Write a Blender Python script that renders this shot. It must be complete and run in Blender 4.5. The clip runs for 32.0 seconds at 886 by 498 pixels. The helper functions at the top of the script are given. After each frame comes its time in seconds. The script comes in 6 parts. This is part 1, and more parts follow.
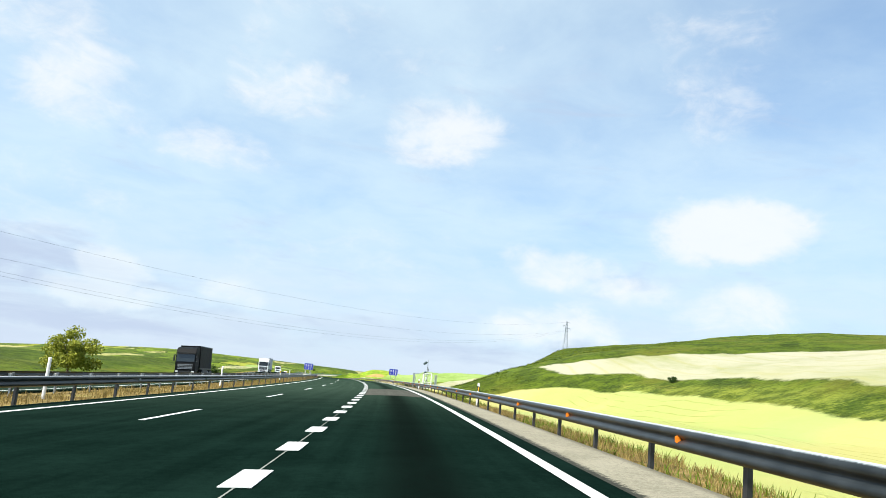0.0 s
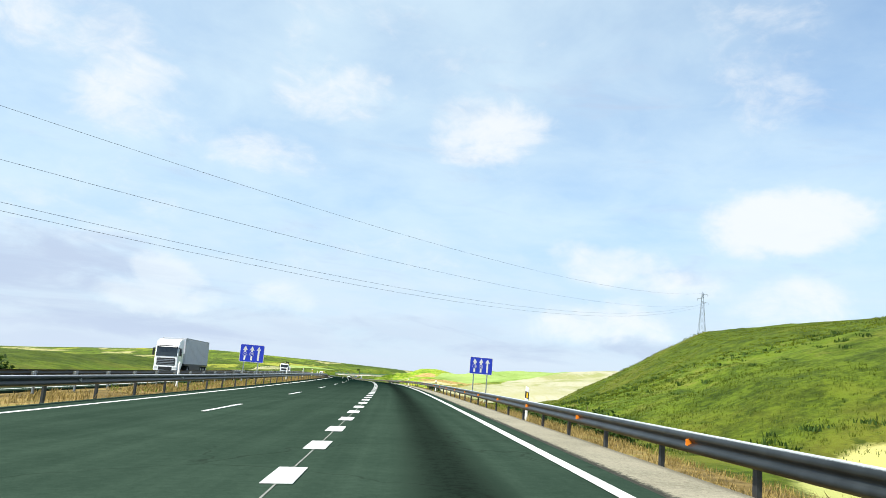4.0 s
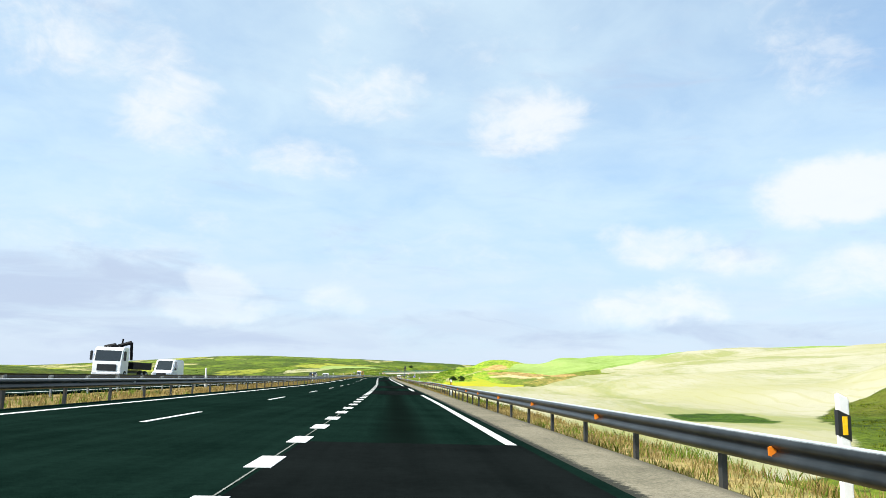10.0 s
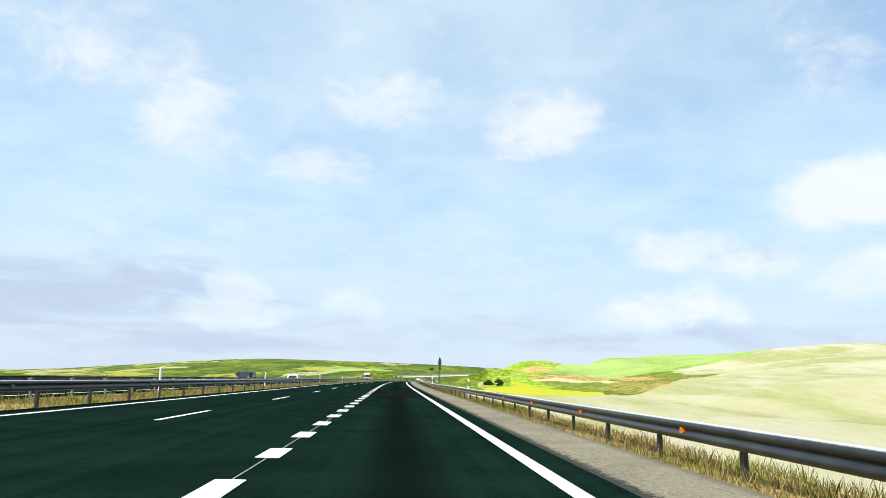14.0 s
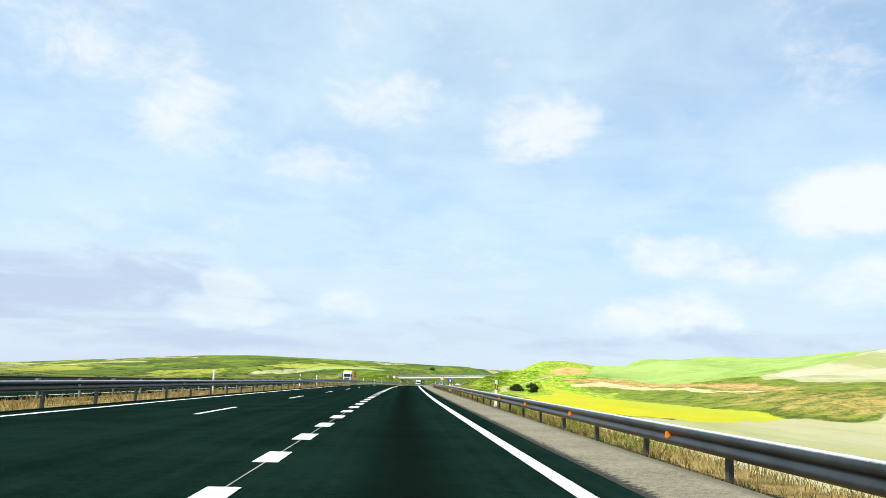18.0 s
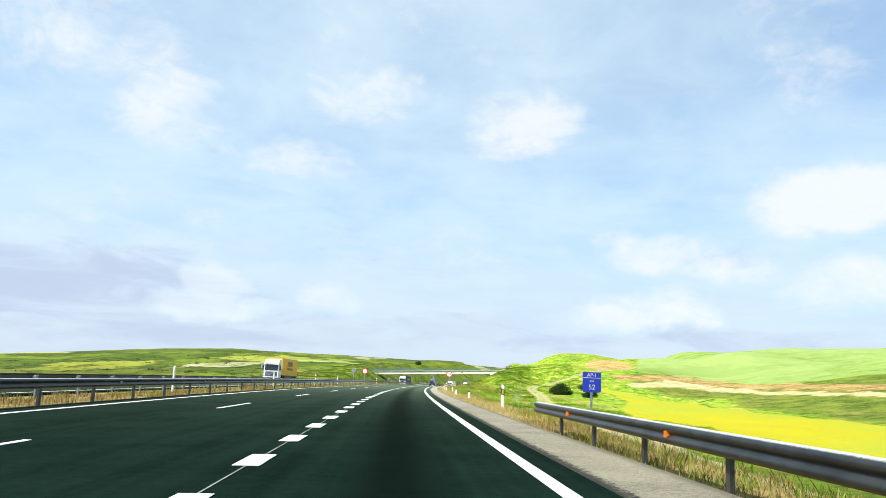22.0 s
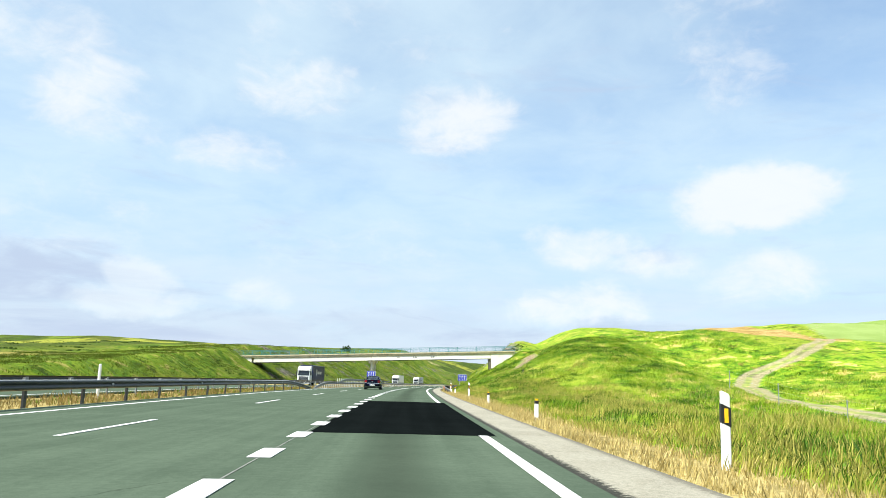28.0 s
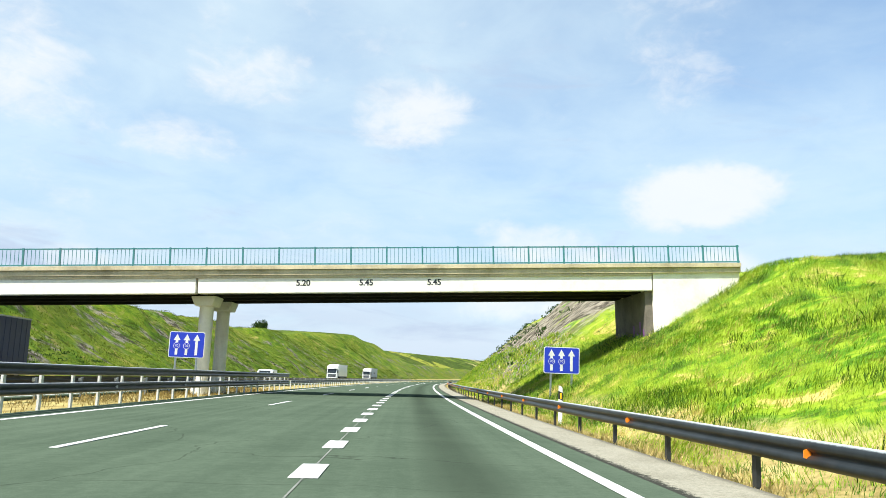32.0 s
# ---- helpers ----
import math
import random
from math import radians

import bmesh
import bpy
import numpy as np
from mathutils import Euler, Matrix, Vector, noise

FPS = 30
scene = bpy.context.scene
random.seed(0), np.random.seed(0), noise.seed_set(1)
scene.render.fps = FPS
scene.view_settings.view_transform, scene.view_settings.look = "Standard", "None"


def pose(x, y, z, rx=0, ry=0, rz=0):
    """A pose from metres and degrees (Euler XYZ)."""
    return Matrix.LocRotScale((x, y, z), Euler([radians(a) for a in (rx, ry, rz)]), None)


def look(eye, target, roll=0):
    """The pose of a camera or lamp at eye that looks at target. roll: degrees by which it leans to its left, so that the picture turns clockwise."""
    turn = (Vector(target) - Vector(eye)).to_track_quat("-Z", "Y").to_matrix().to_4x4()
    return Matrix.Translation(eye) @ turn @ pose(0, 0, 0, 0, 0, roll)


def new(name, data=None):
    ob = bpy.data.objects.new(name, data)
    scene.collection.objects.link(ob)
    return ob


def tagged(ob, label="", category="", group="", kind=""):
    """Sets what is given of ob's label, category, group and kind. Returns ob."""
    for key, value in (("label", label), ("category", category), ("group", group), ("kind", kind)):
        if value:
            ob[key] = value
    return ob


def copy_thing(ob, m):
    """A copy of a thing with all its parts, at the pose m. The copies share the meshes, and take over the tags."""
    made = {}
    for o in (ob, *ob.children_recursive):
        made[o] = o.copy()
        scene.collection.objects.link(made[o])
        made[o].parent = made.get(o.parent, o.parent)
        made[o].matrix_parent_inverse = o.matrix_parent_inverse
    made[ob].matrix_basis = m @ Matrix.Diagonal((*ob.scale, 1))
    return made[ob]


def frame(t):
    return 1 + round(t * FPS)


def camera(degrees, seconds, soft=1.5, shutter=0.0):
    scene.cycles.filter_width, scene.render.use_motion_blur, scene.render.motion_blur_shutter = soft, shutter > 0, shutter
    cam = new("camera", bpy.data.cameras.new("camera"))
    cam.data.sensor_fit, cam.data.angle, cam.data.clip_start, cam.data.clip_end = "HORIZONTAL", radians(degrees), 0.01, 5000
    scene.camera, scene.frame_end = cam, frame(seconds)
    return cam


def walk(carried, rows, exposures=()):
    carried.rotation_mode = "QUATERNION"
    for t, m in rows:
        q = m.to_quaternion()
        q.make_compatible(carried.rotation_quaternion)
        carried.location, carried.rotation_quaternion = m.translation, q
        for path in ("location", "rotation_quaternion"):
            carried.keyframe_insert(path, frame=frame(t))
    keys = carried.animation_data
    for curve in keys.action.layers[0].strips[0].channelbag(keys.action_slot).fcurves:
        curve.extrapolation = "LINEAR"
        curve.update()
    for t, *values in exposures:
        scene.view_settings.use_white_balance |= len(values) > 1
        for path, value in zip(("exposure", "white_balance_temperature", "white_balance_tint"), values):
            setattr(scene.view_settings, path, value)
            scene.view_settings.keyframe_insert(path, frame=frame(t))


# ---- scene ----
LENS = 60.5
cam = camera(LENS, 32.0, 0.75)

# the road's line: station (m), heading (degrees, left positive), cross fall (degrees, right side down positive), grade (degrees)
ALIGN = [
    (-600, -14.60, -4.32, 0.56), (-200, -8.08, -4.33, 0.70), (0, -4.22, -4.22, 0.69), (60, -2.18, -4.15, 0.46), (120, -0.20, -3.54, 0.22),
    (180, 0.79, -2.64, 0.19), (240, 2.77, -1.25, -0.10), (300, 4.05, 0.14, -0.46), (360, 4.71, 0.38, -0.33), (420, 5.27, 0.12, -0.12),
    (480, 5.59, -0.36, 0.01), (540, 4.58, -1.00, -0.03), (600, 3.80, -1.49, -0.13), (660, 3.21, -1.00, -0.27), (720, 1.47, -0.62, -0.52),
    (780, -0.07, -0.46, -0.45), (840, -2.12, -0.43, -0.46), (900, -3.59, -0.55, -0.74), (960, -5.83, -0.81, -0.84),
    (1200, -11.88, -0.84, -0.75), (1500, -19.32, -0.81, -0.34), (1700, -21.82, 0.01, -0.04),
]
_s = np.arange(-600, 5200.5, 1.0)
_k = np.array(ALIGN)
_h, _c, _g = (np.convolve(np.pad(np.interp(_s, _k[:, 0], _k[:, i]), 20, mode="edge"), np.ones(41) / 41, "valid") for i in (1, 2, 3))
_x = np.concatenate(([0], np.cumsum(-np.sin(np.radians(_h[:-1])))))
_y = np.concatenate(([0], np.cumsum(np.cos(np.radians(_h[:-1])))))
_z = np.concatenate(([0], np.cumsum(np.tan(np.radians(_g[:-1])))))
_x, _y, _z = _x - _x[600], _y - _y[600], _z - _z[600]
# the slow lane's edge is bent down or up to fit the camera's view
_b = np.interp(_s, [-150, 200, 300, 384, 500, 616, 700, 828, 947, 1100], [0.05, 0.05, 0.0, -0.035, -0.02, -0.02, 0.015, 0.0, 0.03, 0.0])


def line(s):
    """x, y, z, heading, cross fall, grade of the road at station s."""
    return [float(np.interp(s, _s, a)) for a in (_x, _y, _z, _h, _c, _g)]


def on_road(s, d, up=0.0):
    """The point d metres right of the line at station s, up metres above the tilted road."""
    x, y, z, h, c, g = line(s)
    a = radians(h)
    return Vector((x + d * math.cos(a), y + d * math.sin(a), z - d * math.tan(radians(c)) - float(np.interp(s, _s, _b)) * max(0.0, min(d, 8.0) - 0.5) + up))


# seconds, station, metres right of the line, turn, tilt and lean against the road
EYE = 1.07
RIDE = [
    (0, 6.77, -0.24, 0, 0, 0), (1, 35.33, -0.34, 0, 0, 0), (2, 64.09, -0.37, 0, 0, 0), (3, 93.10, -0.58, 0, 0, 0), (6, 179.60, -0.51, 0, 0, 0),
    (7, 208.55, -0.36, 0, 0, 0), (8, 237.57, -0.42, 0, 0, 0), (9, 266.67, -0.40, 0, 0, 0), (10, 295.40, -0.04, 0, 0, 0), (11, 324.33, 0.06, 0, 0, 0),
    (12, 353.37, 0.14, 0, 0, 0), (13, 384.20, 0.12, 0, 0, 0), (14, 413.28, 0.04, 0, 0, 0), (17, 500.18, -0.15, 0, 0, 0), (18, 529.36, -0.03, 0, 0, 0),
    (19, 558.13, 0.20, 0, 0, 0), (20, 587.36, 0.20, 0, 0, 0), (21, 616.17, 0.14, 0, 0, 0), (22, 645.32, 0.11, 0, 0, 0), (23, 674.73, 0.00, 0, 0, 0),
    (24, 703.89, 0.06, 0, 0, 0), (27, 796.10, -0.02, 0, 0, 0), (28, 826.30, 0.17, 0, 0, 0), (29, 856.45, 0.30, 0, 0, 0), (30, 886.41, 0.08, 0, 0, 0),
    (31, 916.39, -0.30, 0, 0, 0), (32, 947.30, -0.66, 0, 0, 0),
]
_r = np.array(RIDE, float)
PATH = []
for i in range(65):
    t = i / 2
    s, d, turn, tilt, lean = (float(np.interp(t, _r[:, 0], _r[:, j])) for j in range(1, 6))
    x, y, z, h, c, g = line(s)
    p = on_road(s, d, EYE)
    PATH.append((t, pose(p.x, p.y, p.z, 90 + 9.75 + g + tilt, c - 1.4 + lean, h - 3.4 + turn)))
walk(cam, PATH)

# ---- light ----
SUN_EL, SUN_AZ = 50.0, 244.0
sun = new("sun", bpy.data.lights.new("sun", "SUN"))
sun.data.energy, sun.data.angle, sun.data.color = 5.0, radians(0.6), (1.0, 0.95, 0.86)
_sd = Vector((math.sin(radians(SUN_AZ)) * math.cos(radians(SUN_EL)), math.cos(radians(SUN_AZ)) * math.cos(radians(SUN_EL)), math.sin(radians(SUN_EL))))
sun.matrix_world = look(_sd * 200, (0, 0, 0))
scene.view_settings.exposure = 0.9


class Nodes:
    """Short hand for building a node tree."""

    def __init__(self, tree):
        self.t = tree
        self.t.nodes.clear()

    def __call__(self, kind, ins=None, **props):
        n = self.t.nodes.new(kind)
        if "operation" in props:
            n.operation = props["operation"]
        if "use_clamp" in props:
            n.use_clamp = props["use_clamp"]
        if "interpolation_type" in props:
            n.interpolation_type = props["interpolation_type"]
        if "data_type" in props:
            n.data_type, n.blend_type = props["data_type"], props["blend_type"]
        if "attribute_name" in props:
            n.attribute_name = props["attribute_name"]
        if "feature" in props:
            n.feature = props["feature"]
        for k, v in (ins or {}).items():
            s = n.inputs[k]
            if isinstance(v, bpy.types.NodeSocket):
                self.t.links.new(v, s)
            elif isinstance(v, bpy.types.Node):
                self.t.links.new(v.outputs[0], s)
            else:
                s.default_value = v
        return n

    def math(self, op, a, b=0.0, c=0.0, clamp=False):
        n = self("ShaderNodeMath", {0: a, 1: b, 2: c}, operation=op, use_clamp=clamp)
        return n.outputs[0]

    def step(self, v, lo, hi):
        return self("ShaderNodeMapRange", {0: v, 1: lo, 2: hi, 3: 0.0, 4: 1.0}, interpolation_type="SMOOTHSTEP").outputs[0]

    def mix(self, f, a, b, blend="MIX"):
        n = self("ShaderNodeMix", data_type="RGBA", blend_type=blend)
        for i, v in ((0, f), (6, a), (7, b)):
            if isinstance(v, bpy.types.NodeSocket):
                self.t.links.new(v, n.inputs[i])
            else:
                n.inputs[i].default_value = (*v, 1) if isinstance(v, tuple) and len(v) == 3 else v
        return n.outputs[2]

    def noise(self, vec, scale, detail=4.0, rough=0.55, dist=0.0):
        return self("ShaderNodeTexNoise", {"Vector": vec, "Scale": scale, "Detail": detail, "Roughness": rough, "Distortion": dist}).outputs[0]


# sky: blue with high white haze, soft streaks and a few puffs
world = bpy.data.worlds.new("world")
scene.world = world
world.use_nodes = True
N = Nodes(world.node_tree)
dirv = N("ShaderNodeTexCoord").outputs["Generated"]
sky = N("ShaderNodeTexSky")
sky.sky_type, sky.sun_disc, sky.sun_elevation, sky.sun_rotation = "NISHITA", False, radians(SUN_EL), radians(SUN_AZ)
sky.air_density, sky.dust_density, sky.ozone_density = 1.0, 0.6, 1.5
skyc = N("ShaderNodeVectorMath", {0: sky.outputs[0], 1: (0.0605, 0.1125, 0.150)}, operation="MULTIPLY").outputs[0]
sep = N("ShaderNodeSeparateXYZ", {0: dirv})
up = N.math("MAXIMUM", sep.outputs[2], 0.0)
plane = N.math("ADD", up, 0.16)
flat = N("ShaderNodeCombineXYZ", {0: N.math("DIVIDE", sep.outputs[0], plane), 1: N.math("DIVIDE", sep.outputs[1], plane), 2: 0.0}).outputs[0]
n_big = N.noise(flat, 1.1, 6, 0.55, 0.3)
n_fine = N.noise(flat, 3.4, 7, 0.6, 0.5)
streak = N("ShaderNodeVectorMath", {0: dirv, 1: (3.0, 3.0, 16.0)}, operation="MULTIPLY").outputs[0]
n_str = N.noise(streak, 1.3, 5, 0.55, 0.4)
cover = N.math("ADD", N.math("MULTIPLY", n_big, 0.75), N.math("MULTIPLY", n_fine, 0.42))
haze = N.step(cover, 0.30, 0.78)
clear = N.math("MULTIPLY", N.step(sep.outputs[0], 0.12, 0.55), N.step(up, 0.24, 0.46))
haze = N.math("SUBTRACT", haze, N.math("MULTIPLY", clear, 0.65))
col = N.mix(N.math("ADD", N.math("MULTIPLY", haze, 0.36), 0.50), skyc, (0.575, 0.71, 0.787))
# the clouds: azimuth, elevation, half width, half height (degrees), density
PUFFS = [(27.9, 13.1, 3.8, 1.8, 1.6), (25.4, 11.9, 2.6, 1.3, 1.1), (5.3, 19.1, 3.9, 1.7, 1.0), (-9.9, 23.4, 1.5, 2.2, 0.6), (-6.9, 20.4, 3.6, 1.7, 0.7), (-21.0, 17.8, 3.0, 2.2, 0.8),
         (-18.3, 16.7, 3.0, 1.1, 0.5), (-11.9, 15.4, 3.2, 1.3, 0.6), (-29.4, 22.3, 7.2, 2.6, 0.6), (15.7, 9.6, 3.2, 1.2, 0.95), (21.0, 8.2, 3.0, 0.8, 0.8), (15.3, 5.3, 3.8, 1.3, 1.05), (28.0, 7.1, 3.4, 1.3, 0.95)]
WISPS = [(25.5, 23.7, 3.4, 3.8, 0.5), (23.0, 25.5, 2.6, 2.1, 0.5), (-16.9, 6.1, 2.1, 1.0, 1.25), (-17.3, 4.5, 3.0, 0.9, 1.2), (-7.9, 5.1, 1.9, 0.9, 0.8), (-23.5, 10.0, 6.8, 2.1, 0.4),
         (3.2, 23.2, 2.6, 1.3, 0.3), (-6.1, 26.8, 5.1, 1.7, 0.3), (-24.1, 8.8, 3.8, 1.3, 0.4), (-8.8, 26.8, 2.1, 0.9, 0.5), (0.2, 8.9, 8.5, 1.7, 0.3)]
BANKS = [(-28.0, 5.6, 9.8, 1.4, 0.9), (-21.3, 7.3, 3.8, 0.7, 0.6), (-29.4, 3.4, 8.5, 1.3, 0.8), (-19.7, 2.8, 8.1, 0.9, 0.7), (17.9, 3.6, 14.1, 0.8, 0.6), (1.7, 3.1, 11.1, 0.9, 0.5), (27.1, 9.2, 2.6, 0.5, 0.4), (-10.5, 3.1, 5.1, 0.7, 0.5)]
wob = N("ShaderNodeVectorMath", {0: N("ShaderNodeTexNoise", {"Vector": dirv, "Scale": 7.0, "Detail": 5.0, "Roughness": 0.55}).outputs[1], 1: (0.5, 0.5, 0.5)}, operation="SUBTRACT").outputs[0]
dird = N("ShaderNodeVectorMath", {0: wob, 1: (0.10, 0.10, 0.06), 2: dirv}, operation="MULTIPLY_ADD").outputs[0]


def cloud_field(spots):
    """The strongest of a number of soft oval swells in the sky, 1 at a middle and falling below 0 outside."""
    field = None
    for az, el, hw, hh, dens in spots:
        a, e = radians(az), radians(el)
        mid = Vector((math.sin(a) * math.cos(e), math.cos(a) * math.cos(e), math.sin(e)))
        side = Vector((math.cos(a), -math.sin(a), 0))
        upv = side.cross(mid)
        dx = N("ShaderNodeVectorMath", {0: dird, 1: side / math.sin(radians(hw))}, operation="DOT_PRODUCT").outputs["Value"]
        dy = N("ShaderNodeVectorMath", {0: dird, 1: upv / math.sin(radians(hh))}, operation="DOT_PRODUCT").outputs["Value"]
        fr = N("ShaderNodeVectorMath", {0: dird, 1: mid}, operation="DOT_PRODUCT").outputs["Value"]
        r2 = N.math("ADD", N.math("MULTIPLY", dx, dx), N.math("MULTIPLY", dy, dy))
        m = N.math("MULTIPLY", N.math("MULTIPLY", N.step(r2, 3.6, 0.0), N.step(fr, 0.0, 0.3)), dens)
        field = m if field is None else N.math("MAXIMUM", field, m)
    return field


squash = N("ShaderNodeVectorMath", {0: dirv, 1: (1.0, 1.0, 1.7)}, operation="MULTIPLY").outputs[0]
billow = N.math("ADD", N.math("SUBTRACT", N.noise(squash, 9.0, 10, 0.62, 0.6), 0.5), N.math("MULTIPLY", N.math("SUBTRACT", N.noise(squash, 34.0, 6, 0.6, 0.8), 0.5), 0.35))
puff = N.step(N.math("ADD", cloud_field(PUFFS), N.math("MULTIPLY", billow, 1.9)), 0.22, 1.25)
wisp = N.step(N.math("ADD", cloud_field(WISPS), N.math("MULTIPLY", billow, 2.0)), 0.18, 1.15)
puff = N.math("MAXIMUM", puff, N.math("MULTIPLY", wisp, 0.75))
col = N.mix(N.math("MULTIPLY", puff, 0.85), col, (0.73, 0.755, 0.775))
col = N.mix(N.math("MULTIPLY", N.math("MULTIPLY", N.step(up, 0.24, 0.03), 0.6), N.math("SUBTRACT", 1.0, puff)), col, (0.575, 0.625, 0.725))
flatn = N("ShaderNodeVectorMath", {0: dirv, 1: (1.0, 1.0, 5.0)}, operation="MULTIPLY").outputs[0]
bank = N.step(N.math("ADD", cloud_field(BANKS), N.math("MULTIPLY", N.math("SUBTRACT", N.noise(flatn, 6.0, 8, 0.6, 0.6), 0.5), 2.6)), 0.10, 1.05)
low = N.math("MAXIMUM", N.math("MULTIPLY", bank, 0.8), N.math("MULTIPLY", N.math("MULTIPLY", N.step(n_str, 0.46, 0.66), N.step(up, 0.16, 0.03)), 0.35))
col = N.mix(N.math("MULTIPLY", low, N.math("SUBTRACT", 1.0, N.math("MULTIPLY", puff, 0.8))), col, (0.41, 0.49, 0.64))
col = N.mix(N.math("MULTIPLY", N.step(up, 0.07, 0.0), 0.45), col, (0.52, 0.60, 0.74))
N("ShaderNodeOutputWorld", {0: N("ShaderNodeBackground", {0: col, 1: 0.707})})


# ---- materials ----
def material(name):
    m = bpy.data.materials.new(name)
    m.use_nodes = True
    return m, Nodes(m.node_tree)


def finish(N, color, rough=0.7, metal=0.0, bump=None, height=0.02, spec=0.5, coat=0.0):
    ins = {"Base Color": color if isinstance(color, bpy.types.NodeSocket) else (*color, 1), "Roughness": rough, "Metallic": metal, "Specular IOR Level": spec, "Coat Weight": coat}
    if bump is not None:
        ins["Normal"] = N("ShaderNodeBump", {"Height": bump, "Distance": height, "Strength": 0.6})
    N("ShaderNodeOutputMaterial", {0: N("ShaderNodeBsdfPrincipled", ins)})


def place(N):
    return N("ShaderNodeNewGeometry").outputs["Position"]


def simple(name, color, rough=0.6, metal=0.0, var=0.15, scale=6.0, bump=0.0, spec=0.5, coat=0.0, dirt=None, dirt_amt=0.5):
    """A plain surface with grain, blotches and, where asked for, dirt."""
    m, N = material(name)
    p = place(N)
    n = N.noise(p, scale, 5, 0.6)
    n2 = N.noise(p, scale * 11, 3, 0.6)
    v = N.math("ADD", N.math("MULTIPLY", n, 0.7), N.math("MULTIPLY", n2, 0.3))
    c = N.mix(N.step(v, 0.3, 0.7), tuple(k * (1 - var) for k in color), tuple(min(1, k * (1 + var)) for k in color))
    if dirt:
        c = N.mix(N.math("MULTIPLY", N.step(N.noise(p, scale * 0.6, 6, 0.7), 0.5, 0.75), dirt_amt), c, dirt)
    r = N.math("ADD", N.math("MULTIPLY", n, 0.2), rough - 0.1)
    finish(N, c, r, metal, n2 if bump else None, bump, spec, coat)
    return m


M = {}
M["white_paint"] = simple("white_paint", (0.62, 0.63, 0.62), 0.6, 0, 0.10, 3.0, 0, 0.3, 0, (0.26, 0.27, 0.26), 0.5)
M["steel"] = simple("galvanised_steel", (0.34, 0.38, 0.42), 0.38, 0.75, 0.18, 5.0, 0.0, 0.5, 0, (0.16, 0.15, 0.14), 0.4)


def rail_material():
    """Weathered rail: blotched dark steel, the sky's light painted pale on the faces turned up."""
    m, N = material("weathered_rail_lit_top")
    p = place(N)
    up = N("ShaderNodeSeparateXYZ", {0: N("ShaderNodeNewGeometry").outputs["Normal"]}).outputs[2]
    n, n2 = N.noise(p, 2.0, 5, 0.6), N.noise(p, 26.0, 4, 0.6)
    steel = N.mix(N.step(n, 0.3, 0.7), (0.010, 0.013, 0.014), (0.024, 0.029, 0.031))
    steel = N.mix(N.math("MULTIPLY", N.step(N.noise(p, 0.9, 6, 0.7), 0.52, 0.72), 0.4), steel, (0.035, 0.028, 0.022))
    # light on the upward faces, put into the colour by the normal
    sky_light = N.math("MULTIPLY", N.step(N.math("ADD", up, N.math("MULTIPLY", N.math("SUBTRACT", n2, 0.5), 0.3)), 0.68, 0.97), 0.88)
    c = N.mix(sky_light, steel, N.mix(n, (0.33, 0.37, 0.385), (0.50, 0.55, 0.565)))
    finish(N, c, N.math("ADD", 0.36, N.math("MULTIPLY", sky_light, 0.2)), N.math("MULTIPLY", N.math("SUBTRACT", 1.0, sky_light), 0.15), None, 0, 0.22)
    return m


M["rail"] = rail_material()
M["dark_steel"] = simple("dark_post_steel", (0.045, 0.05, 0.055), 0.5, 0.5, 0.25, 5.0, 0, 0.5, 0, (0.12, 0.07, 0.04), 0.4)
M["post_white"] = simple("white_post_paint", (0.62, 0.63, 0.62), 0.5, 0.0, 0.1, 5.0, 0, 0.4, 0, (0.3, 0.28, 0.24), 0.4)
M["orange"] = simple("orange_reflector", (0.90, 0.25, 0.02), 0.3, 0, 0.05)
M["yellow_refl"] = simple("yellow_reflector", (0.95, 0.55, 0.02), 0.25, 0, 0.05)
M["black"] = simple("black_plastic", (0.015, 0.016, 0.018), 0.45, 0, 0.2)
M["plastic_white"] = simple("white_plastic", (0.82, 0.83, 0.84), 0.4, 0, 0.05, 5.0, 0, 0.4, 0, (0.45, 0.42, 0.36), 0.3)
M["sign_blue"] = simple("sign_blue", (0.012, 0.035, 0.42), 0.35, 0, 0.06)
M["sign_red"] = simple("sign_red", (0.55, 0.01, 0.02), 0.35, 0, 0.06)
M["sign_back"] = simple("grey_sign_back", (0.36, 0.39, 0.43), 0.45, 0.5, 0.1)
M["concrete"] = simple("pale_concrete", (0.84, 0.81, 0.72), 0.85, 0, 0.08, 0.7, 0.01, 0.3, 0, (0.42, 0.37, 0.27), 0.45)
M["concrete_dark"] = simple("stained_concrete", (0.52, 0.45, 0.30), 0.9, 0, 0.25, 0.8, 0.01, 0.3, 0, (0.20, 0.15, 0.08), 0.6)
# inner girders: shade under the deck put into a near-black concrete colour
M["soffit"] = simple("shaded_girder_concrete", (0.022, 0.021, 0.019), 0.95, 0, 0.3, 0.8, 0.01, 0.1)
# abutment faces: concrete darkened to stand for the bridge's own shade
M["concrete_stained"] = simple("abutment_shade_concrete", (0.15, 0.135, 0.11), 0.9, 0, 0.3, 0.9, 0.01, 0.3, 0, (0.05, 0.045, 0.04), 0.6)
M["teal"] = simple("teal_paint", (0.045, 0.19, 0.20), 0.5, 0.0, 0.2, 4.0, 0, 0.4, 0, (0.2, 0.15, 0.1), 0.3)


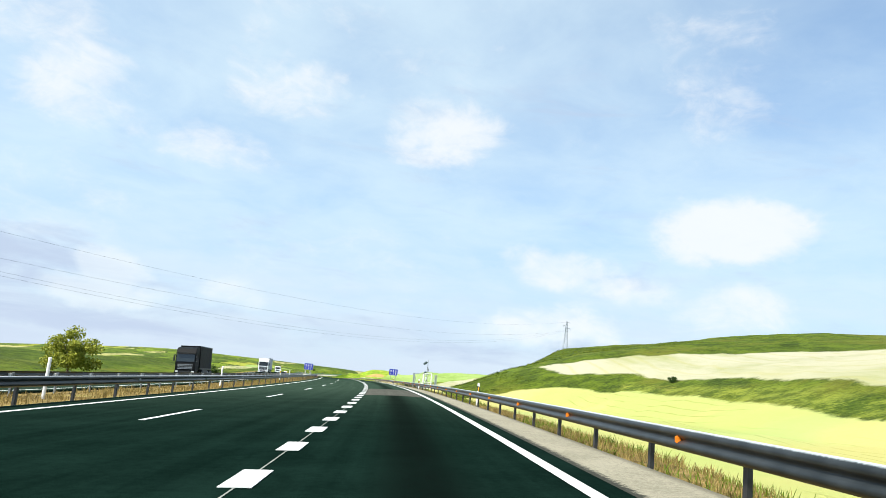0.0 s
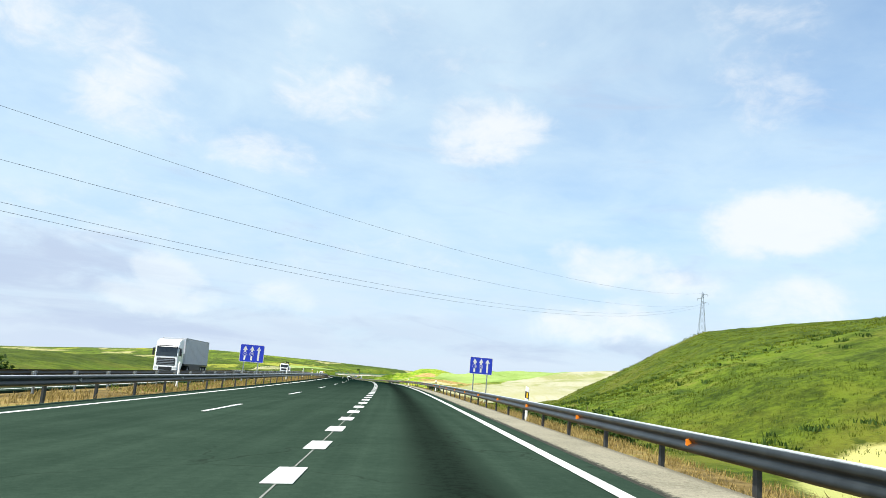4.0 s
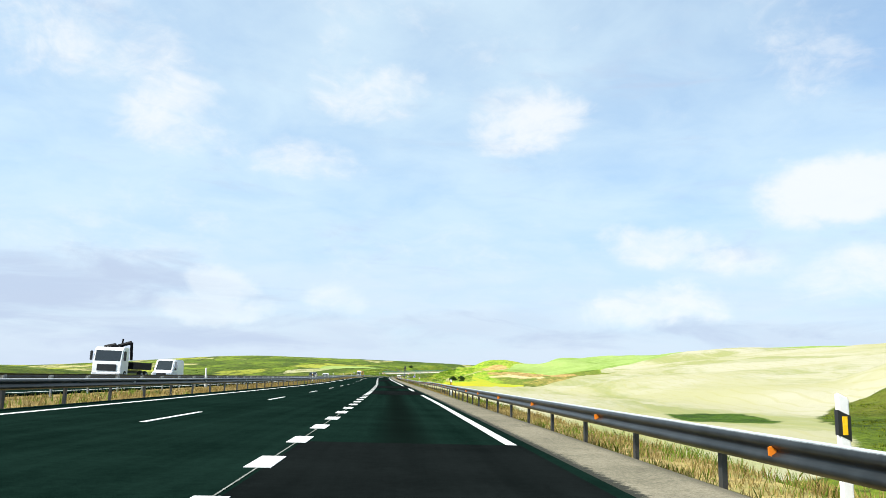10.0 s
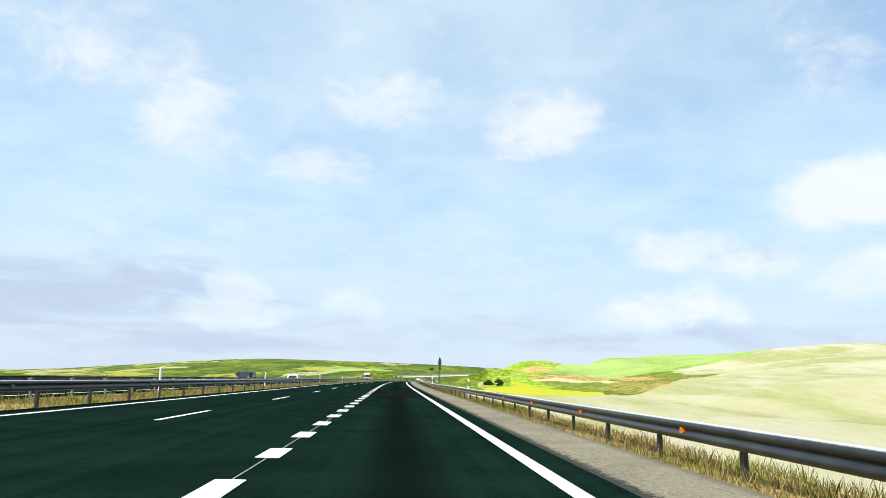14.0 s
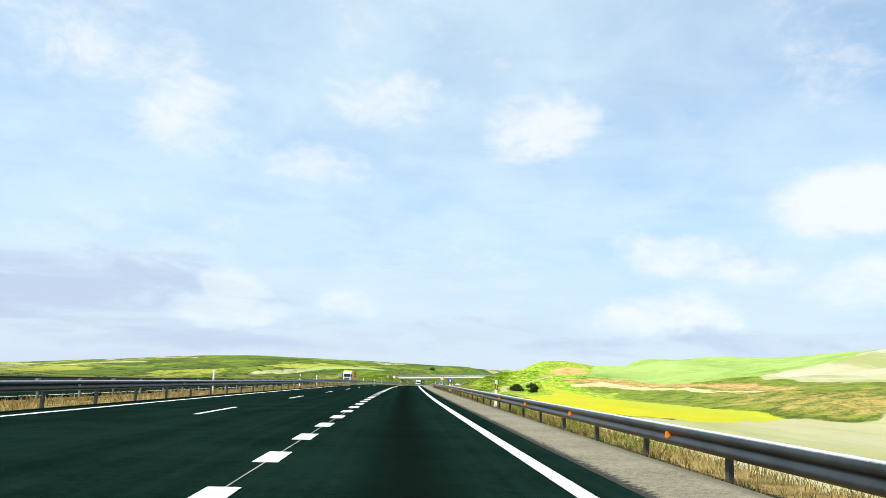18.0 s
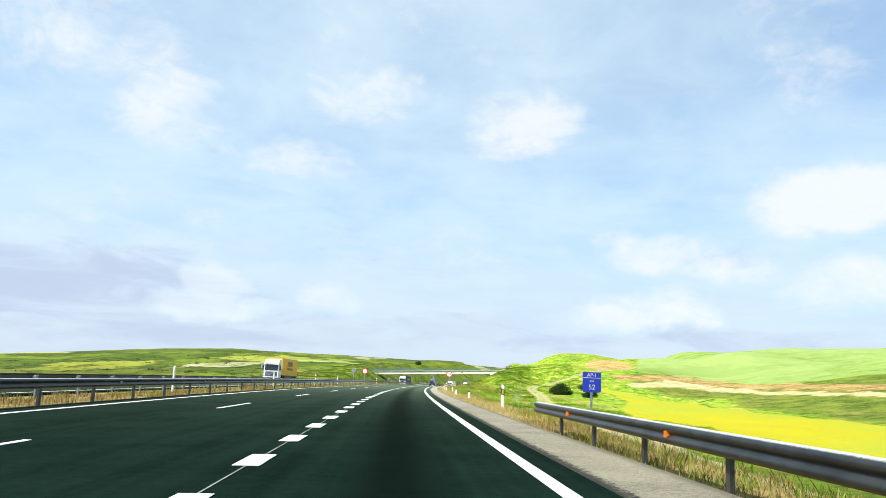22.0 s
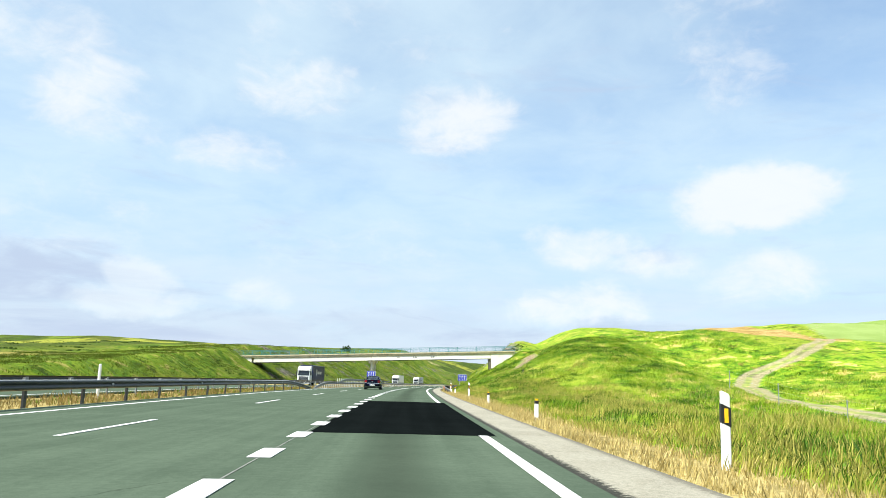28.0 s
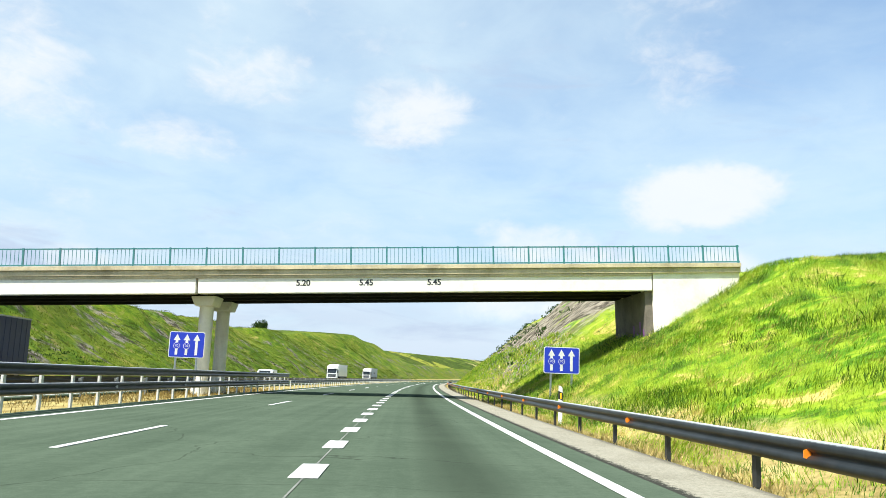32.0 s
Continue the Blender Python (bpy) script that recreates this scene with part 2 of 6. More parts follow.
def asphalt_material(name, base, light, stripes):
    m, N = material(name)
    p = place(N)
    at = N("ShaderNodeAttribute", attribute_name="lane")
    sd = N("ShaderNodeSeparateXYZ", {0: at.outputs["Vector"]})
    st, dd = sd.outputs[0], sd.outputs[1]
    grain = N.noise(p, 55, 3, 0.7)
    blot = N.noise(p, 0.5, 5, 0.6)
    speck = N.noise(p, 7.0, 6, 0.75)
    longv = N("ShaderNodeCombineXYZ", {0: N.math("MULTIPLY", st, 0.02), 1: N.math("MULTIPLY", dd, 1.3), 2: 0.0}).outputs[0]
    streaks = N.noise(longv, 1.6, 5, 0.6)
    v = N.math("ADD", N.math("MULTIPLY", N.math("ADD", grain, speck), 0.27), N.math("ADD", N.math("MULTIPLY", blot, 0.25), N.math("MULTIPLY", streaks, 0.28)))
    c = N.mix(N.step(v, 0.40, 0.68), base, light)
    if stripes:
        # cloud shade put into the colour: dark, with a lighter early and late stretch
        early = N.math("MULTIPLY", N.step(st, 16.0, 70.0), N.step(st, 250.0, 130.0))
        c = N.mix(N.math("MULTIPLY", early, 0.7), c, N.mix(N.step(v, 0.40, 0.68), (0.025, 0.045, 0.032), (0.045, 0.073, 0.052)))
        late = N.step(st, 640.0, 790.0)
        c = N.mix(N.math("MULTIPLY", late, 0.95), c, N.mix(N.step(v, 0.40, 0.68), (0.060, 0.086, 0.061), (0.096, 0.130, 0.093)))
    if stripes:
        # the oil-dark middle of the slow lane
        lane = N.math("MULTIPLY", N.step(N.math("ABSOLUTE", N.math("SUBTRACT", dd, 0.14)), 0.80, 0.05), N.math("ADD", 0.45, N.math("MULTIPLY", streaks, 0.7)))
        c = N.mix(N.math("MULTIPLY", N.math("MULTIPLY", lane, N.math("SUBTRACT", 1.0, N.math("MULTIPLY", late, 0.5))), N.math("ADD", 0.75, N.math("MULTIPLY", N.step(speck, 0.42, 0.62), 0.25)), clamp=True), c, (0.0022, 0.0034, 0.0030))
    crack = N("ShaderNodeTexVoronoi", {"Vector": N("ShaderNodeVectorMath", {0: p, 1: N("ShaderNodeTexNoise", {"Vector": p, "Scale": 0.8, "Detail": 4.0}).outputs[1]}, operation="ADD"), "Scale": 0.17}, feature="DISTANCE_TO_EDGE")
    ck = N.math("MULTIPLY", N.step(crack.outputs[0], 0.004, 0.0), N.step(N.noise(p, 0.06, 2), 0.48, 0.6))
    c = N.mix(N.math("MULTIPLY", ck, 0.4), c, (0.008, 0.008, 0.008))
    finish(N, c, N.math("ADD", 0.85, N.math("MULTIPLY", grain, 0.15)), 0, grain, 0.006, 0.0)
    return m


M["asphalt"] = asphalt_material("asphalt", (0.0019, 0.0066, 0.0050), (0.0058, 0.0165, 0.0126), True)
M["patch"] = asphalt_material("fresh_asphalt", (0.0034, 0.0048, 0.0048), (0.0070, 0.0094, 0.0094), False)
M["patch_old"] = asphalt_material("worn_asphalt", (0.050, 0.053, 0.045), (0.088, 0.088, 0.076), False)


def shoulder_material():
    """Chip seal, painted darker midway for cloud shade, with a ragged asphalt edge and dark crumbs."""
    m, N = material("chip_seal_shoulder")
    p = place(N)
    sd = N("ShaderNodeSeparateXYZ", {0: N("ShaderNodeAttribute", attribute_name="lane").outputs["Vector"]})
    st, dd = sd.outputs[0], sd.outputs[1]
    a, b, g = N.noise(p, 0.7, 5, 0.6), N.noise(p, 14.0, 4, 0.75), N.noise(p, 45, 2, 0.7)
    v = N.math("ADD", N.math("MULTIPLY", a, 0.25), N.math("ADD", N.math("MULTIPLY", b, 0.4), N.math("MULTIPLY", g, 0.35)))
    c = N.mix(N.step(v, 0.38, 0.62), (0.085, 0.080, 0.056), (0.215, 0.195, 0.140))
    c = N.mix(N.math("MULTIPLY", N.step(st, 330.0, 250.0), 0.75), c, N.mix(N.step(v, 0.36, 0.60), (0.17, 0.16, 0.115), (0.31, 0.29, 0.22)))
    c = N.mix(N.step(st, 600.0, 780.0), c, N.mix(N.step(v, 0.36, 0.60), (0.20, 0.19, 0.145), (0.34, 0.325, 0.26)))
    rag = N.math("ADD", dd, N.math("MULTIPLY", N.math("SUBTRACT", b, 0.5), 0.5))
    c = N.mix(N.math("MULTIPLY", N.step(rag, 2.52, 2.40), 0.9), c, (0.012, 0.015, 0.013))
    c = N.mix(N.math("MULTIPLY", N.step(rag, 3.30, 3.46), 0.6), c, (0.06, 0.055, 0.04))
    c = N.mix(N.math("MULTIPLY", N.step(N.noise(p, 5.0, 4, 0.7, 1.0), 0.66, 0.74), 0.5), c, (0.05, 0.05, 0.04))
    finish(N, c, 0.95, 0, N.math("ADD", b, g), 0.02, 0.1)
    return m


M["shoulder"] = shoulder_material()
M["worn_line"] = simple("worn_joint_line", (0.17, 0.18, 0.16), 0.9, 0, 0.4, 2.0)


# ---- helpers for parts ----
def mesh_of(bm, name):
    me = bpy.data.meshes.new(name)
    bm.to_mesh(me)
    bm.free()
    return me


def part(name, bm, mat, parent=None, label="", smooth=False):
    me = bm if isinstance(bm, bpy.types.Mesh) else mesh_of(bm, name)
    if not me.materials:
        for k in (mat if isinstance(mat, (list, tuple)) else [mat]):
            me.materials.append(M[k] if isinstance(k, str) else k)
    if smooth:
        me.polygons.foreach_set("use_smooth", [True] * len(me.polygons))
    ob = new(name, me)
    if parent is not None:
        ob.parent = parent
    if label:
        ob["label"] = label
    return ob


def thing(name, label, category, group="", m=None, kind=""):
    e = new(name)
    e.empty_display_size = 0.2
    if m is not None:
        e.matrix_world = m
    return tagged(e, label, category, group, kind)


def box(bm, x0, x1, y0, y1, z0, z1, bevel=0.0, m=None):
    g = bmesh.ops.create_cube(bm, size=1.0)["verts"]
    for v in g:
        v.co = Vector((x0 + (v.co.x + 0.5) * (x1 - x0), y0 + (v.co.y + 0.5) * (y1 - y0), z0 + (v.co.z + 0.5) * (z1 - z0)))
    if bevel:
        es = list({e for v in g for e in v.link_edges})
        r = bmesh.ops.bevel(bm, geom=es, offset=bevel, segments=2, affect="EDGES")
        g = list({v for f in r["faces"] for v in f.verts} | {v for v in g if v.is_valid})
    if m is not None:
        bmesh.ops.transform(bm, matrix=m, verts=[v for v in g if v.is_valid])
    return bm


def rod(bm, a, b, r, seg=8, r2=None):
    a, b = Vector(a), Vector(b)
    d = b - a
    m = Matrix.Translation((a + b) / 2) @ d.to_track_quat("Z", "Y").to_matrix().to_4x4()
    bmesh.ops.create_cone(bm, cap_ends=True, segments=seg, radius1=r, radius2=r if r2 is None else r2, depth=d.length, matrix=m)
    return bm


def B():
    return bmesh.new()


def frame_at(s, d, up=0.0, turn=0.0, lean=False):
    """The pose at station s: y along the road, x to the right."""
    p = on_road(s, d, up)
    x, y, z, h, c, g = line(s)
    return pose(p.x, p.y, p.z, g if lean else 0, c if lean else 0, h + turn)


def line_fit(s):
    """How far the painted edge line is shifted right to fit the camera's view."""
    return float(np.interp(s, [14, 100, 215, 274, 331, 391, 420, 507, 565, 623, 711, 803, 863, 923, 954], [0, -0.05, 0.04, 0.07, 0.12, -0.08, -0.08, -0.04, -0.15, -0.07, -0.03, -0.03, 0, -0.06, -0.15]))


def ribbon(name, s0, s1, d0, d1, up, mat, parent=None, step=4.0, cols=1, thick=0.0, drift=0.0):
    """A strip of surface along the road with its station and offset as an attribute."""
    ss = np.linspace(s0, s1, max(2, int((s1 - s0) / step) + 1))
    ds = np.linspace(d0, d1, cols + 1)
    vs, at = [], []
    for s in ss:
        for d in ds:
            vs.append(on_road(s, d + drift * line_fit(s), up))
            at.append((s, d, 0))
    n = len(ds)
    fs = [(i * n + j, i * n + j + 1, (i + 1) * n + j + 1, (i + 1) * n + j) for i in range(len(ss) - 1) for j in range(n - 1)]
    if thick:
        o = len(vs)
        for s in ss:
            for d in (d0, d1):
                vs.append(on_road(s, d, up - thick))
                at.append((s, d, 0))
        for i in range(len(ss) - 1):
            a, b = o + 2 * i, o + 2 * i + 2
            fs += [(i * n, (i + 1) * n, b, a), (i * n + n - 1, a + 1, b + 1, (i + 1) * n + n - 1)]
        e = o + 2 * (len(ss) - 1)
        fs += [(*range(n), o + 1, o), ((len(ss) - 1) * n + n - 1, *range((len(ss) - 1) * n + n - 2, (len(ss) - 1) * n - 1, -1), e, e + 1)]
    me = bpy.data.meshes.new(name)
    me.from_pydata(vs, [], fs)
    a = me.attributes.new("lane", "FLOAT_VECTOR", "POINT")
    a.data.foreach_set("vector", np.array(at, np.float32).ravel())
    return part(name, me, mat, parent)


def sward(N, p, v):
    """Long spring grass: green, lime and straw patches, shaded hollows painted dark; v runs from root, darkened as
    shade, to tip.
    """
    big = N.noise(p, 0.11, 4, 0.6, 0.6)
    clump = N.noise(p, 0.42, 4, 0.65, 0.8)
    small = N.noise(p, 1.5, 3, 0.6)
    pick = N.math("ADD", N.math("MULTIPLY", clump, 0.6), N.math("ADD", N.math("MULTIPLY", big, 0.25), N.math("MULTIPLY", small, 0.15)))
    green = N.mix(v, (0.030, 0.085, 0.004), (0.165, 0.36, 0.018))
    lime = N.mix(v, (0.105, 0.185, 0.008), (0.35, 0.48, 0.031))
    straw = N.mix(v, (0.28, 0.22, 0.045), (0.78, 0.64, 0.22))
    c = N.mix(N.step(pick, 0.455, 0.510), green, lime)
    c = N.mix(N.step(pick, 0.545, 0.60), c, straw)
    rust = N.math("MULTIPLY", N.step(N.noise(p, 0.7, 3, 0.6, 0.5), 0.62, 0.70), 0.6)
    c = N.mix(rust, c, N.mix(v, (0.10, 0.05, 0.015), (0.34, 0.19, 0.07)))
    return N.mix(N.math("MULTIPLY", N.step(pick, 0.452, 0.395), 0.85), c, N.mix(v, (0.012, 0.030, 0.002), (0.065, 0.14, 0.006)))


# ---- the land ----
def hat(v, a, b):
    k = np.clip((v - a) / (b - a), 0, 1)
    return k * k * (3 - 2 * k)


def lattice(x, y, seed):
    """Smooth value noise between -1 and 1."""
    def rndv(i, j):
        v = np.sin(i * 127.1 + j * 311.7 + seed * 74.7) * 43758.5453
        return (v - np.floor(v)) * 2 - 1
    i, j = np.floor(x), np.floor(y)
    u, v = x - i, y - j
    u, v = u * u * (3 - 2 * u), v * v * (3 - 2 * v)
    return (rndv(i, j) * (1 - u) + rndv(i + 1, j) * u) * (1 - v) + (rndv(i, j + 1) * (1 - u) + rndv(i + 1, j + 1) * u) * v


RIGHT_EDGE, LEFT_EDGE = 3.5, -30.0


def relief(s, e, stations, offsets, heights):
    """Swells and hollows laid over the land: heights given for a few stations and distances from the road, eased between them."""
    t = np.array(heights, float).reshape(len(stations), len(offsets))

    def spot(v, nodes):
        k = np.clip(np.searchsorted(nodes, v) - 1, 0, len(nodes) - 2)
        u = np.clip((v - np.take(nodes, k)) / (np.take(nodes, k + 1) - np.take(nodes, k)), 0, 1)
        return k, 0.5 * u + 0.5 * u * u * (3 - 2 * u)

    (i, u), (j, v) = spot(s, np.array(stations, float)), spot(e, np.array(offsets, float))
    return (t[i, j] * (1 - u) + t[i + 1, j] * u) * (1 - v) + (t[i, j + 1] * (1 - u) + t[i + 1, j + 1] * u) * v


SWELL_S, SWELL_D = (760, 860, 910, 950, 990, 1040, 1120, 1300, 1600), (6, 18, 34, 60, 110, 200, 400)
SWELL = [
    0, 0, 0, 0, 0, 0, 0,
    0, -1.3, 0.8, 0, -0.1, 0, 0,
    0, 1.1, -2.8, -1, -0.1, 4.7, 1.5,
    0, -0.1, 0.9, -1.4, -2, 5.2, 1.7,
    0, -1.6, -6.2, 3.7, 8.2, -10, 0.1,
    0, 5.1, 1.8, -1, -0.5, -10, 0,
    0, 4.5, 6.9, 7.3, 4.1, -10, 0.1,
    0, 0, 0, 0.1, 0, -4.6, 0.4,
    -0.9, 0, 0, 0, 0, 0, -0.6,
]
ROLL_S, ROLL_D = (-100, 200, 450, 650, 800, 950, 1150, 1390, 1800), (34, 80, 160, 320, 700, 1400)
ROLL = [
    0, 0, 0, 0, 0, 0,
    0, 1.4, 0.4, 0, 0, 0,
    0, 5.4, -3.1, 0, 0, 0,
    0, -0.4, 0, 0, 0, 0,
    0, 0, 0, 0, 0, 0,
    0, 0.1, -6.5, -5.3, -0.1, 0,
    0.7, -1.9, -0.7, -5, -18, 0,
    4, 2.4, -5.6, 3.8, -10.8, -18,
    0, 0, -8.4, 27, 29.9, -13.9,
]
HILL = [0.304, 25.4, 1.26, 181, 2.19, 60, -0.02, 0.75, 34.9, 18.1, 0.95, 180, 310, 1.0, 1.11]


def land(s, d):
    """Height of the ground at station s, d metres right of the line (arrays)."""
    s, d = np.asarray(s, float), np.asarray(d, float)
    zr = np.interp(s, _s, _z)
    tc = np.tan(np.radians(np.interp(s, _s, _c)))
    bend = np.interp(s, _s, _b)
    dz = -0.8 * hat(s, 240, 420)
    # right-hand country
    foot = HILL[8] - HILL[9] * hat(s, 128, 182)
    slope = np.clip(HILL[0] * (d - foot), 0, None)
    top = HILL[1] + 1.5 * lattice(s / 60, d / 60, 3)
    h1 = top * (1 - np.exp(-slope / top * HILL[2])) * HILL[14]
    mid, half = HILL[3] + HILL[4] * np.clip(d, 0, 107), HILL[5] + HILL[6] * np.clip(d, 0, 107)
    h1 = np.minimum(h1, top) * np.clip((mid + half - s) / (2 * half), 0, 1) ** HILL[10] * (1 - 0.07 * hat(d, 115, 165)) * (HILL[7] + (1 - HILL[7]) * hat(s, -100, 150))
    near = -0.6 + 0.02 * np.clip(d, 0, 60)
    valley = np.interp(d, [5, 20, 55, 85, 140, 250, 420, 900, 2500], [-1.0, -3.3, -3.4, 1.6, 7.6, 23.5, 29.5, 33, 28])
    valley = valley + hat(s, 800, 1400) * np.clip(d - 100, 0, 250) * 0.05
    valley = valley + hat(s, 890, 1110) * (1 - 0.5 * hat(s, 1500, 2200)) * (13.5 * hat(d, 76, 122) - 9.5 * hat(d, 140, 240))
    low = near + (valley - near) * hat(s, HILL[11], HILL[12]) - HILL[13] * hat(s, 180, 300) * (1 - hat(s, 420, 600)) * hat(d, 8, 20) * (1 - hat(d, 60, 110))
    rise = hat(s, 845, 955) * (1 - 0.75 * hat(s, 1150, 1600))
    knoll = 1.3 * hat(d, 14, 30) * (1 - hat(d, 36, 50)) * hat(s, 900, 934) * (1 - hat(s, 950, 984))
    h2 = (rise * (7.6 + 2.9 * hat(d, 30, 50) + 0.7 * hat(s, 980, 1002) * (1 - hat(s, 1030, 1080)) + 0.4 * lattice(s / 35, d / 30, 8)) + knoll) * hat(d, -2, 26) * (1 - 0.3 * hat(d, 60, 130)) - 2.0
    h2 = h2 + 4.0 * hat(s, 990, 1035) * (1 - hat(s, 1080, 1220)) * hat(d, 26, 42) * (1 - hat(d, 60, 110))
    nat_r = np.maximum(low + h1, h2 + relief(s, d, SWELL_S, SWELL_D, SWELL) * hat(s, 800, 860)) + dz
    nat_r = np.maximum(nat_r, low + relief(s, d, SWELL_S, SWELL_D, SWELL) * hat(s, 800, 860) + dz)
    berm = hat(s, 772, 806) * (1 - hat(s, 884, 910)) * (1 - hat(d, 11.5, 17.5)) * hat(d, 5.2, 8.0)
    nat_r = nat_r + berm * np.clip(zr - 3.5 * tc + 0.10 - nat_r, 0, None)
    approach = hat(s, 975, 985) * (1 - hat(s, 1002, 1016)) * (1 - hat(d, 60, 140))
    nat_r = nat_r + approach * np.clip(4.7 + 0.048 * (d - 18) - nat_r, 0, None)
    dip = 0.22 * hat(d, 3.5, 4.1) * (1 - hat(s, 662, 690) * (1 - hat(s, 905, 922)))
    edge_r = zr - RIGHT_EDGE * tc - 0.10 - 3.0 * bend
    cut = 0.50 + 0.05 * lattice(s / 14, d / 14, 5) + 0.11 * hat(s, 970, 985) + 0.27 * hat(s, 996, 1016)
    zr_right = np.minimum(np.maximum(nat_r, edge_r - 0.45 * np.clip(d - 5.9, 0, None)), edge_r + cut * np.clip(d - RIGHT_EDGE - 2.0, 0, None)) - dip
    # a level pad for the roadside station
    pad = hat(s, 118, 122) * (1 - hat(s, 129.5, 133)) * hat(d, 5.4, 6.2) * (1 - hat(d, 10.4, 12.3))
    zr_right = zr_right + pad * np.clip(edge_r - 0.12 - zr_right, 0, None)
    # left-hand country
    e = -d
    nat_l = -2.2 + np.interp(e, [30, 60, 200, 500, 1200, 2500], [0, -0.5, 0.6, 1.8, 5.5, 9])
    bank = np.interp(s, [600, 800, 900, 960, 1010, 1070, 1130, 1200, 1300, 1392, 1428], [0, 0.6, 2.6, 5.2, 8.0, 9.6, 10.8, 11.8, 13.6, 15.0, 0])
    nat_l = nat_l + bank * (np.interp(e, [30, 100, 180, 300, 450, 900], [1.0, 1.0, 0.95, 0.8, 0.4, 0.1]) + hat(s, 1050, 1200) * np.interp(e, [60, 100, 180, 300, 450, 700], [0, 0.22, 0.42, 0.50, 0.4, 0.1])) + dz
    nat_l = nat_l + 3 * hat(s, 900, 1800) * hat(e, 150, 600) + relief(s, e, ROLL_S, ROLL_D, ROLL)
    edge_l = zr - LEFT_EDGE * tc - 0.10
    cut = 0.62 + 0.12 * lattice(s / 12, d / 12, 6)
    zl = np.minimum(np.maximum(nat_l, edge_l - 0.45 * np.clip(e + LEFT_EDGE, 0, None)), edge_l + cut * np.clip(e + LEFT_EDGE - 1.0, 0, None))
    flat = zr - d * tc - 0.10 - bend * np.clip(d - 0.5, 0, 3)
    z = np.where(d > RIGHT_EDGE, zr_right, np.where(d < LEFT_EDGE, zl, flat))
    rough = np.clip(np.maximum(d - 7, LEFT_EDGE - 2 - d), 0, 12) / 12
    z = z + rough * (0.30 * lattice(s / 5.1, d / 4.7, 1) + 0.14 * lattice(s / 2.3, d / 2.1, 2) + 0.9 * np.clip(np.abs(d) / 60 - 0.3, 0, 1) * lattice(s / 31, d / 27, 4))
    return z


def ground_z(s, d):
    return float(land(np.array([s]), np.array([d]))[0])


def on_land(s, d, up=0.0):
    p = on_road(s, d)
    return Vector((p.x, p.y, ground_z(s, d) + up))


def land_at(s, d, turn=0.0, up=0.0):
    p = on_land(s, d, up)
    return pose(p.x, p.y, p.z, 0, 0, line(s)[3] + turn)


def inside(s, d, poly):
    """Signed distance to a polygon in station and offset, positive inside (arrays)."""
    best = np.full(s.shape, 1e9)
    odd = np.zeros(s.shape, bool)
    for (x0, y0), (x1, y1) in zip(poly, poly[1:] + poly[:1]):
        ex, ey = x1 - x0, y1 - y0
        t = np.clip(((s - x0) * ex + (d - y0) * ey) / (ex * ex + ey * ey), 0, 1)
        best = np.minimum(best, np.hypot(s - x0 - t * ex, d - y0 - t * ey))
        cross = ((y0 > d) != (y1 > d)) & (s < ex * (d - y0) / (ey if ey else 1e-9) + x0)
        odd ^= cross
    return np.where(odd, best, -best)


PALE = [
    [(-300, 47), (76, 50), (109, 53), (145, 50.5), (163, 40), (179, 39), (172, 45), (164, 57), (148, 74), (131, 86), (-300, 80)],
    [(330, 12), (335, 25), (360, 40), (400, 60), (422, 76), (428, 88), (420, 100), (416, 115), (440, 150), (500, 220), (560, 420), (760, 480), (1000, 300), (933, 202), (900, 190), (903, 160), (888, 143), (800, 131), (742, 131), (724, 123), (690, 102), (660, 84), (640, 68), (659, 64), (655, 52), (645, 40), (655, 22), (655, 12)],
    [(1000, -100), (1110, -96), (1060, -150), (960, -130)],
    [(300, -420), (800, -330), (1000, -420), (600, -600)],
]
WHEAT = [
    [(-300, 8), (135, 8.5), (158, 18), (162, 24), (158, 31), (150, 38), (131, 44), (96, 43), (66, 40.5), (-300, 38)],
]
YELLOW = [
    [(640, 45), (652, 57), (659, 64), (672, 66), (702, 61), (760, 58), (809, 59), (835, 65), (872, 54), (890, 47), (905, 43), (894, 46), (869, 46), (859, 50), (809, 44), (776, 34), (739, 27), (708, 19), (670, 23)],
]
LIME = [
    [(888, 143), (895, 125), (905, 114), (940, 103), (955, 95), (940, 80), (936, 68), (968, 74), (1000, 80), (1300, 110), (1700, 300), (1700, 900), (1100, 600), (1000, 300), (933, 202), (900, 190), (903, 160)],
    [(1050, -75), (1150, -80), (1120, -140), (1040, -120)],
]
BROWN = [
    [(640, 68), (660, 85), (690, 103), (724, 124), (742, 132), (800, 131), (888, 143), (895, 125), (905, 114), (938, 102), (950, 92), (935, 78), (920, 62), (892, 62), (835, 74), (809, 66), (760, 64), (702, 64), (672, 68)],
    [(60, 40), (101, 44), (140, 43), (139, 46), (101, 48), (60, 44)],
    [(880, -50), (940, -48), (960, -62), (900, -66)],
]
STRAW = [
    [(884, 60), (894, 59), (907, 76), (900, 87), (873, 91), (847, 89), (800, 93), (740, 96), (740, 91), (800, 87), (837, 82), (865, 84), (886, 81), (890, 71)],
]
FALLOW = [
    [(903, 58), (915, 57), (922, 72), (956, 103), (935, 112), (904, 116), (880, 110), (800, 113), (750, 112), (740, 100), (800, 97), (856, 93), (890, 91), (908, 80), (904, 66)],
]
HOLLOW = [
    [(380, 43), (387, 38.5), (397, 37), (410, 46), (419, 52), (410, 54.5), (393, 51.5)],
]
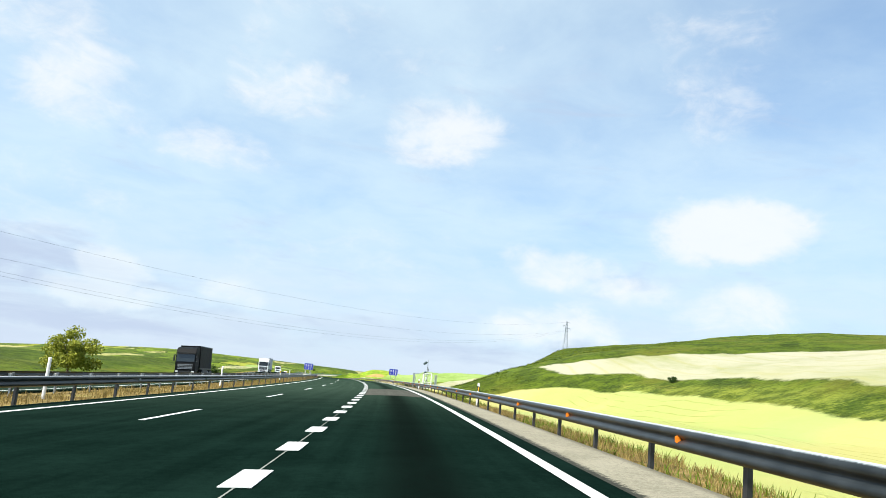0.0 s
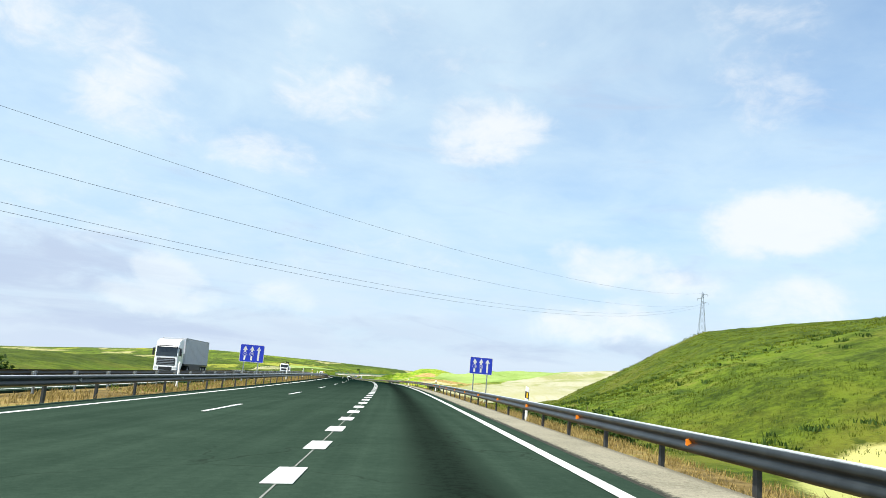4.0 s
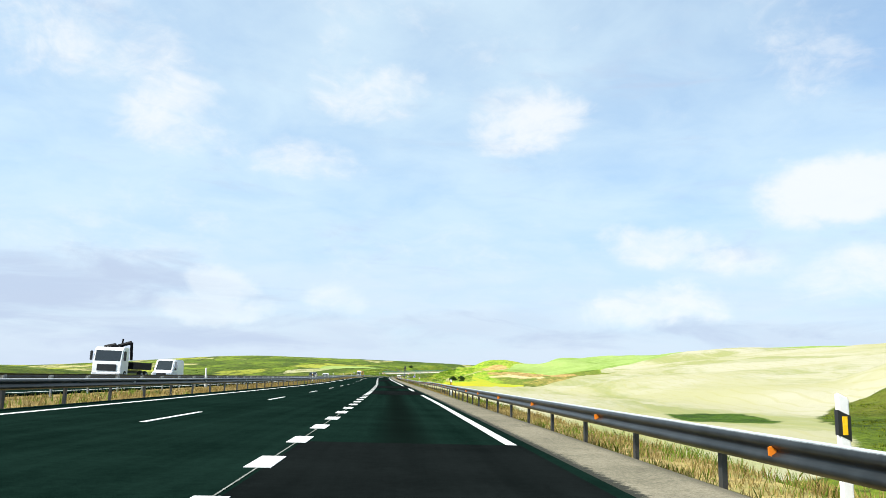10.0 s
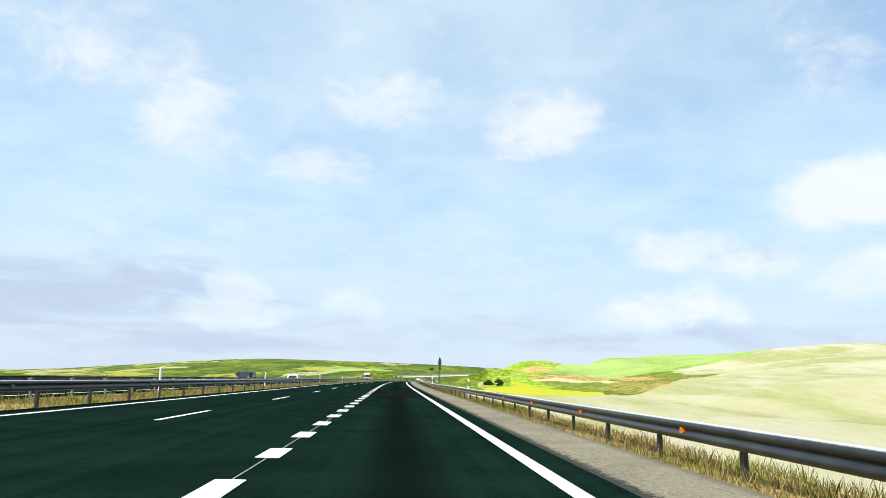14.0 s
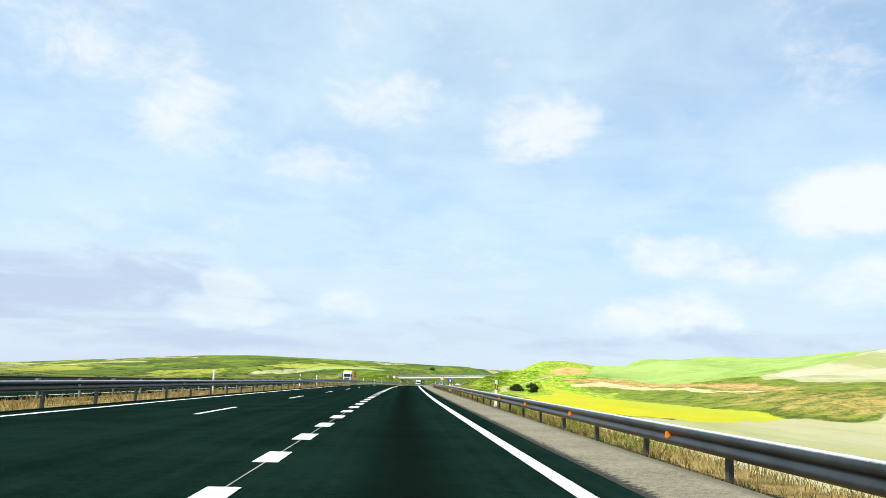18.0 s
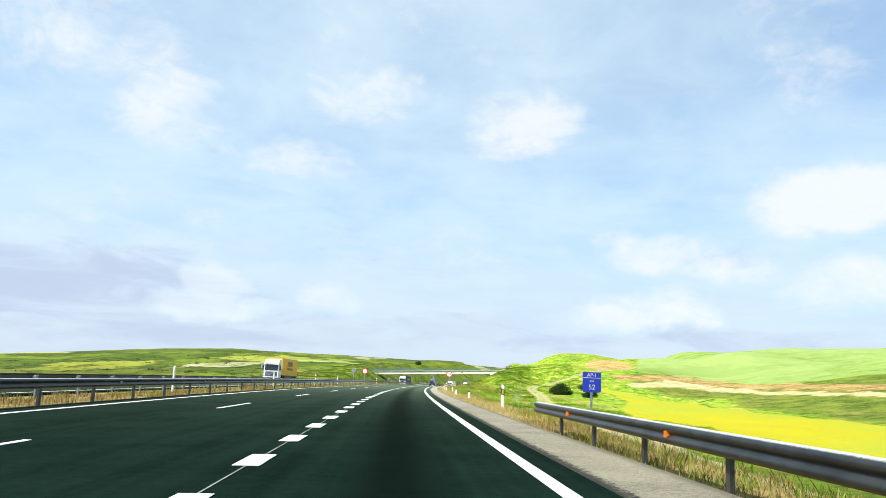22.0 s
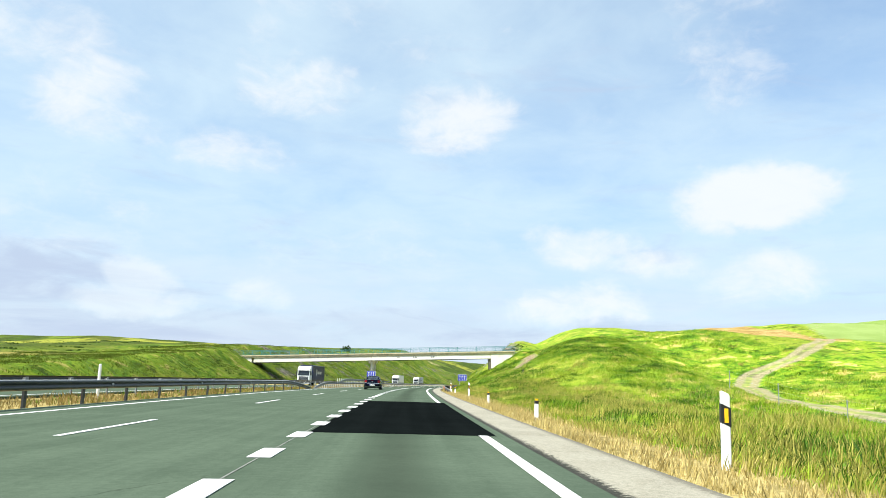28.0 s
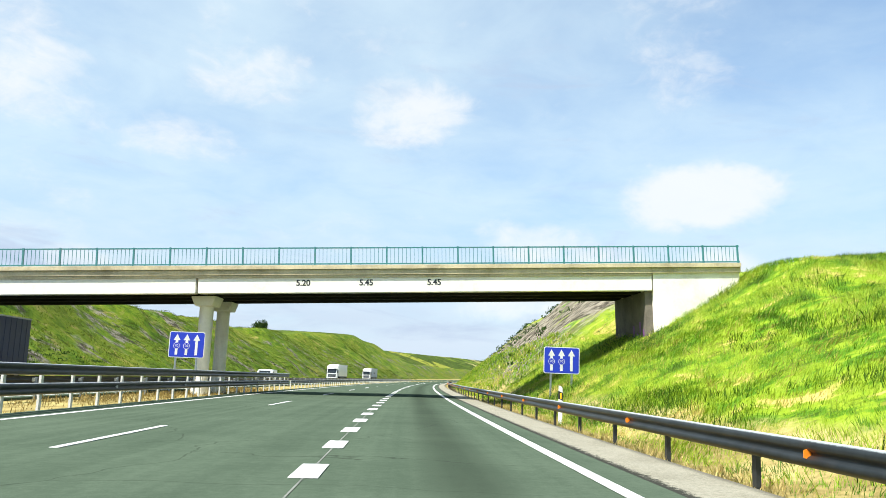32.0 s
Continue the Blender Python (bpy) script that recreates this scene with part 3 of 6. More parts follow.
BARE = [
    [(932, 53), (944, 51), (1000, 57), (990, 66), (978, 71), (966, 72), (950, 66), (931, 60)],
    [(951, 18.3), (940, 17.8), (928, 16.2), (919, 13.4), (915, 11.6), (919, 11.2), (929, 13.2), (938, 14.6), (947, 16.4)],
]


def spread(a, b, first, grow, most):
    """Grid lines from a to b, the spacing growing from first."""
    out, step, x = [a], first, a
    sign = 1 if b > a else -1
    while abs(b - x) > step:
        x += sign * step
        out.append(x)
        step = min(step * grow, most)
    out.append(b)
    return out


g_s = sorted(set(spread(-40, -600, 6, 1.15, 80) + list(np.arange(-40, 1060, 3.0)) + spread(1060, 5150, 4, 1.05, 150)))
g_d = sorted(set(list(np.arange(-60, -29, 1.5)) + spread(-60, -2500, 3, 1.09, 160) + [-29, -25, -20, -16, -13, -10, -6, -2, 1, 3, 3.5, 3.8, 4.15] + list(np.arange(4.6, 40, 1.1)) + spread(40, 1500, 2.2, 1.045, 110)))
G_S, G_D = np.meshgrid(np.array(g_s), np.array(g_d), indexing="ij")
gz = land(G_S, G_D)
gx, gy, gh = (np.interp(G_S, _s, a) for a in (_x, _y, _h))
verts = np.stack([gx + G_D * np.cos(np.radians(gh)), gy + G_D * np.sin(np.radians(gh)), gz], -1).reshape(-1, 3)
ns_, nd_ = G_S.shape
ii, jj = np.meshgrid(np.arange(ns_ - 1), np.arange(nd_ - 1), indexing="ij")
q = (ii * nd_ + jj).ravel()
faces = np.stack([q, q + 1, q + nd_ + 1, q + nd_], 1)
gme = bpy.data.meshes.new("ground")
gme.vertices.add(len(verts))
gme.vertices.foreach_set("co", verts.astype(np.float32).ravel())
gme.loops.add(faces.size)
gme.loops.foreach_set("vertex_index", faces.astype(np.int32).ravel())
gme.polygons.add(len(faces))
gme.polygons.foreach_set("loop_start", np.arange(0, faces.size, 4, dtype=np.int32))
gme.update(calc_edges=True)
gme.polygons.foreach_set("use_smooth", np.ones(len(faces), bool))


def add_field(name, values):
    a = gme.attributes.new(name, "FLOAT", "POINT")
    a.data.foreach_set("value", np.clip(values, -60, 60).astype(np.float32).ravel())


for nm, polys in (("pale", PALE), ("wheat", WHEAT), ("yellow", YELLOW), ("lime", LIME), ("brown", BROWN), ("hollow", HOLLOW), ("fallow", FALLOW), ("straw", STRAW), ("bare", BARE)):
    add_field(nm, np.max([inside(G_S, G_D, p) for p in polys], 0))
TRACK = [(640, 14), (700, 17), (735, 20), (763, 20.3), (792, 23.6), (823, 26.8), (853, 28.8), (875, 28.0), (886, 28.5), (900, 32), (911, 37.5), (914, 43), (919, 48), (925, 52), (932, 56.5), (945, 63), (962, 70)]
best, offset = np.full(G_S.shape, 99.0), np.full(G_S.shape, 50.0)
for (a0, b0), (a1, b1) in zip(TRACK, TRACK[1:]):
    tt = np.clip(((G_S - a0) * (a1 - a0) + (G_D - b0) * (b1 - b0)) / ((a1 - a0) ** 2 + (b1 - b0) ** 2), 0, 1)
    away = np.hypot(G_S - a0 - tt * (a1 - a0), G_D - b0 - tt * (b1 - b0))
    sidew = ((G_D - b0) * (a1 - a0) - (G_S - a0) * (b1 - b0)) / math.hypot(a1 - a0, b1 - b0)
    offset = np.where(away < best, np.where(away < 8, sidew, 20 * np.sign(sidew)), offset)
    best = np.minimum(best, away)
add_field("track", offset)
add_field("parcel", np.where(G_D < 0, hat(-G_D, 55, 75), hat(G_D, 330, 420)) * 1.0)
# left-hand near slopes, where cloud shade is painted as dark grass
add_field("pasture", np.where(G_D < 0, 1 - hat(G_S - 0.25 * G_D, 900, 1120), 0))
# brighter grass by station; 0.2 on the hill end paints in its slope shade
add_field("bright_grass", (hat(G_S, 640, 800) + 0.2 * hat(G_S, 172, 212) * (1 - hat(G_S, 320, 380)) * (1 - hat(G_D, 40, 60))) * np.where(G_D > 0, 1, 0.5))
add_field("verge", np.where(G_D > 0, 7.2 - G_D, np.where(G_D > LEFT_EDGE - 3, 6, -20)))
add_field("side", G_D)
add_field("rock", np.where((G_D < 0), np.minimum(hat(G_S, 985, 1012) * 20, np.minimum(-31 - G_D, G_D + 52)), np.minimum((G_S - 1002) * 0.3, np.minimum(G_D - 5, 22 - G_D))))

m, N = material("land")
p = place(N)


def field(name):
    return N("ShaderNodeAttribute", attribute_name=name).outputs["Fac"]


n1, n2, n3, n4 = N.noise(p, 0.035, 5, 0.6), N.noise(p, 0.22, 5, 0.65), N.noise(p, 1.6, 4, 0.7), N.noise(p, 9.0, 3, 0.7)
mixv = N.math("ADD", N.math("MULTIPLY", n2, 0.55), N.math("MULTIPLY", n3, 0.45))
bright_grass = field("bright_grass")
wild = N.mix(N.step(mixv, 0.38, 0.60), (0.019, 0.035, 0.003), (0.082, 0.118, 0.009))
wild = N.mix(bright_grass, wild, sward(N, p, mixv))
wild = N.mix(N.math("MULTIPLY", N.step(n1, 0.48, 0.62), 0.45), wild, N.mix(bright_grass, (0.13, 0.125, 0.018), (0.24, 0.25, 0.03)))
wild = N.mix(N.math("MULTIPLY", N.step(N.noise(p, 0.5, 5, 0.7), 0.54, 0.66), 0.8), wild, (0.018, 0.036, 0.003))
edge = N.math("MULTIPLY", N.math("SUBTRACT", N.math("ADD", N.math("MULTIPLY", n2, 0.6), N.math("MULTIPLY", n3, 0.4)), 0.5), 5.0)


def lay(under, name, color, soft=0.6, rag=1.0):
    f = N.math("ADD", field(name), N.math("MULTIPLY", edge, rag))
    return N.mix(N.step(f, -soft, soft), under, color)


fleck = N.math("ADD", N.math("MULTIPLY", n3, 0.5), N.math("MULTIPLY", n4, 0.5))
brown = N.mix(N.step(mixv, 0.40, 0.58), (0.055, 0.080, 0.009), (0.33, 0.245, 0.075))
brown = N.mix(N.math("MULTIPLY", N.step(N.noise(p, 0.03, 4, 0.6, 0.8), 0.41, 0.53), 0.9), brown, N.mix(N.step(mixv, 0.40, 0.6), (0.040, 0.072, 0.006), (0.145, 0.185, 0.020)))
brown = N.mix(N.math("MULTIPLY", bright_grass, 0.75), brown, N.mix(N.step(mixv, 0.40, 0.60), (0.045, 0.080, 0.007), (0.160, 0.205, 0.024)))
fallow = N.mix(N.step(mixv, 0.40, 0.60), (0.15, 0.105, 0.03), (0.43, 0.30, 0.11))
straw = N.mix(N.step(mixv, 0.40, 0.60), (0.30, 0.25, 0.11), (0.50, 0.43, 0.23))
pale = N.mix(N.step(N.noise(p, 0.012, 4, 0.6, 0.6), 0.40, 0.60), (0.335, 0.325, 0.235), (0.30, 0.295, 0.165))
pale = N.mix(N.math("MULTIPLY", N.step(fleck, 0.4, 0.7), 0.25), pale, (0.29, 0.265, 0.135))
ripe = N("ShaderNodeVectorMath", {0: p, 1: (1.0, 0.22, 1.0)}, operation="MULTIPLY").outputs[0]
pale = N.mix(N.math("MULTIPLY", N.step(N.noise(ripe, 0.035, 6, 0.65, 0.8), 0.45, 0.62), 0.85), pale, (0.205, 0.225, 0.080))
drill = N("ShaderNodeTexWave", {"Vector": p, "Scale": 0.07, "Distortion": 6.0, "Detail": 3.0, "Detail Scale": 0.4}).outputs[1]
pale = N.mix(N.math("MULTIPLY", N.step(drill, 0.86, 1.0), 0.35), pale, (0.28, 0.27, 0.10))
yellow = N.mix(N.step(N.noise(p, 0.02, 4, 0.6), 0.42, 0.6), (0.35, 0.32, 0.010), (0.29, 0.32, 0.022))
yellow = N.mix(N.math("MULTIPLY", N.step(fleck, 0.45, 0.7), 0.3), yellow, (0.26, 0.29, 0.02))
warp_l = N("ShaderNodeVectorMath", {0: p, 1: (0.35, 1.6, 1.0)}, operation="MULTIPLY").outputs[0]
lime = N.mix(N.step(n2, 0.35, 0.65), (0.22, 0.31, 0.085), (0.16, 0.25, 0.045))
lime = N.mix(N.math("MULTIPLY", N.step(N.noise(warp_l, 0.05, 5, 0.65), 0.50, 0.62), 0.6), lime, (0.10, 0.17, 0.02))
lime = N.mix(N.math("MULTIPLY", N.step(N.noise(p, 0.012, 4, 0.6, 0.5), 0.45, 0.6), 0.5), lime, (0.27, 0.35, 0.12))
stretch = N("ShaderNodeVectorMath", {0: N("ShaderNodeVectorMath", {0: p, 1: (18.0, 18.0, 0.0), 2: p}, operation="ADD"), 1: (1.0, 0.45, 0.0)}, operation="MULTIPLY").outputs[0]
warp = N("ShaderNodeVectorMath", {0: N("ShaderNodeTexNoise", {"Vector": p, "Scale": 0.012, "Detail": 3.0}).outputs[1], 1: (55.0, 55.0, 0.0), 2: stretch}, operation="MULTIPLY_ADD").outputs[0]
cell = N("ShaderNodeTexVoronoi", {"Vector": warp, "Scale": 0.021})
pick = N("ShaderNodeSeparateColor", {0: cell.outputs[1]}).outputs[0]
hedge = N("ShaderNodeTexVoronoi", {"Vector": warp, "Scale": 0.021}, feature="DISTANCE_TO_EDGE").outputs[0]
farm = N.mix(N.step(pick, 0.30, 0.32), (0.035, 0.065, 0.006), N.mix(N.step(pick, 0.50, 0.52), (0.12, 0.17, 0.015), N.mix(N.step(pick, 0.76, 0.78), (0.065, 0.10, 0.010), N.mix(N.step(pick, 0.90, 0.92), (0.27, 0.28, 0.04), (0.34, 0.31, 0.14)))))
farm = N.mix(N.math("MULTIPLY", N.step(fleck, 0.4, 0.7), 0.35), farm, wild)
farm = N.mix(N.math("MULTIPLY", N.step(N.math("ADD", hedge, N.math("MULTIPLY", n2, 0.05)), 0.075, 0.045), 0.8), farm, (0.035, 0.055, 0.008))
shaded_turf = N.mix(N.step(mixv, 0.40, 0.60), (0.020, 0.038, 0.004), (0.070, 0.100, 0.010))
scrubby = N.math("MULTIPLY", N.step(N.noise(N("ShaderNodeVectorMath", {0: p, 1: (1.0, 0.3, 1.0)}, operation="MULTIPLY").outputs[0], 0.09, 6, 0.7, 0.6), 0.50, 0.60), 0.75)
farm = N.mix(N.math("MULTIPLY", field("pasture"), 0.8), farm, shaded_turf)
farm = N.mix(scrubby, farm, (0.016, 0.030, 0.004))
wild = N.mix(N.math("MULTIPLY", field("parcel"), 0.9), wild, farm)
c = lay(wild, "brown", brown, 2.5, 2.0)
c = lay(c, "fallow", fallow, 1.5, 1.6)
c = lay(c, "straw", straw, 1.0, 1.2)
c = lay(c, "lime", lime, 0.8, 1.2)
c = lay(c, "pale", pale, 0.5, 0.8)
wheat = N.mix(N.step(N.noise(p, 0.03, 4, 0.6), 0.42, 0.58), (0.37, 0.345, 0.125), (0.30, 0.335, 0.105))
tram = N("ShaderNodeTexWave", {"Vector": p, "Scale": 0.16, "Distortion": 3.5, "Detail": 4.0, "Detail Scale": 0.6}).outputs[1]
wheat = N.mix(N.math("MULTIPLY", N.math("MULTIPLY", N.step(tram, 0.93, 1.0), N.step(N.noise(p, 0.05, 4, 0.6), 0.46, 0.60)), 0.6), wheat, (0.17, 0.19, 0.03))
wheat = N.mix(N.math("MULTIPLY", N.step(N.noise(p, 0.016, 3, 0.5), 0.48, 0.62), 0.55), wheat, (0.25, 0.36, 0.13))
wheat = N.mix(N.math("MULTIPLY", N.step(fleck, 0.45, 0.7), 0.25), wheat, (0.28, 0.29, 0.06))
c = lay(c, "hollow", N.mix(N.step(mixv, 0.38, 0.62), (0.014, 0.036, 0.003), (0.055, 0.105, 0.008)), 0.5, 0.5)
c = lay(c, "wheat", wheat, 0.5, 0.7)
c = lay(c, "yellow", yellow, 0.5, 0.7)
scar = N.mix(N.step(fleck, 0.42, 0.6), (0.085, 0.064, 0.040), (0.40, 0.31, 0.19))
ochre = N.mix(N.step(mixv, 0.40, 0.60), (0.26, 0.165, 0.045), (0.44, 0.33, 0.13))
c = lay(c, "bare", N.mix(N.step(field("side"), 26.0, 34.0), scar, ochre), 0.8, 0.9)
tr = N.math("ADD", N.math("ABSOLUTE", field("track")), N.math("MULTIPLY", edge, -0.12))
dust = N.mix(N.step(fleck, 0.40, 0.62), (0.24, 0.20, 0.12), (0.42, 0.36, 0.23))
c = N.mix(N.math("MULTIPLY", N.step(tr, 1.5, 1.0), N.math("ADD", 0.40, N.math("MULTIPLY", N.step(tr, 0.15, 0.55), 0.45))), c, dust)
rock = N.mix(N.step(N.noise(p, 0.8, 6, 0.7), 0.4, 0.6), (0.050, 0.043, 0.030), (0.27, 0.245, 0.19))
c = N.mix(N.math("MULTIPLY", N.step(N.math("ADD", field("rock"), N.math("MULTIPLY", edge, 2.0)), 0.0, 3.0), N.step(N.math("ADD", N.noise(p, 0.16, 5, 0.65), N.math("MULTIPLY", N.step(field("side"), 0.0, 1.0), 0.17)), 0.53, 0.62)), c, rock)
dry = N.mix(N.step(mixv, 0.38, 0.62), (0.085, 0.060, 0.020), (0.29, 0.21, 0.075))
dry = N.mix(N.math("MULTIPLY", bright_grass, 2.5, clamp=True), dry, N.mix(N.step(mixv, 0.38, 0.62), (0.22, 0.175, 0.06), (0.50, 0.41, 0.17)))
dry = N.mix(N.math("MULTIPLY", N.step(n2, 0.55, 0.68), 0.7), dry, (0.10, 0.14, 0.03))
c = N.mix(N.step(N.math("ADD", field("verge"), N.math("MULTIPLY", edge, 0.5)), -0.4, 0.6), c, dry)
finish(N, c, 0.95, 0, N.math("ADD", n3, N.math("MULTIPLY", n4, 0.5)), 0.25, 0.1)
M["land"] = m
ground = part("ground", gme, "land")
tagged(ground, "rolling farmland with green verges and ripe yellow and pale fields", "ground", kind="structure")

# ---- road ----
RL, RT, RN, RE = 1.85, -1.62, -5.4, -9.1     # right line, broad dashes, narrow dashes, left line
road = ribbon("road", -150, 1480, -10.3, 2.3, 0.0, "asphalt", None, 4.0, 6, 0.12)
tagged(road, "dark three-lane motorway carriageway of worn asphalt", "road", kind="structure")
road_far = ribbon("road_opposite", -150, 1480, -28.4, -15.4, 0.0, "asphalt", None, 4.0, 3, 0.12)
tagged(road_far, "opposite carriageway of worn asphalt behind the rails", "road", kind="structure")
shoulder = ribbon("shoulder", -150, 1480, 2.3, 3.5, -0.004, "shoulder", None, 4.0, 1, 0.12)
tagged(shoulder, "pale gravelly chip-seal hard shoulder", "pavement", kind="structure")
for a, b, mt, nm in ((48, 66, "patch_old", "worn"), (296, 308.5, "patch", "fresh"), (346, 360, "patch", "fresh"), (374, 392, "patch", "fresh"), (455, 481, "patch", "fresh"), (841.5, 863, "patch", "fresh")):
    ob = ribbon("asphalt_patch", a, b, -1.55, 2.1, 0.004, mt, road, 3.0, 2, 0.004)
for nm, d0, s0, s1, w in (("right_line", RL, -150, 1480, 0.19), ("left_line", RE, -150, 1480, 0.20), ("far_line", -16.2, -150, 1480, 0.2), ("far_edge_line", -27.2, -150, 1480, 0.2)):
    a0 = s0
    for p0, p1 in (((296, 308.5), (346, 360), (374, 392), (841.5, 863)) if nm == "right_line" else ()):
        ribbon("edge_line", a0, p0, d0 - w / 2, d0 + w / 2, 0.008, "white_paint", road, 4.0, 1, 0.0, 1.0)
        a0 = p1
    ribbon("edge_line", a0, s1, d0 - w / 2, d0 + w / 2, 0.008, "white_paint", road if d0 > -12 else road_far, 4.0, 1, 0.0, 1.0 if d0 > 0 else 0.0)


ribbon("joint_line", -100, 1300, RT - 0.011, RT + 0.011, 0.006, "worn_line", road, 4.0)


def dash_mesh(name, w, l):
    me = mesh_of(box(B(), -w / 2, w / 2, -l / 2, l / 2, -0.003, 0.004), name)
    me.materials.append(M["white_paint"])
    return me


broad, narrow = dash_mesh("broad_dash", 0.32, 1.30), dash_mesh("narrow_dash", 0.13, 5.0)
BROAD_0, BROAD_P, NARROW_0, NARROW_P = 0.8, 3.5, 8.9, 17.0
k0, k1 = int((-20 - BROAD_0) / BROAD_P), int((1130 - BROAD_0) / BROAD_P)
for k in range(k0, k1 + 1):
    ob = part("broad_dash", broad, None, road)
    ob.matrix_world = frame_at(BROAD_0 + k * BROAD_P, RT, 0.008, lean=True)
for k in range(int(-60 / NARROW_P), int(1400 / NARROW_P)):
    ob = part("narrow_dash", narrow, None, road)
    ob.matrix_world = frame_at(NARROW_0 + k * NARROW_P, RN, 0.008, lean=True)
    ob = part("narrow_dash", narrow, None, road_far)
    ob.matrix_world = frame_at(NARROW_0 + k * NARROW_P, -21.7, 0.008, lean=True)

# ---- guard rails ----
WAVE = [(0.0, 0.0), (0.035, 0.012), (0.072, 0.042), (0.082, 0.078), (0.070, 0.112), (0.022, 0.143), (0.022, 0.167), (0.070, 0.198), (0.083, 0.228), (0.080, 0.262), (0.055, 0.294), (0.0, 0.31)]


def rail_line(s, d):
    """The right-hand rail swings out where the verge widens, set to fit the camera's view."""
    return d + float(np.interp(s, [330, 372, 450, 500], [0, 0.85, 0.85, 0.35])) if 0 < d < 3.9 else d


def rail_lift(s, d):
    """The right-hand rail is raised or lowered along its run to fit the camera's view."""
    return float(np.interp(s, [7, 100, 160, 216, 274, 331, 375, 391, 420, 507, 565, 623, 652, 672, 919, 935, 954], [0.14, 0.04, 0.10, 0.17, 0.10, 0.15, 0.08, 0.04, -0.08, -0.10, -0.07, -0.04, 0.02, 0.03, 0.03, 0.12, 0.14])) if d > 0 else 0.0


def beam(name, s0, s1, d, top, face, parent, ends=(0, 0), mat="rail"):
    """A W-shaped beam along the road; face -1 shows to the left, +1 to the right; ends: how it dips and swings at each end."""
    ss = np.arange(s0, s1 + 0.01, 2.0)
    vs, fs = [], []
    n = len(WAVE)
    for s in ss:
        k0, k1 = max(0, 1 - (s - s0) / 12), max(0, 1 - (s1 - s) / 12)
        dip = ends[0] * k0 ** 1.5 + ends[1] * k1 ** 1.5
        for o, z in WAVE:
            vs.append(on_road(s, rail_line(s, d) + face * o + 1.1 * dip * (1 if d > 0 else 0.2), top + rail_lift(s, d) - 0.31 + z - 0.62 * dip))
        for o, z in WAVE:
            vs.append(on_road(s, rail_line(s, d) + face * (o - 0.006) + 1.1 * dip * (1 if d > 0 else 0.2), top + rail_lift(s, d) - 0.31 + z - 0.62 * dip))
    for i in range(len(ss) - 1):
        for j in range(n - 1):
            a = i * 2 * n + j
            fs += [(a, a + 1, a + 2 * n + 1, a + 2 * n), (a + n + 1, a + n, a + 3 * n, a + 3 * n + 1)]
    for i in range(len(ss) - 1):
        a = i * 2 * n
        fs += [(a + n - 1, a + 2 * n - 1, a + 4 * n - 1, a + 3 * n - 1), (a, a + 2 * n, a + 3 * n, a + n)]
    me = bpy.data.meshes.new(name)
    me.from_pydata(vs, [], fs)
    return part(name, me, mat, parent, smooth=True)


def post_mesh(name, h, mat, w=0.12):
    """A C-shaped post with its spacer block."""
    bm = B()
    box(bm, -0.005, 0.005, -w / 2, w / 2, -0.6, h)
    box(bm, 0.005, 0.06, -w / 2, -w / 2 + 0.008, -0.6, h)
    box(bm, 0.005, 0.06, w / 2 - 0.008, w / 2, -0.6, h)
    me = mesh_of(bm, name)
    me.materials.append(M[mat])
    return me


def block_mesh(name, mat):
    me = mesh_of(box(B(), -0.10, 0.0, -0.06, 0.06, -0.14, 0.0, 0.012), name)
    me.materials.append(M[mat])
    return me


def reflector_mesh(name, mat):
    bm = B()
    vs = [bm.verts.new(c) for c in ((0, 0, -0.07), (0, 0, 0.07), (-0.085, 0, 0.035), (-0.085, 0, -0.045))]
    f = bm.faces.new(vs)
    r = bmesh.ops.extrude_face_region(bm, geom=[f])
    bmesh.ops.translate(bm, vec=(0, 0.012, 0), verts=[v for v in r["geom"] if isinstance(v, bmesh.types.BMVert)])
    me = mesh_of(bm, name)
    me.materials.append(M[mat])
    return me


P_DARK, P_STEEL, P_WHITE = post_mesh("post", 0.66, "dark_steel"), post_mesh("post_galvanised", 0.80, "steel"), post_mesh("post_tall", 1.22, "post_white", 0.14)
P_MEDIAN = post_mesh("post_median", 0.76, "dark_steel", 0.17)
P_LOW = post_mesh("post_low", 0.68, "post_white", 0.14)
BLOCK, BLOCK_W = block_mesh("spacer", "dark_steel"), block_mesh("spacer_pale", "post_white")
REFL_O, REFL_W = reflector_mesh("reflector", "orange"), reflector_mesh("reflector_pale", "post_white")


def guard_rail(label, s0, s1, d, top, face, gap, post, ends=(0, 0), block=None, refl=None, every=2, second=None):
    g = thing("guard_rail", label, "guard rail", "guard rails")
    a = s0
    while a < s1 - 1:
        b = min(a + 96, s1)
        if s1 - b < 8:
            b = s1
        beam("beam", a, b, d, top, face, g, (ends[0] if a == s0 else 0, ends[1] if b == s1 else 0))
        if second:
            beam("upper_beam", a + 20 if a == s0 else a, b, d, second, face, g, (ends[0] if a == s0 else 0, ends[1] if b == s1 else 0))
        a = b
    k, s = 0, s0 + 1.0
    while s < s1:
        if min(s - s0 + (99 if not ends[0] else 0), s1 - s + (99 if not ends[1] else 0)) > 4:
            ob = part("post", P_LOW if second and s < s0 + 22 else post, None, g)
            dip = ends[0] * max(0, 1 - (s - s0) / 12) ** 1.5 + ends[1] * max(0, 1 - (s1 - s) / 12) ** 1.5
            away, down = 1.1 * dip * (1 if d > 0 else 0.2), 0.62 * dip
            ob.matrix_world = frame_at(s, rail_line(s, d) - face * 0.12 + away, (top + rail_lift(s, d) - 0.72 if d > 0 else 0) - down, 0 if face < 0 else 180)
            if block and (second is None or k % 2 == 0):
                bl = part("spacer", block, None, g)
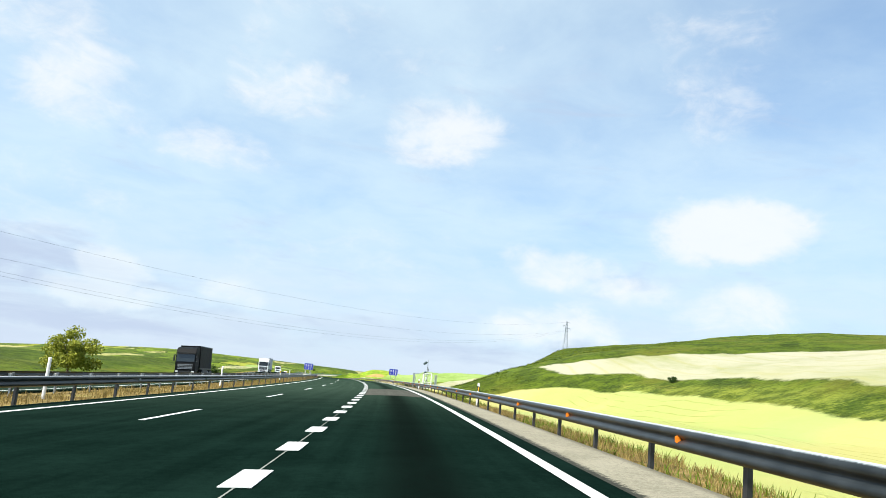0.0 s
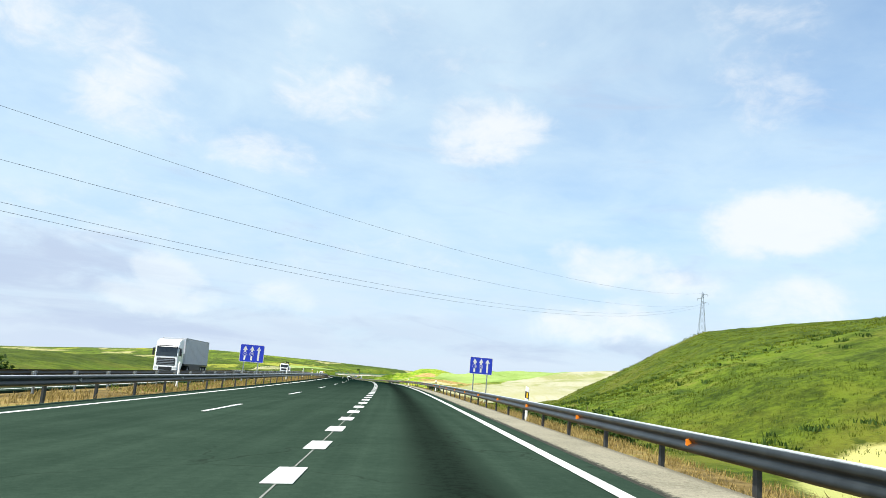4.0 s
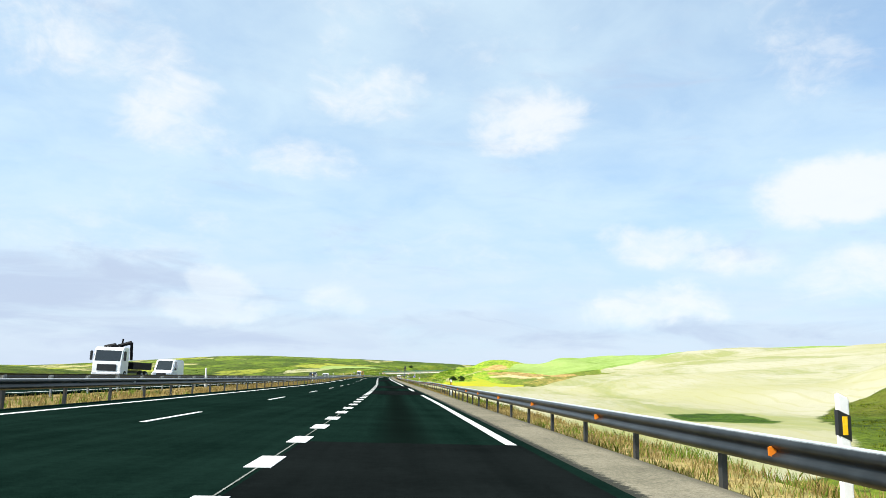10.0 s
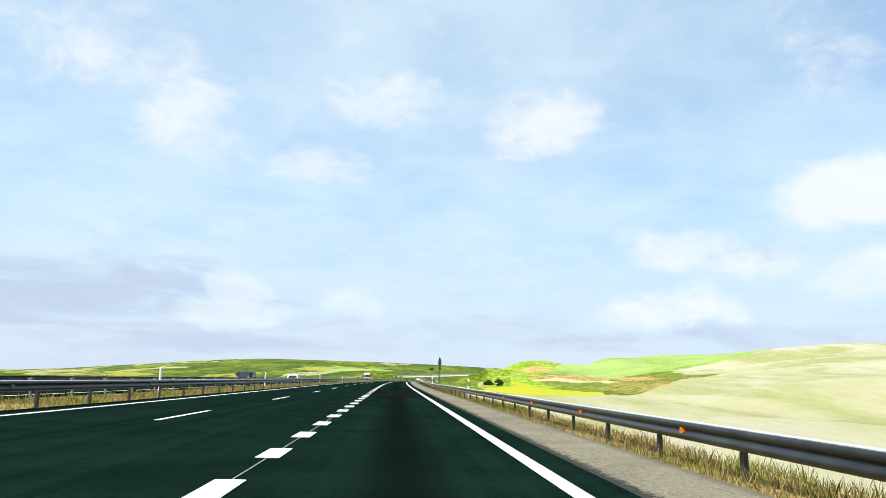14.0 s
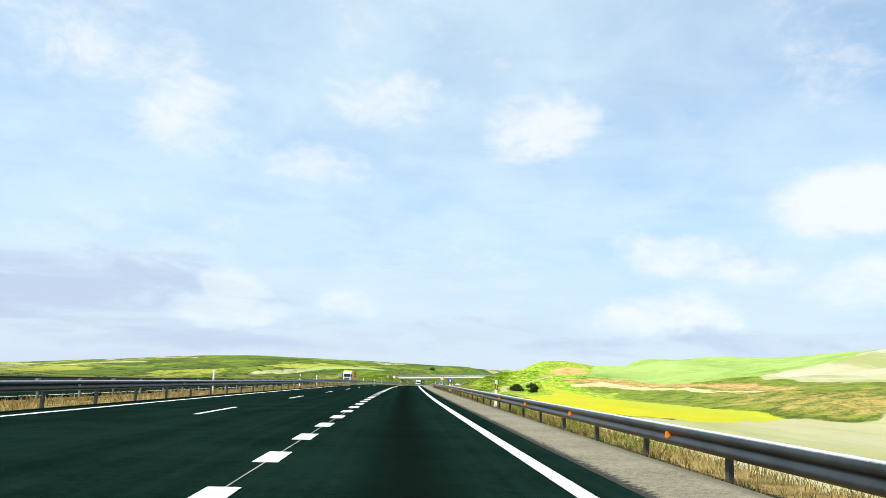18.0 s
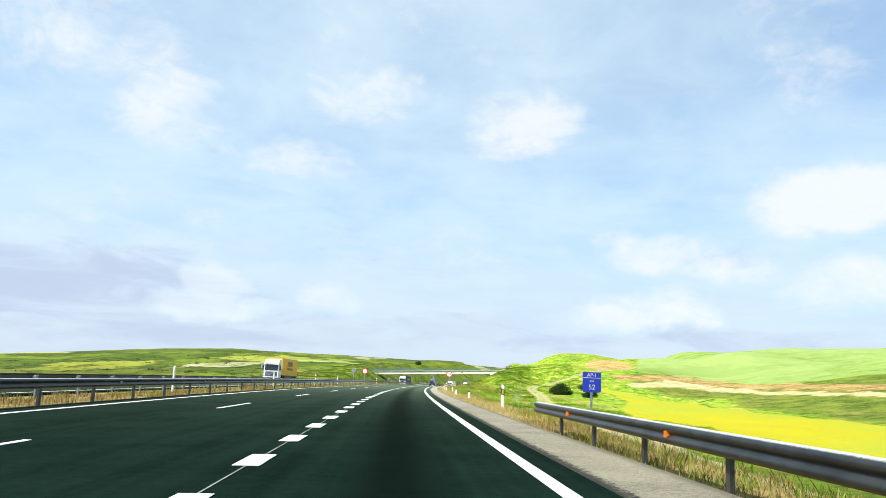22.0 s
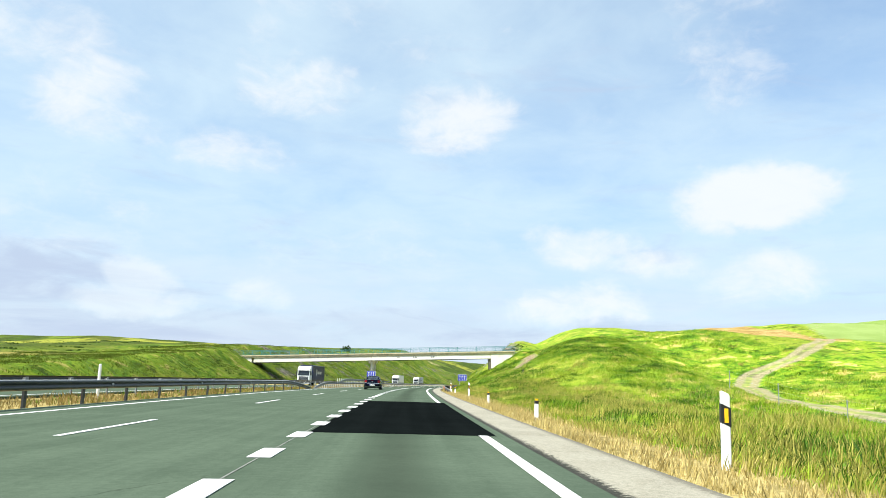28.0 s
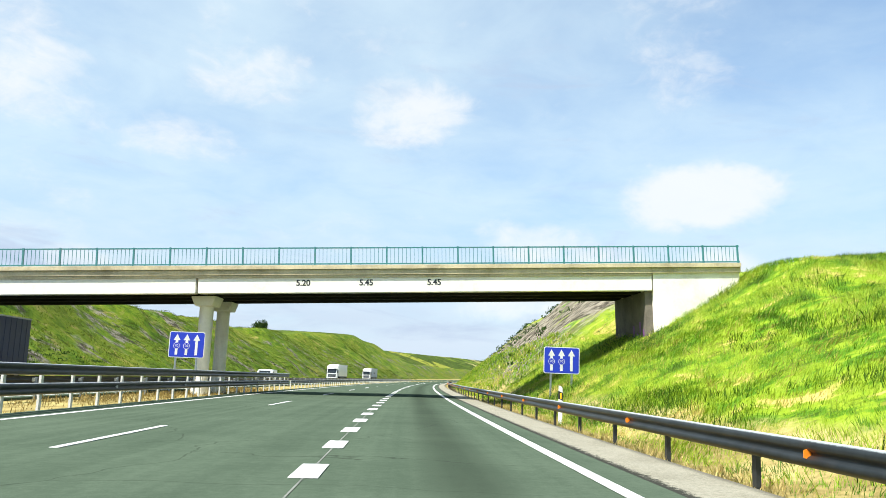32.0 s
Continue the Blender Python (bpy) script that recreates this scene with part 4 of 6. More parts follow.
                bl.matrix_world = frame_at(s, rail_line(s, d) - face * 0.10 + away, top + rail_lift(s, d) - 0.08 - down, 0 if face < 0 else 180)
        if refl and k % every == 0:
            rf = part("reflector", refl, None, g)
            rf.matrix_world = frame_at(s + gap / 2, rail_line(s + gap / 2, d) + face * 0.022, top + rail_lift(s + gap / 2, d) - 0.155, 0 if face < 0 else 180)
        s += gap
        k += 1
    return g


guard_rail("grey steel W-beam guard rail on dark posts beside the shoulder", -60, 668, 3.85, 0.47, -1, 3.4, P_DARK, (0, 0), BLOCK, REFL_O, 2)
guard_rail("grey steel W-beam guard rail below the cutting slope", 919, 1160, 3.95, 0.46, -1, 3.4, P_DARK, (1, 0), BLOCK, REFL_O, 2)
guard_rail("long steel W-beam guard rail along the dry median", -60, 906, -10.45, 0.78, 1, 4.0, P_MEDIAN, (0, 1), BLOCK, REFL_W, 3)
guard_rail("double-height steel guard rail on pale posts before the bridge", 908, 1011, -10.40, 0.72, 1, 2.0, P_WHITE, (1, 0), None, REFL_W, 4, 1.24)
guard_rail("single steel guard rail on pale posts past the bridge", 1011, 1200, -10.40, 0.72, 1, 2.0, P_LOW, (0, 0), None, REFL_W, 4)
guard_rail("steel guard rail facing the opposite carriageway, spacers showing", -60, 1200, -14.6, 0.85, -1, 4.0, P_STEEL, (0, 0), BLOCK_W)


# ---- bridge over the cutting ----
def bridge():
    SB, W = 989.5, 7.6
    zd = line(SB)[2] + 5.25         # underside of the girders at the pier
    FALL = Matrix.Rotation(-math.atan(0.048), 4, "Y")
    b = thing("overbridge", "pale concrete road bridge with a teal railing across the cutting", "bridge")

    def w(d, along, z):
        """A point of the bridge: d to the right, along the road, absolute height."""
        p = on_road(SB, d)
        a = radians(line(SB)[3])
        return Vector((p.x - along * math.sin(a), p.y + along * math.cos(a), z))

    def slab(name, d0, d1, a0, a1, z0, z1, mat, parent=b, bevel=0.02, label=""):
        m = base
        ob = part(name, box(B(), d0, d1, a0, a1, z0, z1, bevel), mat, parent, label)
        ob.matrix_world = m
        return ob

    D0, D1, PIER = -42.0, 18.2, -12.4
    base = Matrix.Translation(w(0, 0, zd)) @ Matrix.Rotation(radians(line(SB)[3]), 4, "Z") @ Matrix.Translation((PIER, 0, 0)) @ FALL @ Matrix.Translation((-PIER, 0, 0))
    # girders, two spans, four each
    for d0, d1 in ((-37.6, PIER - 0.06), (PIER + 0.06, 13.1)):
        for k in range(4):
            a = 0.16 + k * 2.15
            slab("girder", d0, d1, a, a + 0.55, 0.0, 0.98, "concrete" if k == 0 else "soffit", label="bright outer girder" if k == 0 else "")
    slab("deck", D0, D1, 0.0, W, 0.98, 1.28, "concrete_dark", label="weather-stained deck edge")
    slab("kerb", D0, D1, -0.12, 0.3, 1.28, 1.52, "concrete_dark")
    slab("far_kerb", D0, D1, W - 0.3, W + 0.12, 1.28, 1.52, "concrete_dark")
    # brown strip painting in the overhang's shadow along the girder top
    slab("shadow_band", -37.6, 13.1, 0.06, 0.157, 0.84, 0.976, "concrete_dark")
    # pier: cap and two round columns
    for k, a in enumerate((2.5, 6.4)):
        cap = B()
        box(cap, PIER - 0.70, PIER + 0.70, a - 0.9, a + 0.9, -0.55, -0.004, 0.03)
        for v in cap.verts:
            if v.co.z < -0.3:
                v.co.x = PIER + (v.co.x - PIER) * 0.72
        ob = part("pier_cap", cap, "concrete", b)
        ob.matrix_world = base
        c = w(PIER, a, 0)
        zg = ground_z(SB + a, PIER)
        part("column", rod(B(), (c.x, c.y, zg - 0.5), (c.x, c.y, zd - 0.55), 0.40, 24), "concrete", b, smooth=False)
        part("column_base", rod(B(), (c.x, c.y, zg - 0.5), (c.x, c.y, zg + 0.55), 0.52, 24), "concrete", b)
    # abutments with wing walls
    for d, sgn in ((12.75, 1), (-37.6, -1)):
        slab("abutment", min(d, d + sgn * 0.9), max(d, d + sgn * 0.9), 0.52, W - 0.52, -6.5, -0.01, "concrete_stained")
        slab("bearing_wall", min(d + sgn * 0.45, d + sgn * 0.9), max(d + sgn * 0.45, d + sgn * 0.9), 0.52, W - 0.52, -0.008, 0.97, "concrete")
        pts = [(d + sgn * 0.42, -6.5), (d + sgn * 0.42, 0.976), (d + sgn * 5.4, 0.976), (d + sgn * 5.4, -0.4), (d + sgn * 3.6, -2.4), (d + sgn * 1.8, -5.0)]
        for a0 in (0.15, W - 0.5):
            bm = B()
            lo = [bm.verts.new((x, a0, z)) for x, z in pts]
            hi = [bm.verts.new((x, a0 + 0.35, z)) for x, z in pts]
            bm.faces.new(lo), bm.faces.new(hi[::-1])
            for i in range(len(pts)):
                j = (i + 1) % len(pts)
                bm.faces.new((lo[j], lo[i], hi[i], hi[j]))
            bmesh.ops.recalc_face_normals(bm, faces=bm.faces)
            ob = part("wing_wall", bm, "concrete", b)
            ob.matrix_world = base
        if sgn > 0:
            # sprayed marks on the abutment, plain strokes
            for k, (z, a, h) in enumerate(((-2.6, 0.9, 0.9), (-2.3, 1.5, 1.2), (-2.7, 2.1, 0.8), (-2.4, 2.8, 1.1))):
                slab("sprayed_mark", d - 0.012, d - 0.003, a, a + 0.28, z - h / 2, z + h / 2, "graffiti", b, 0)
    # height figures
    for txt, d in (("5.20", -6.55), ("5.45", -3.05), ("5.45", 0.75)):
        cu = bpy.data.curves.new("figure", "FONT")
        cu.body, cu.size, cu.align_x, cu.extrude, cu.offset = txt, 0.46, "CENTER", 0.003, 0.012
        cu.materials.append(M["black"])
        ob = new("height_figure", cu)
        ob.parent = b
        ob["label"] = "black clearance height figures"
        ob.matrix_world = base @ Matrix.Translation((d, 0.154, 0.40)) @ Matrix.Rotation(radians(90), 4, "X")
    # railing
    m = base
    post = mesh_of(box(B(), -0.045, 0.045, -0.045, 0.045, 1.52, 2.56), "railing_post")
    bal = mesh_of(box(B(), -0.011, 0.011, -0.011, 0.011, 1.60, 2.46), "baluster")
    post.materials.append(M["teal"]), bal.materials.append(M["teal"])
    for a in (0.06, W - 0.06):
        r = thing("bridge_railing", "teal painted steel railing with thin upright bars", "railing", "bridge railings", m)
        for z in (1.60, 2.50):
            part("rail_bar", box(B(), D0, D1, a - 0.03, a + 0.03, z - 0.035, z + 0.035), "teal", r)
        x, k = D0 + 0.1, 0
        while x < D1:
            p = part("railing_post", post, None, r)
            p.location = (x, a, 0)
            for j in range(1, 9):
                if x + j * 0.22 < D1:
                    q = part("baluster", bal, None, r)
                    q.location = (x + j * 0.22, a, 0)
            x += 2.0


M["graffiti"] = simple("purple_spray_paint", (0.16, 0.05, 0.22), 0.6, 0, 0.3)
bridge()


# ---- signs and posts ----
def text(body, size, mat, parent, x, y, z, name="lettering"):
    cu = bpy.data.curves.new(name, "FONT")
    cu.body, cu.size, cu.align_x, cu.align_y, cu.extrude = body, size, "CENTER", "CENTER", 0.002
    cu.materials.append(M[mat])
    ob = new(name, cu)
    ob.parent = parent
    ob.location, ob.rotation_euler = (x, y, z), (radians(90), 0, 0)
    return ob


def plate(bm, x0, x1, z0, z1, y, r=0.06, t=0.02):
    """A sheet with rounded corners facing -y."""
    pts = []
    for cx, cz, a0 in ((x1 - r, z1 - r, 0), (x0 + r, z1 - r, 90), (x0 + r, z0 + r, 180), (x1 - r, z0 + r, 270)):
        pts += [(cx + r * math.cos(radians(a0 + k * 22.5)), cz + r * math.sin(radians(a0 + k * 22.5))) for k in range(5)]
    a = [bm.verts.new((x, y, z)) for x, z in pts]
    b = [bm.verts.new((x, y + t, z)) for x, z in pts]
    bm.faces.new(a), bm.faces.new(b[::-1])
    for i in range(len(pts)):
        j = (i + 1) % len(pts)
        bm.faces.new((a[j], a[i], b[i], b[j]))
    bmesh.ops.recalc_face_normals(bm, faces=bm.faces)
    return bm


def disc(bm, cx, cz, r, y, t=0.02, seg=40, rin=0.0):
    a = [(cx + r * math.cos(2 * math.pi * k / seg), cz + r * math.sin(2 * math.pi * k / seg)) for k in range(seg)]
    lo = [bm.verts.new((x, y, z)) for x, z in a]
    hi = [bm.verts.new((x, y + t, z)) for x, z in a]
    if rin:
        b = [(cx + (x - cx) * rin / r, cz + (z - cz) * rin / r) for x, z in a]
        il, ih = [bm.verts.new((x, y, z)) for x, z in b], [bm.verts.new((x, y + t, z)) for x, z in b]
    else:
        bm.faces.new(lo), bm.faces.new(hi[::-1])
    for i in range(seg):
        j = (i + 1) % seg
        bm.faces.new((lo[j], lo[i], hi[i], hi[j]))
        if rin:
            bm.faces.new((lo[i], lo[j], il[j], il[i])), bm.faces.new((hi[j], hi[i], ih[i], ih[j])), bm.faces.new((il[i], il[j], ih[j], ih[i]))
    bmesh.ops.recalc_face_normals(bm, faces=bm.faces)
    return bm


def lane_sign(s, d, base, turn=0, k=1.0):
    """A blue board with three white arrows, two of them with a minimum-speed disc."""
    g = thing("lane_sign", "blue lane sign with three white arrows and two speed discs", "road sign", "lane signs", frame_at(s, d, -0.1, turn))
    w, h = 2.05 * k, 1.5 * k
    for x in (-0.6 * k, 0.6 * k):
        part("post", box(B(), x - 0.045, x + 0.045, 0.03, 0.10, -0.6, base + h - 0.1, 0.008), "steel", g)
    part("panel_back", plate(B(), -w / 2 + 0.01, w / 2 - 0.01, base + 0.01, base + h - 0.01, 0.021, 0.10, 0.012), "sign_back", g)
    rim = part("rim", plate(B(), -w / 2, w / 2, base, base + h, 0.0, 0.10), "white_paint", g, "thin white rim")
    panel = part("panel", plate(B(), -w / 2 + 0.035, w / 2 - 0.035, base + 0.035, base + h - 0.035, -0.004, 0.085, 0.003), "sign_blue", g)
    for n, x in enumerate((-0.58 * k, -0.01 * k, 0.56 * k)):
        bm = B()
        box(bm, x - 0.075 * k, x + 0.075 * k, -0.010, -0.005, base + 0.16 * k, base + 1.02 * k)
        vs = [bm.verts.new(c) for c in ((x - 0.2 * k, -0.010, base + 1.0 * k), (x + 0.2 * k, -0.010, base + 1.0 * k), (x, -0.010, base + 1.36 * k))]
        bm.faces.new(vs)
        part("arrow", bm, "white_paint", panel, "white arrow")
        if n < 2:
            part("speed_disc", disc(B(), x, base + 0.68 * k, 0.19 * k, -0.016, 0.005, 28), "sign_blue", panel, "blue minimum-speed disc")
            part("disc_ring", disc(B(), x, base + 0.68 * k, 0.185 * k, -0.018, 0.002, 28, 0.165 * k), "white_paint", panel)
            text("70", 0.20 * k, "white_paint", panel, x, -0.018, base + 0.68 * k)
    return g


lane_sign(189.8, 7.5, 1.95)
lane_sign(188.6, -12.4, 1.75)
lane_sign(985.5, 7.15, 1.72, 0, 0.88)
lane_sign(987.0, -11.9, 1.95, 0, 0.88)


def speed_sign(s, d, hub, r=0.6, m=None, dark_pole=False):
    g = thing("speed_limit_sign", "round white speed limit sign with red rim on pole", "road sign", "speed limit signs", m or land_at(s, d))
    part("pole", box(B(), -0.05, 0.05, 0.03, 0.11, -0.4, hub + r * 0.8, 0.01), "steel", g)
    part("face", disc(B(), 0, hub, r, 0.0, 0.02), "plastic_white", g)
    part("rim", disc(B(), 0, hub, r * 1.0, -0.005, 0.004, 40, r * 0.76), "sign_red", g, "red rim")
    part("backing", disc(B(), 0, hub, r * 0.99, 0.021, 0.012), "sign_back", g)
    text("120", r * 0.78, "black", g, 0, -0.004, hub)
    return g


speed_sign(796.3, 5.4, 2.75)
speed_sign(807.8, -12.5, 2.7, 0.6, frame_at(807.8, -12.5))


def round_back(s, d, hub, r, hangs=None, turn=180, m=None):
    g = thing("road_sign", "round road sign seen from its plain grey back", "road sign", "", m or frame_at(s, d, 0, turn))
    part("pole", box(B(), -0.045, 0.045, 0.03, 0.10, -0.4, hub + r, 0.01), "steel", g)
    part("face", disc(B(), 0, hub, r, 0.0, 0.02), "sign_back", g)
    return g


round_back(787.0, -28.9, 2.7, 0.45)
round_back(803.0, -17.6, 2.7, 0.45, None, 180, frame_at(803.0, -14.2, 0, 180))


def edge_on_sign(s, d):
    g = thing("road_sign", "tall roadside sign seen almost edge-on, dark against the sky", "road sign", "", land_at(s, d, 66))
    part("pole", box(B(), -0.06, 0.06, 0.03, 0.13, -0.6, 4.45, 0.01), "dark_steel", g)
    part("face", disc(B(), 0, 3.75, 0.62, 0.0, 0.025), "dark_steel", g)
    part("plate", plate(B(), -0.45, 0.45, 2.62, 3.04, 0.0, 0.05), "dark_steel", g)


edge_on_sign(524.8, 6.4)


def km_sign(s, d):
    g = thing("kilometre_sign", "blue kilometre sign with white lettering on one post", "road sign", "", land_at(s, d, 0, 0.45))
    part("post", box(B(), -0.04, 0.04, 0.03, 0.10, -1.2, 1.85, 0.008), "steel", g)
    p = part("panel", plate(B(), -0.36, 0.36, 1.30, 2.07, 0.0, 0.05), "sign_blue", g)
    part("divider", box(B(), -0.34, 0.34, -0.004, 0.0, 1.84, 1.86), "white_paint", p)
    text("AP-1", 0.19, "white_paint", p, 0, -0.004, 1.95)
    text("km", 0.13, "white_paint", p, 0, -0.004, 1.73)
    text("52", 0.27, "white_paint", p, 0, -0.004, 1.49)


km_sign(674.8, 7.5)


def delineator(name="delineator_post"):
    """A white flexible edge post with a slanted black band and a yellow reflector."""
    g = thing("delineator_post", "white edge post with a black band and yellow reflector", "edge post", "edge posts")
    bm = B()
    box(bm, -0.07, 0.07, -0.035, 0.035, -0.7, 1.05, 0.02)
    for v in bm.verts:
        if v.co.z > 0.9:
            v.co.z += -v.co.x * 0.45
    part("shaft", bm, "plastic_white", g)
    bm = B()
    box(bm, -0.073, 0.073, -0.038, 0.038, 0.58, 0.86, 0.004)
    for v in bm.verts:
        v.co.z += -v.co.x * 0.45
    part("band", bm, "black", g, "slanted black band")
    part("reflector", box(B(), -0.028, 0.028, -0.043, -0.037, 0.62, 0.82), "yellow_refl", g, "yellow reflector")
    return g


def low_post():
    g = thing("marker_post", "short white marker post with a black and yellow top", "edge post", "marker posts")
    part("shaft", box(B(), -0.06, 0.06, -0.06, 0.06, -0.3, 0.50, 0.012), "plastic_white", g)
    part("cap", box(B(), -0.062, 0.062, -0.062, 0.062, 0.502, 0.60, 0.012), "black", g, "black top band")
    part("reflector", box(B(), -0.05, 0.05, -0.05, 0.05, 0.602, 0.66, 0.01), "yellow_refl", g, "yellow top")
    return g


def median_post():
    g = thing("median_post", "slim white plastic post standing in the median", "edge post", "median posts")
    bm = rod(B(), (0, 0, -0.3), (0, 0, 1.45), 0.06, 10)
    part("shaft", bm, "plastic_white", g)
    part("cap", rod(B(), (0, 0, 1.45), (0, 0, 1.49), 0.063, 10, 0.03), "plastic_white", g)
    return g


first = delineator()
RIGHT_POSTS = [50.4, 101, 153, 206, 255, 303.7, 359, 414.8, 464, 512.7, 569.1, 613.4, 681.5, 732.5, 789.3, 837.3, 886, 933.6, 974.2]
first.matrix_world = land_at(RIGHT_POSTS[0], 4.9, 0, 0.28)
for s in RIGHT_POSTS[1:]:
    post = copy_thing(first, land_at(s, 4.9, 0, 0.05 if 668 < s < 919 else 0.28))
    if s == 569.1:
        text("1", 0.15, "black", post, -0.01, -0.039, 0.955, "post_figure")
LEFT_POSTS = [107.0, 270, 424.8, 620.5, 745, 830]
for s in LEFT_POSTS:
    copy_thing(first, frame_at(s, -12.4, 0.35))
low = low_post()
LOW = [697, 713.5, 745, 755.5, 773, 802.8, 815.5, 850.9, 866, 901.2, 912.6]
low.matrix_world = land_at(LOW[0], 4.5)
for s in LOW[1:]:
    copy_thing(low, land_at(s, 4.5))
slim = median_post()
SLIM = [35.3, 64.7, 130, 165, 215, 240, 318, 350, 437.2, 455, 490, 545, 580, 640, 690, 720, 770, 860]
slim.matrix_world = frame_at(SLIM[0], -12.5, -0.1)
for s in SLIM[1:]:
    copy_thing(slim, frame_at(s, -12.6 + 0.4 * math.sin(s), -0.1))


# ---- fenced roadside station with a solar panel ----
def station():
    g = thing("roadside_station", "fenced roadside measuring station with a solar panel mast", "equipment", "", land_at(125.5, 8.2))
    part("mast", rod(B(), (0, 0, -0.3), (0, 0, 4.35), 0.05, 10, 0.035), "steel", g)
    for z in (1.2, 2.2, 3.2):
        part("mast_clamp", rod(B(), (0, 0, z), (0, 0, z + 0.08), 0.065, 10), "dark_steel", g)
    lad = B()
    for x in (-0.02, 0.20):
        rod(lad, (x, 0.22, 0), (x, 0.22, 2.7), 0.018, 6)
    for k in range(9):
        rod(lad, (-0.02, 0.22, 0.25 + k * 0.28), (0.2, 0.22, 0.25 + k * 0.28), 0.013, 6)
    part("ladder", lad, "steel", g)
    p = part("solar_panel", box(B(), -0.34, 0.34, -0.28, 0.28, -0.02, 0.02, 0.008), "solar", g, "tilted dark solar panel")
    p.matrix_world = g.matrix_world @ pose(-0.42, -0.1, 3.88, 18, -46, 20)
    part("panel_arm", rod(B(), (0, 0, 3.75), (-0.4, -0.08, 3.86), 0.02), "steel", g)
    p2 = part("lower_panel", box(B(), -0.28, 0.28, -0.28, 0.28, -0.02, 0.02, 0.008), "solar", g, "lower tilted panel")
    p2.matrix_world = g.matrix_world @ pose(-0.36, -0.1, 2.42, 15, -40, 15)
    part("panel_arm", rod(B(), (0, 0, 2.35), (-0.34, -0.08, 2.40), 0.02), "steel", g)
    aer = B()
    rod(aer, (0, 0, 3.0), (0.16, 0, 2.85), 0.015), rod(aer, (0.16, 0, 2.6), (0.16, 0, 3.2), 0.018), rod(aer, (0.08, 0, 2.95), (0.2, 0, 3.05), 0.02)
    part("aerial", aer, "dark_steel", g)
    part("cabinet", box(B(), -0.24, -0.03, -0.22, 0.0, 1.28, 1.78, 0.015), "plastic_white", g, "white cabinet on the mast")
    part("base_plinth", box(B(), -0.3, 0.3, -0.3, 0.3, -0.3, 0.12, 0.02), "concrete", g)
    bm = B()
    corners = [(-1.95, -0.9), (1.45, -1.3), (1.45, 1.4), (-1.95, 1.7)]
    for i, (x, y) in enumerate(corners):
        part("fence_post", rod(B(), (x, y, -0.4), (x, y, 2.25), 0.04, 8), "steel", g)
        x2, y2 = corners[(i + 1) % 4]
        wide = math.hypot(x2 - x, y2 - y)
        if i:
            part("fence_post", rod(B(), ((x + x2) / 2, (y + y2) / 2, -0.4), ((x + x2) / 2, (y + y2) / 2, 2.25), 0.032, 8), "steel", g)
        for q in (0.16, 0.84):
            e = 0.0 if q < 0.5 else 1.0
            part("brace", rod(B(), (x + (x2 - x) * e, y + (y2 - y) * e, 2.0), (x + (x2 - x) * q, y + (y2 - y) * q, 0.0), 0.024, 6), "steel", g)
        part("fence_bar", rod(B(), (x, y, 2.2), (x2, y2, 2.2), 0.016, 6), "steel", g)
        n = int(wide / 0.085)
        for k in range(n):
            for z0, z1 in ((0.0, 2.2), (2.2, 0.0)):
                a = k / n
                e = min(1.0, a + 1.32 / wide)
                f = (e - a) / (1.32 / wide)
                rod(bm, (x + (x2 - x) * a, y + (y2 - y) * a, z0), (x + (x2 - x) * e, y + (y2 - y) * e, z0 + (z1 - z0) * f), 0.0026, 3)
    tagged(part("wire_mesh", bm, "steel", g), kind="stuff")
    for x in (-0.62, 0.58):
        part("gate_post", box(B(), x - 0.055, x + 0.055, -1.36, -1.25, -0.2, 2.36, 0.01), "plastic_white", g, "white gate post")
    for z in (1.0, 2.3):
        part("gate_rail", box(B(), -0.565, 0.525, -1.34, -1.27, z - 0.04, z + 0.04, 0.01), "plastic_white", g, "white gate rail")
    for x in (-0.85, 0.82):
        part("gate_stay", rod(B(), (x, -1.2, 0.0), (x * 0.78, -1.24, 2.1), 0.03, 8), "plastic_white", g)


M["solar"] = simple("solar_cells", (0.02, 0.035, 0.03), 0.25, 0.1, 0.3, 8.0, 0, 0.6)
station()


# ---- power line ----
def pylon(m, h=16.0):
    g = thing("pylon", "grey steel lattice power pylon standing on the hill", "pylon", "pylons", m)
    body = B()
    lv = [v * h / 16 for v in (0, 2.4, 4.8, 7.2, 9.2, 11.2, 13.0, 15.4)]
    wd = [1.25, 1.08, 0.9, 0.74, 0.6, 0.47, 0.38, 0.22]
    for k in range(len(lv) - 1):
        for i in range(4):
            sx, sy = ((1, 1), (-1, 1), (-1, -1), (1, -1))[i]
            tx, ty = ((1, 1), (-1, 1), (-1, -1), (1, -1))[(i + 1) % 4]
            a, b = wd[k], wd[k + 1]
            rod(body, (sx * a, sy * a, lv[k]), (sx * b, sy * b, lv[k + 1]), 0.06, 5)
            rod(body, (sx * a, sy * a, lv[k]), (tx * b, ty * b, lv[k + 1]), 0.03, 4)
            rod(body, (tx * a, ty * a, lv[k]), (sx * b, sy * b, lv[k + 1]), 0.03, 4)
    rod(body, (0, 0, h - 0.7), (0, 0, h), 0.12, 6, 0.03)
    part("lattice_body", body, "steel", g)
    for z, x0, x1 in ((h - 1.2, 0, 1.7), (h - 2.6, -1.7, 0), (h - 4.0, 0, 1.9)):
        arm = B()
        x = x1 if x1 else x0
        for y in (-0.25, 0.25):
            rod(arm, (0, y, z + 0.35), (x, 0, z), 0.04, 5), rod(arm, (0, y, z - 0.05), (x, 0, z), 0.04, 5)
        part("cross_arm", arm, "steel", g)
        ins = B()
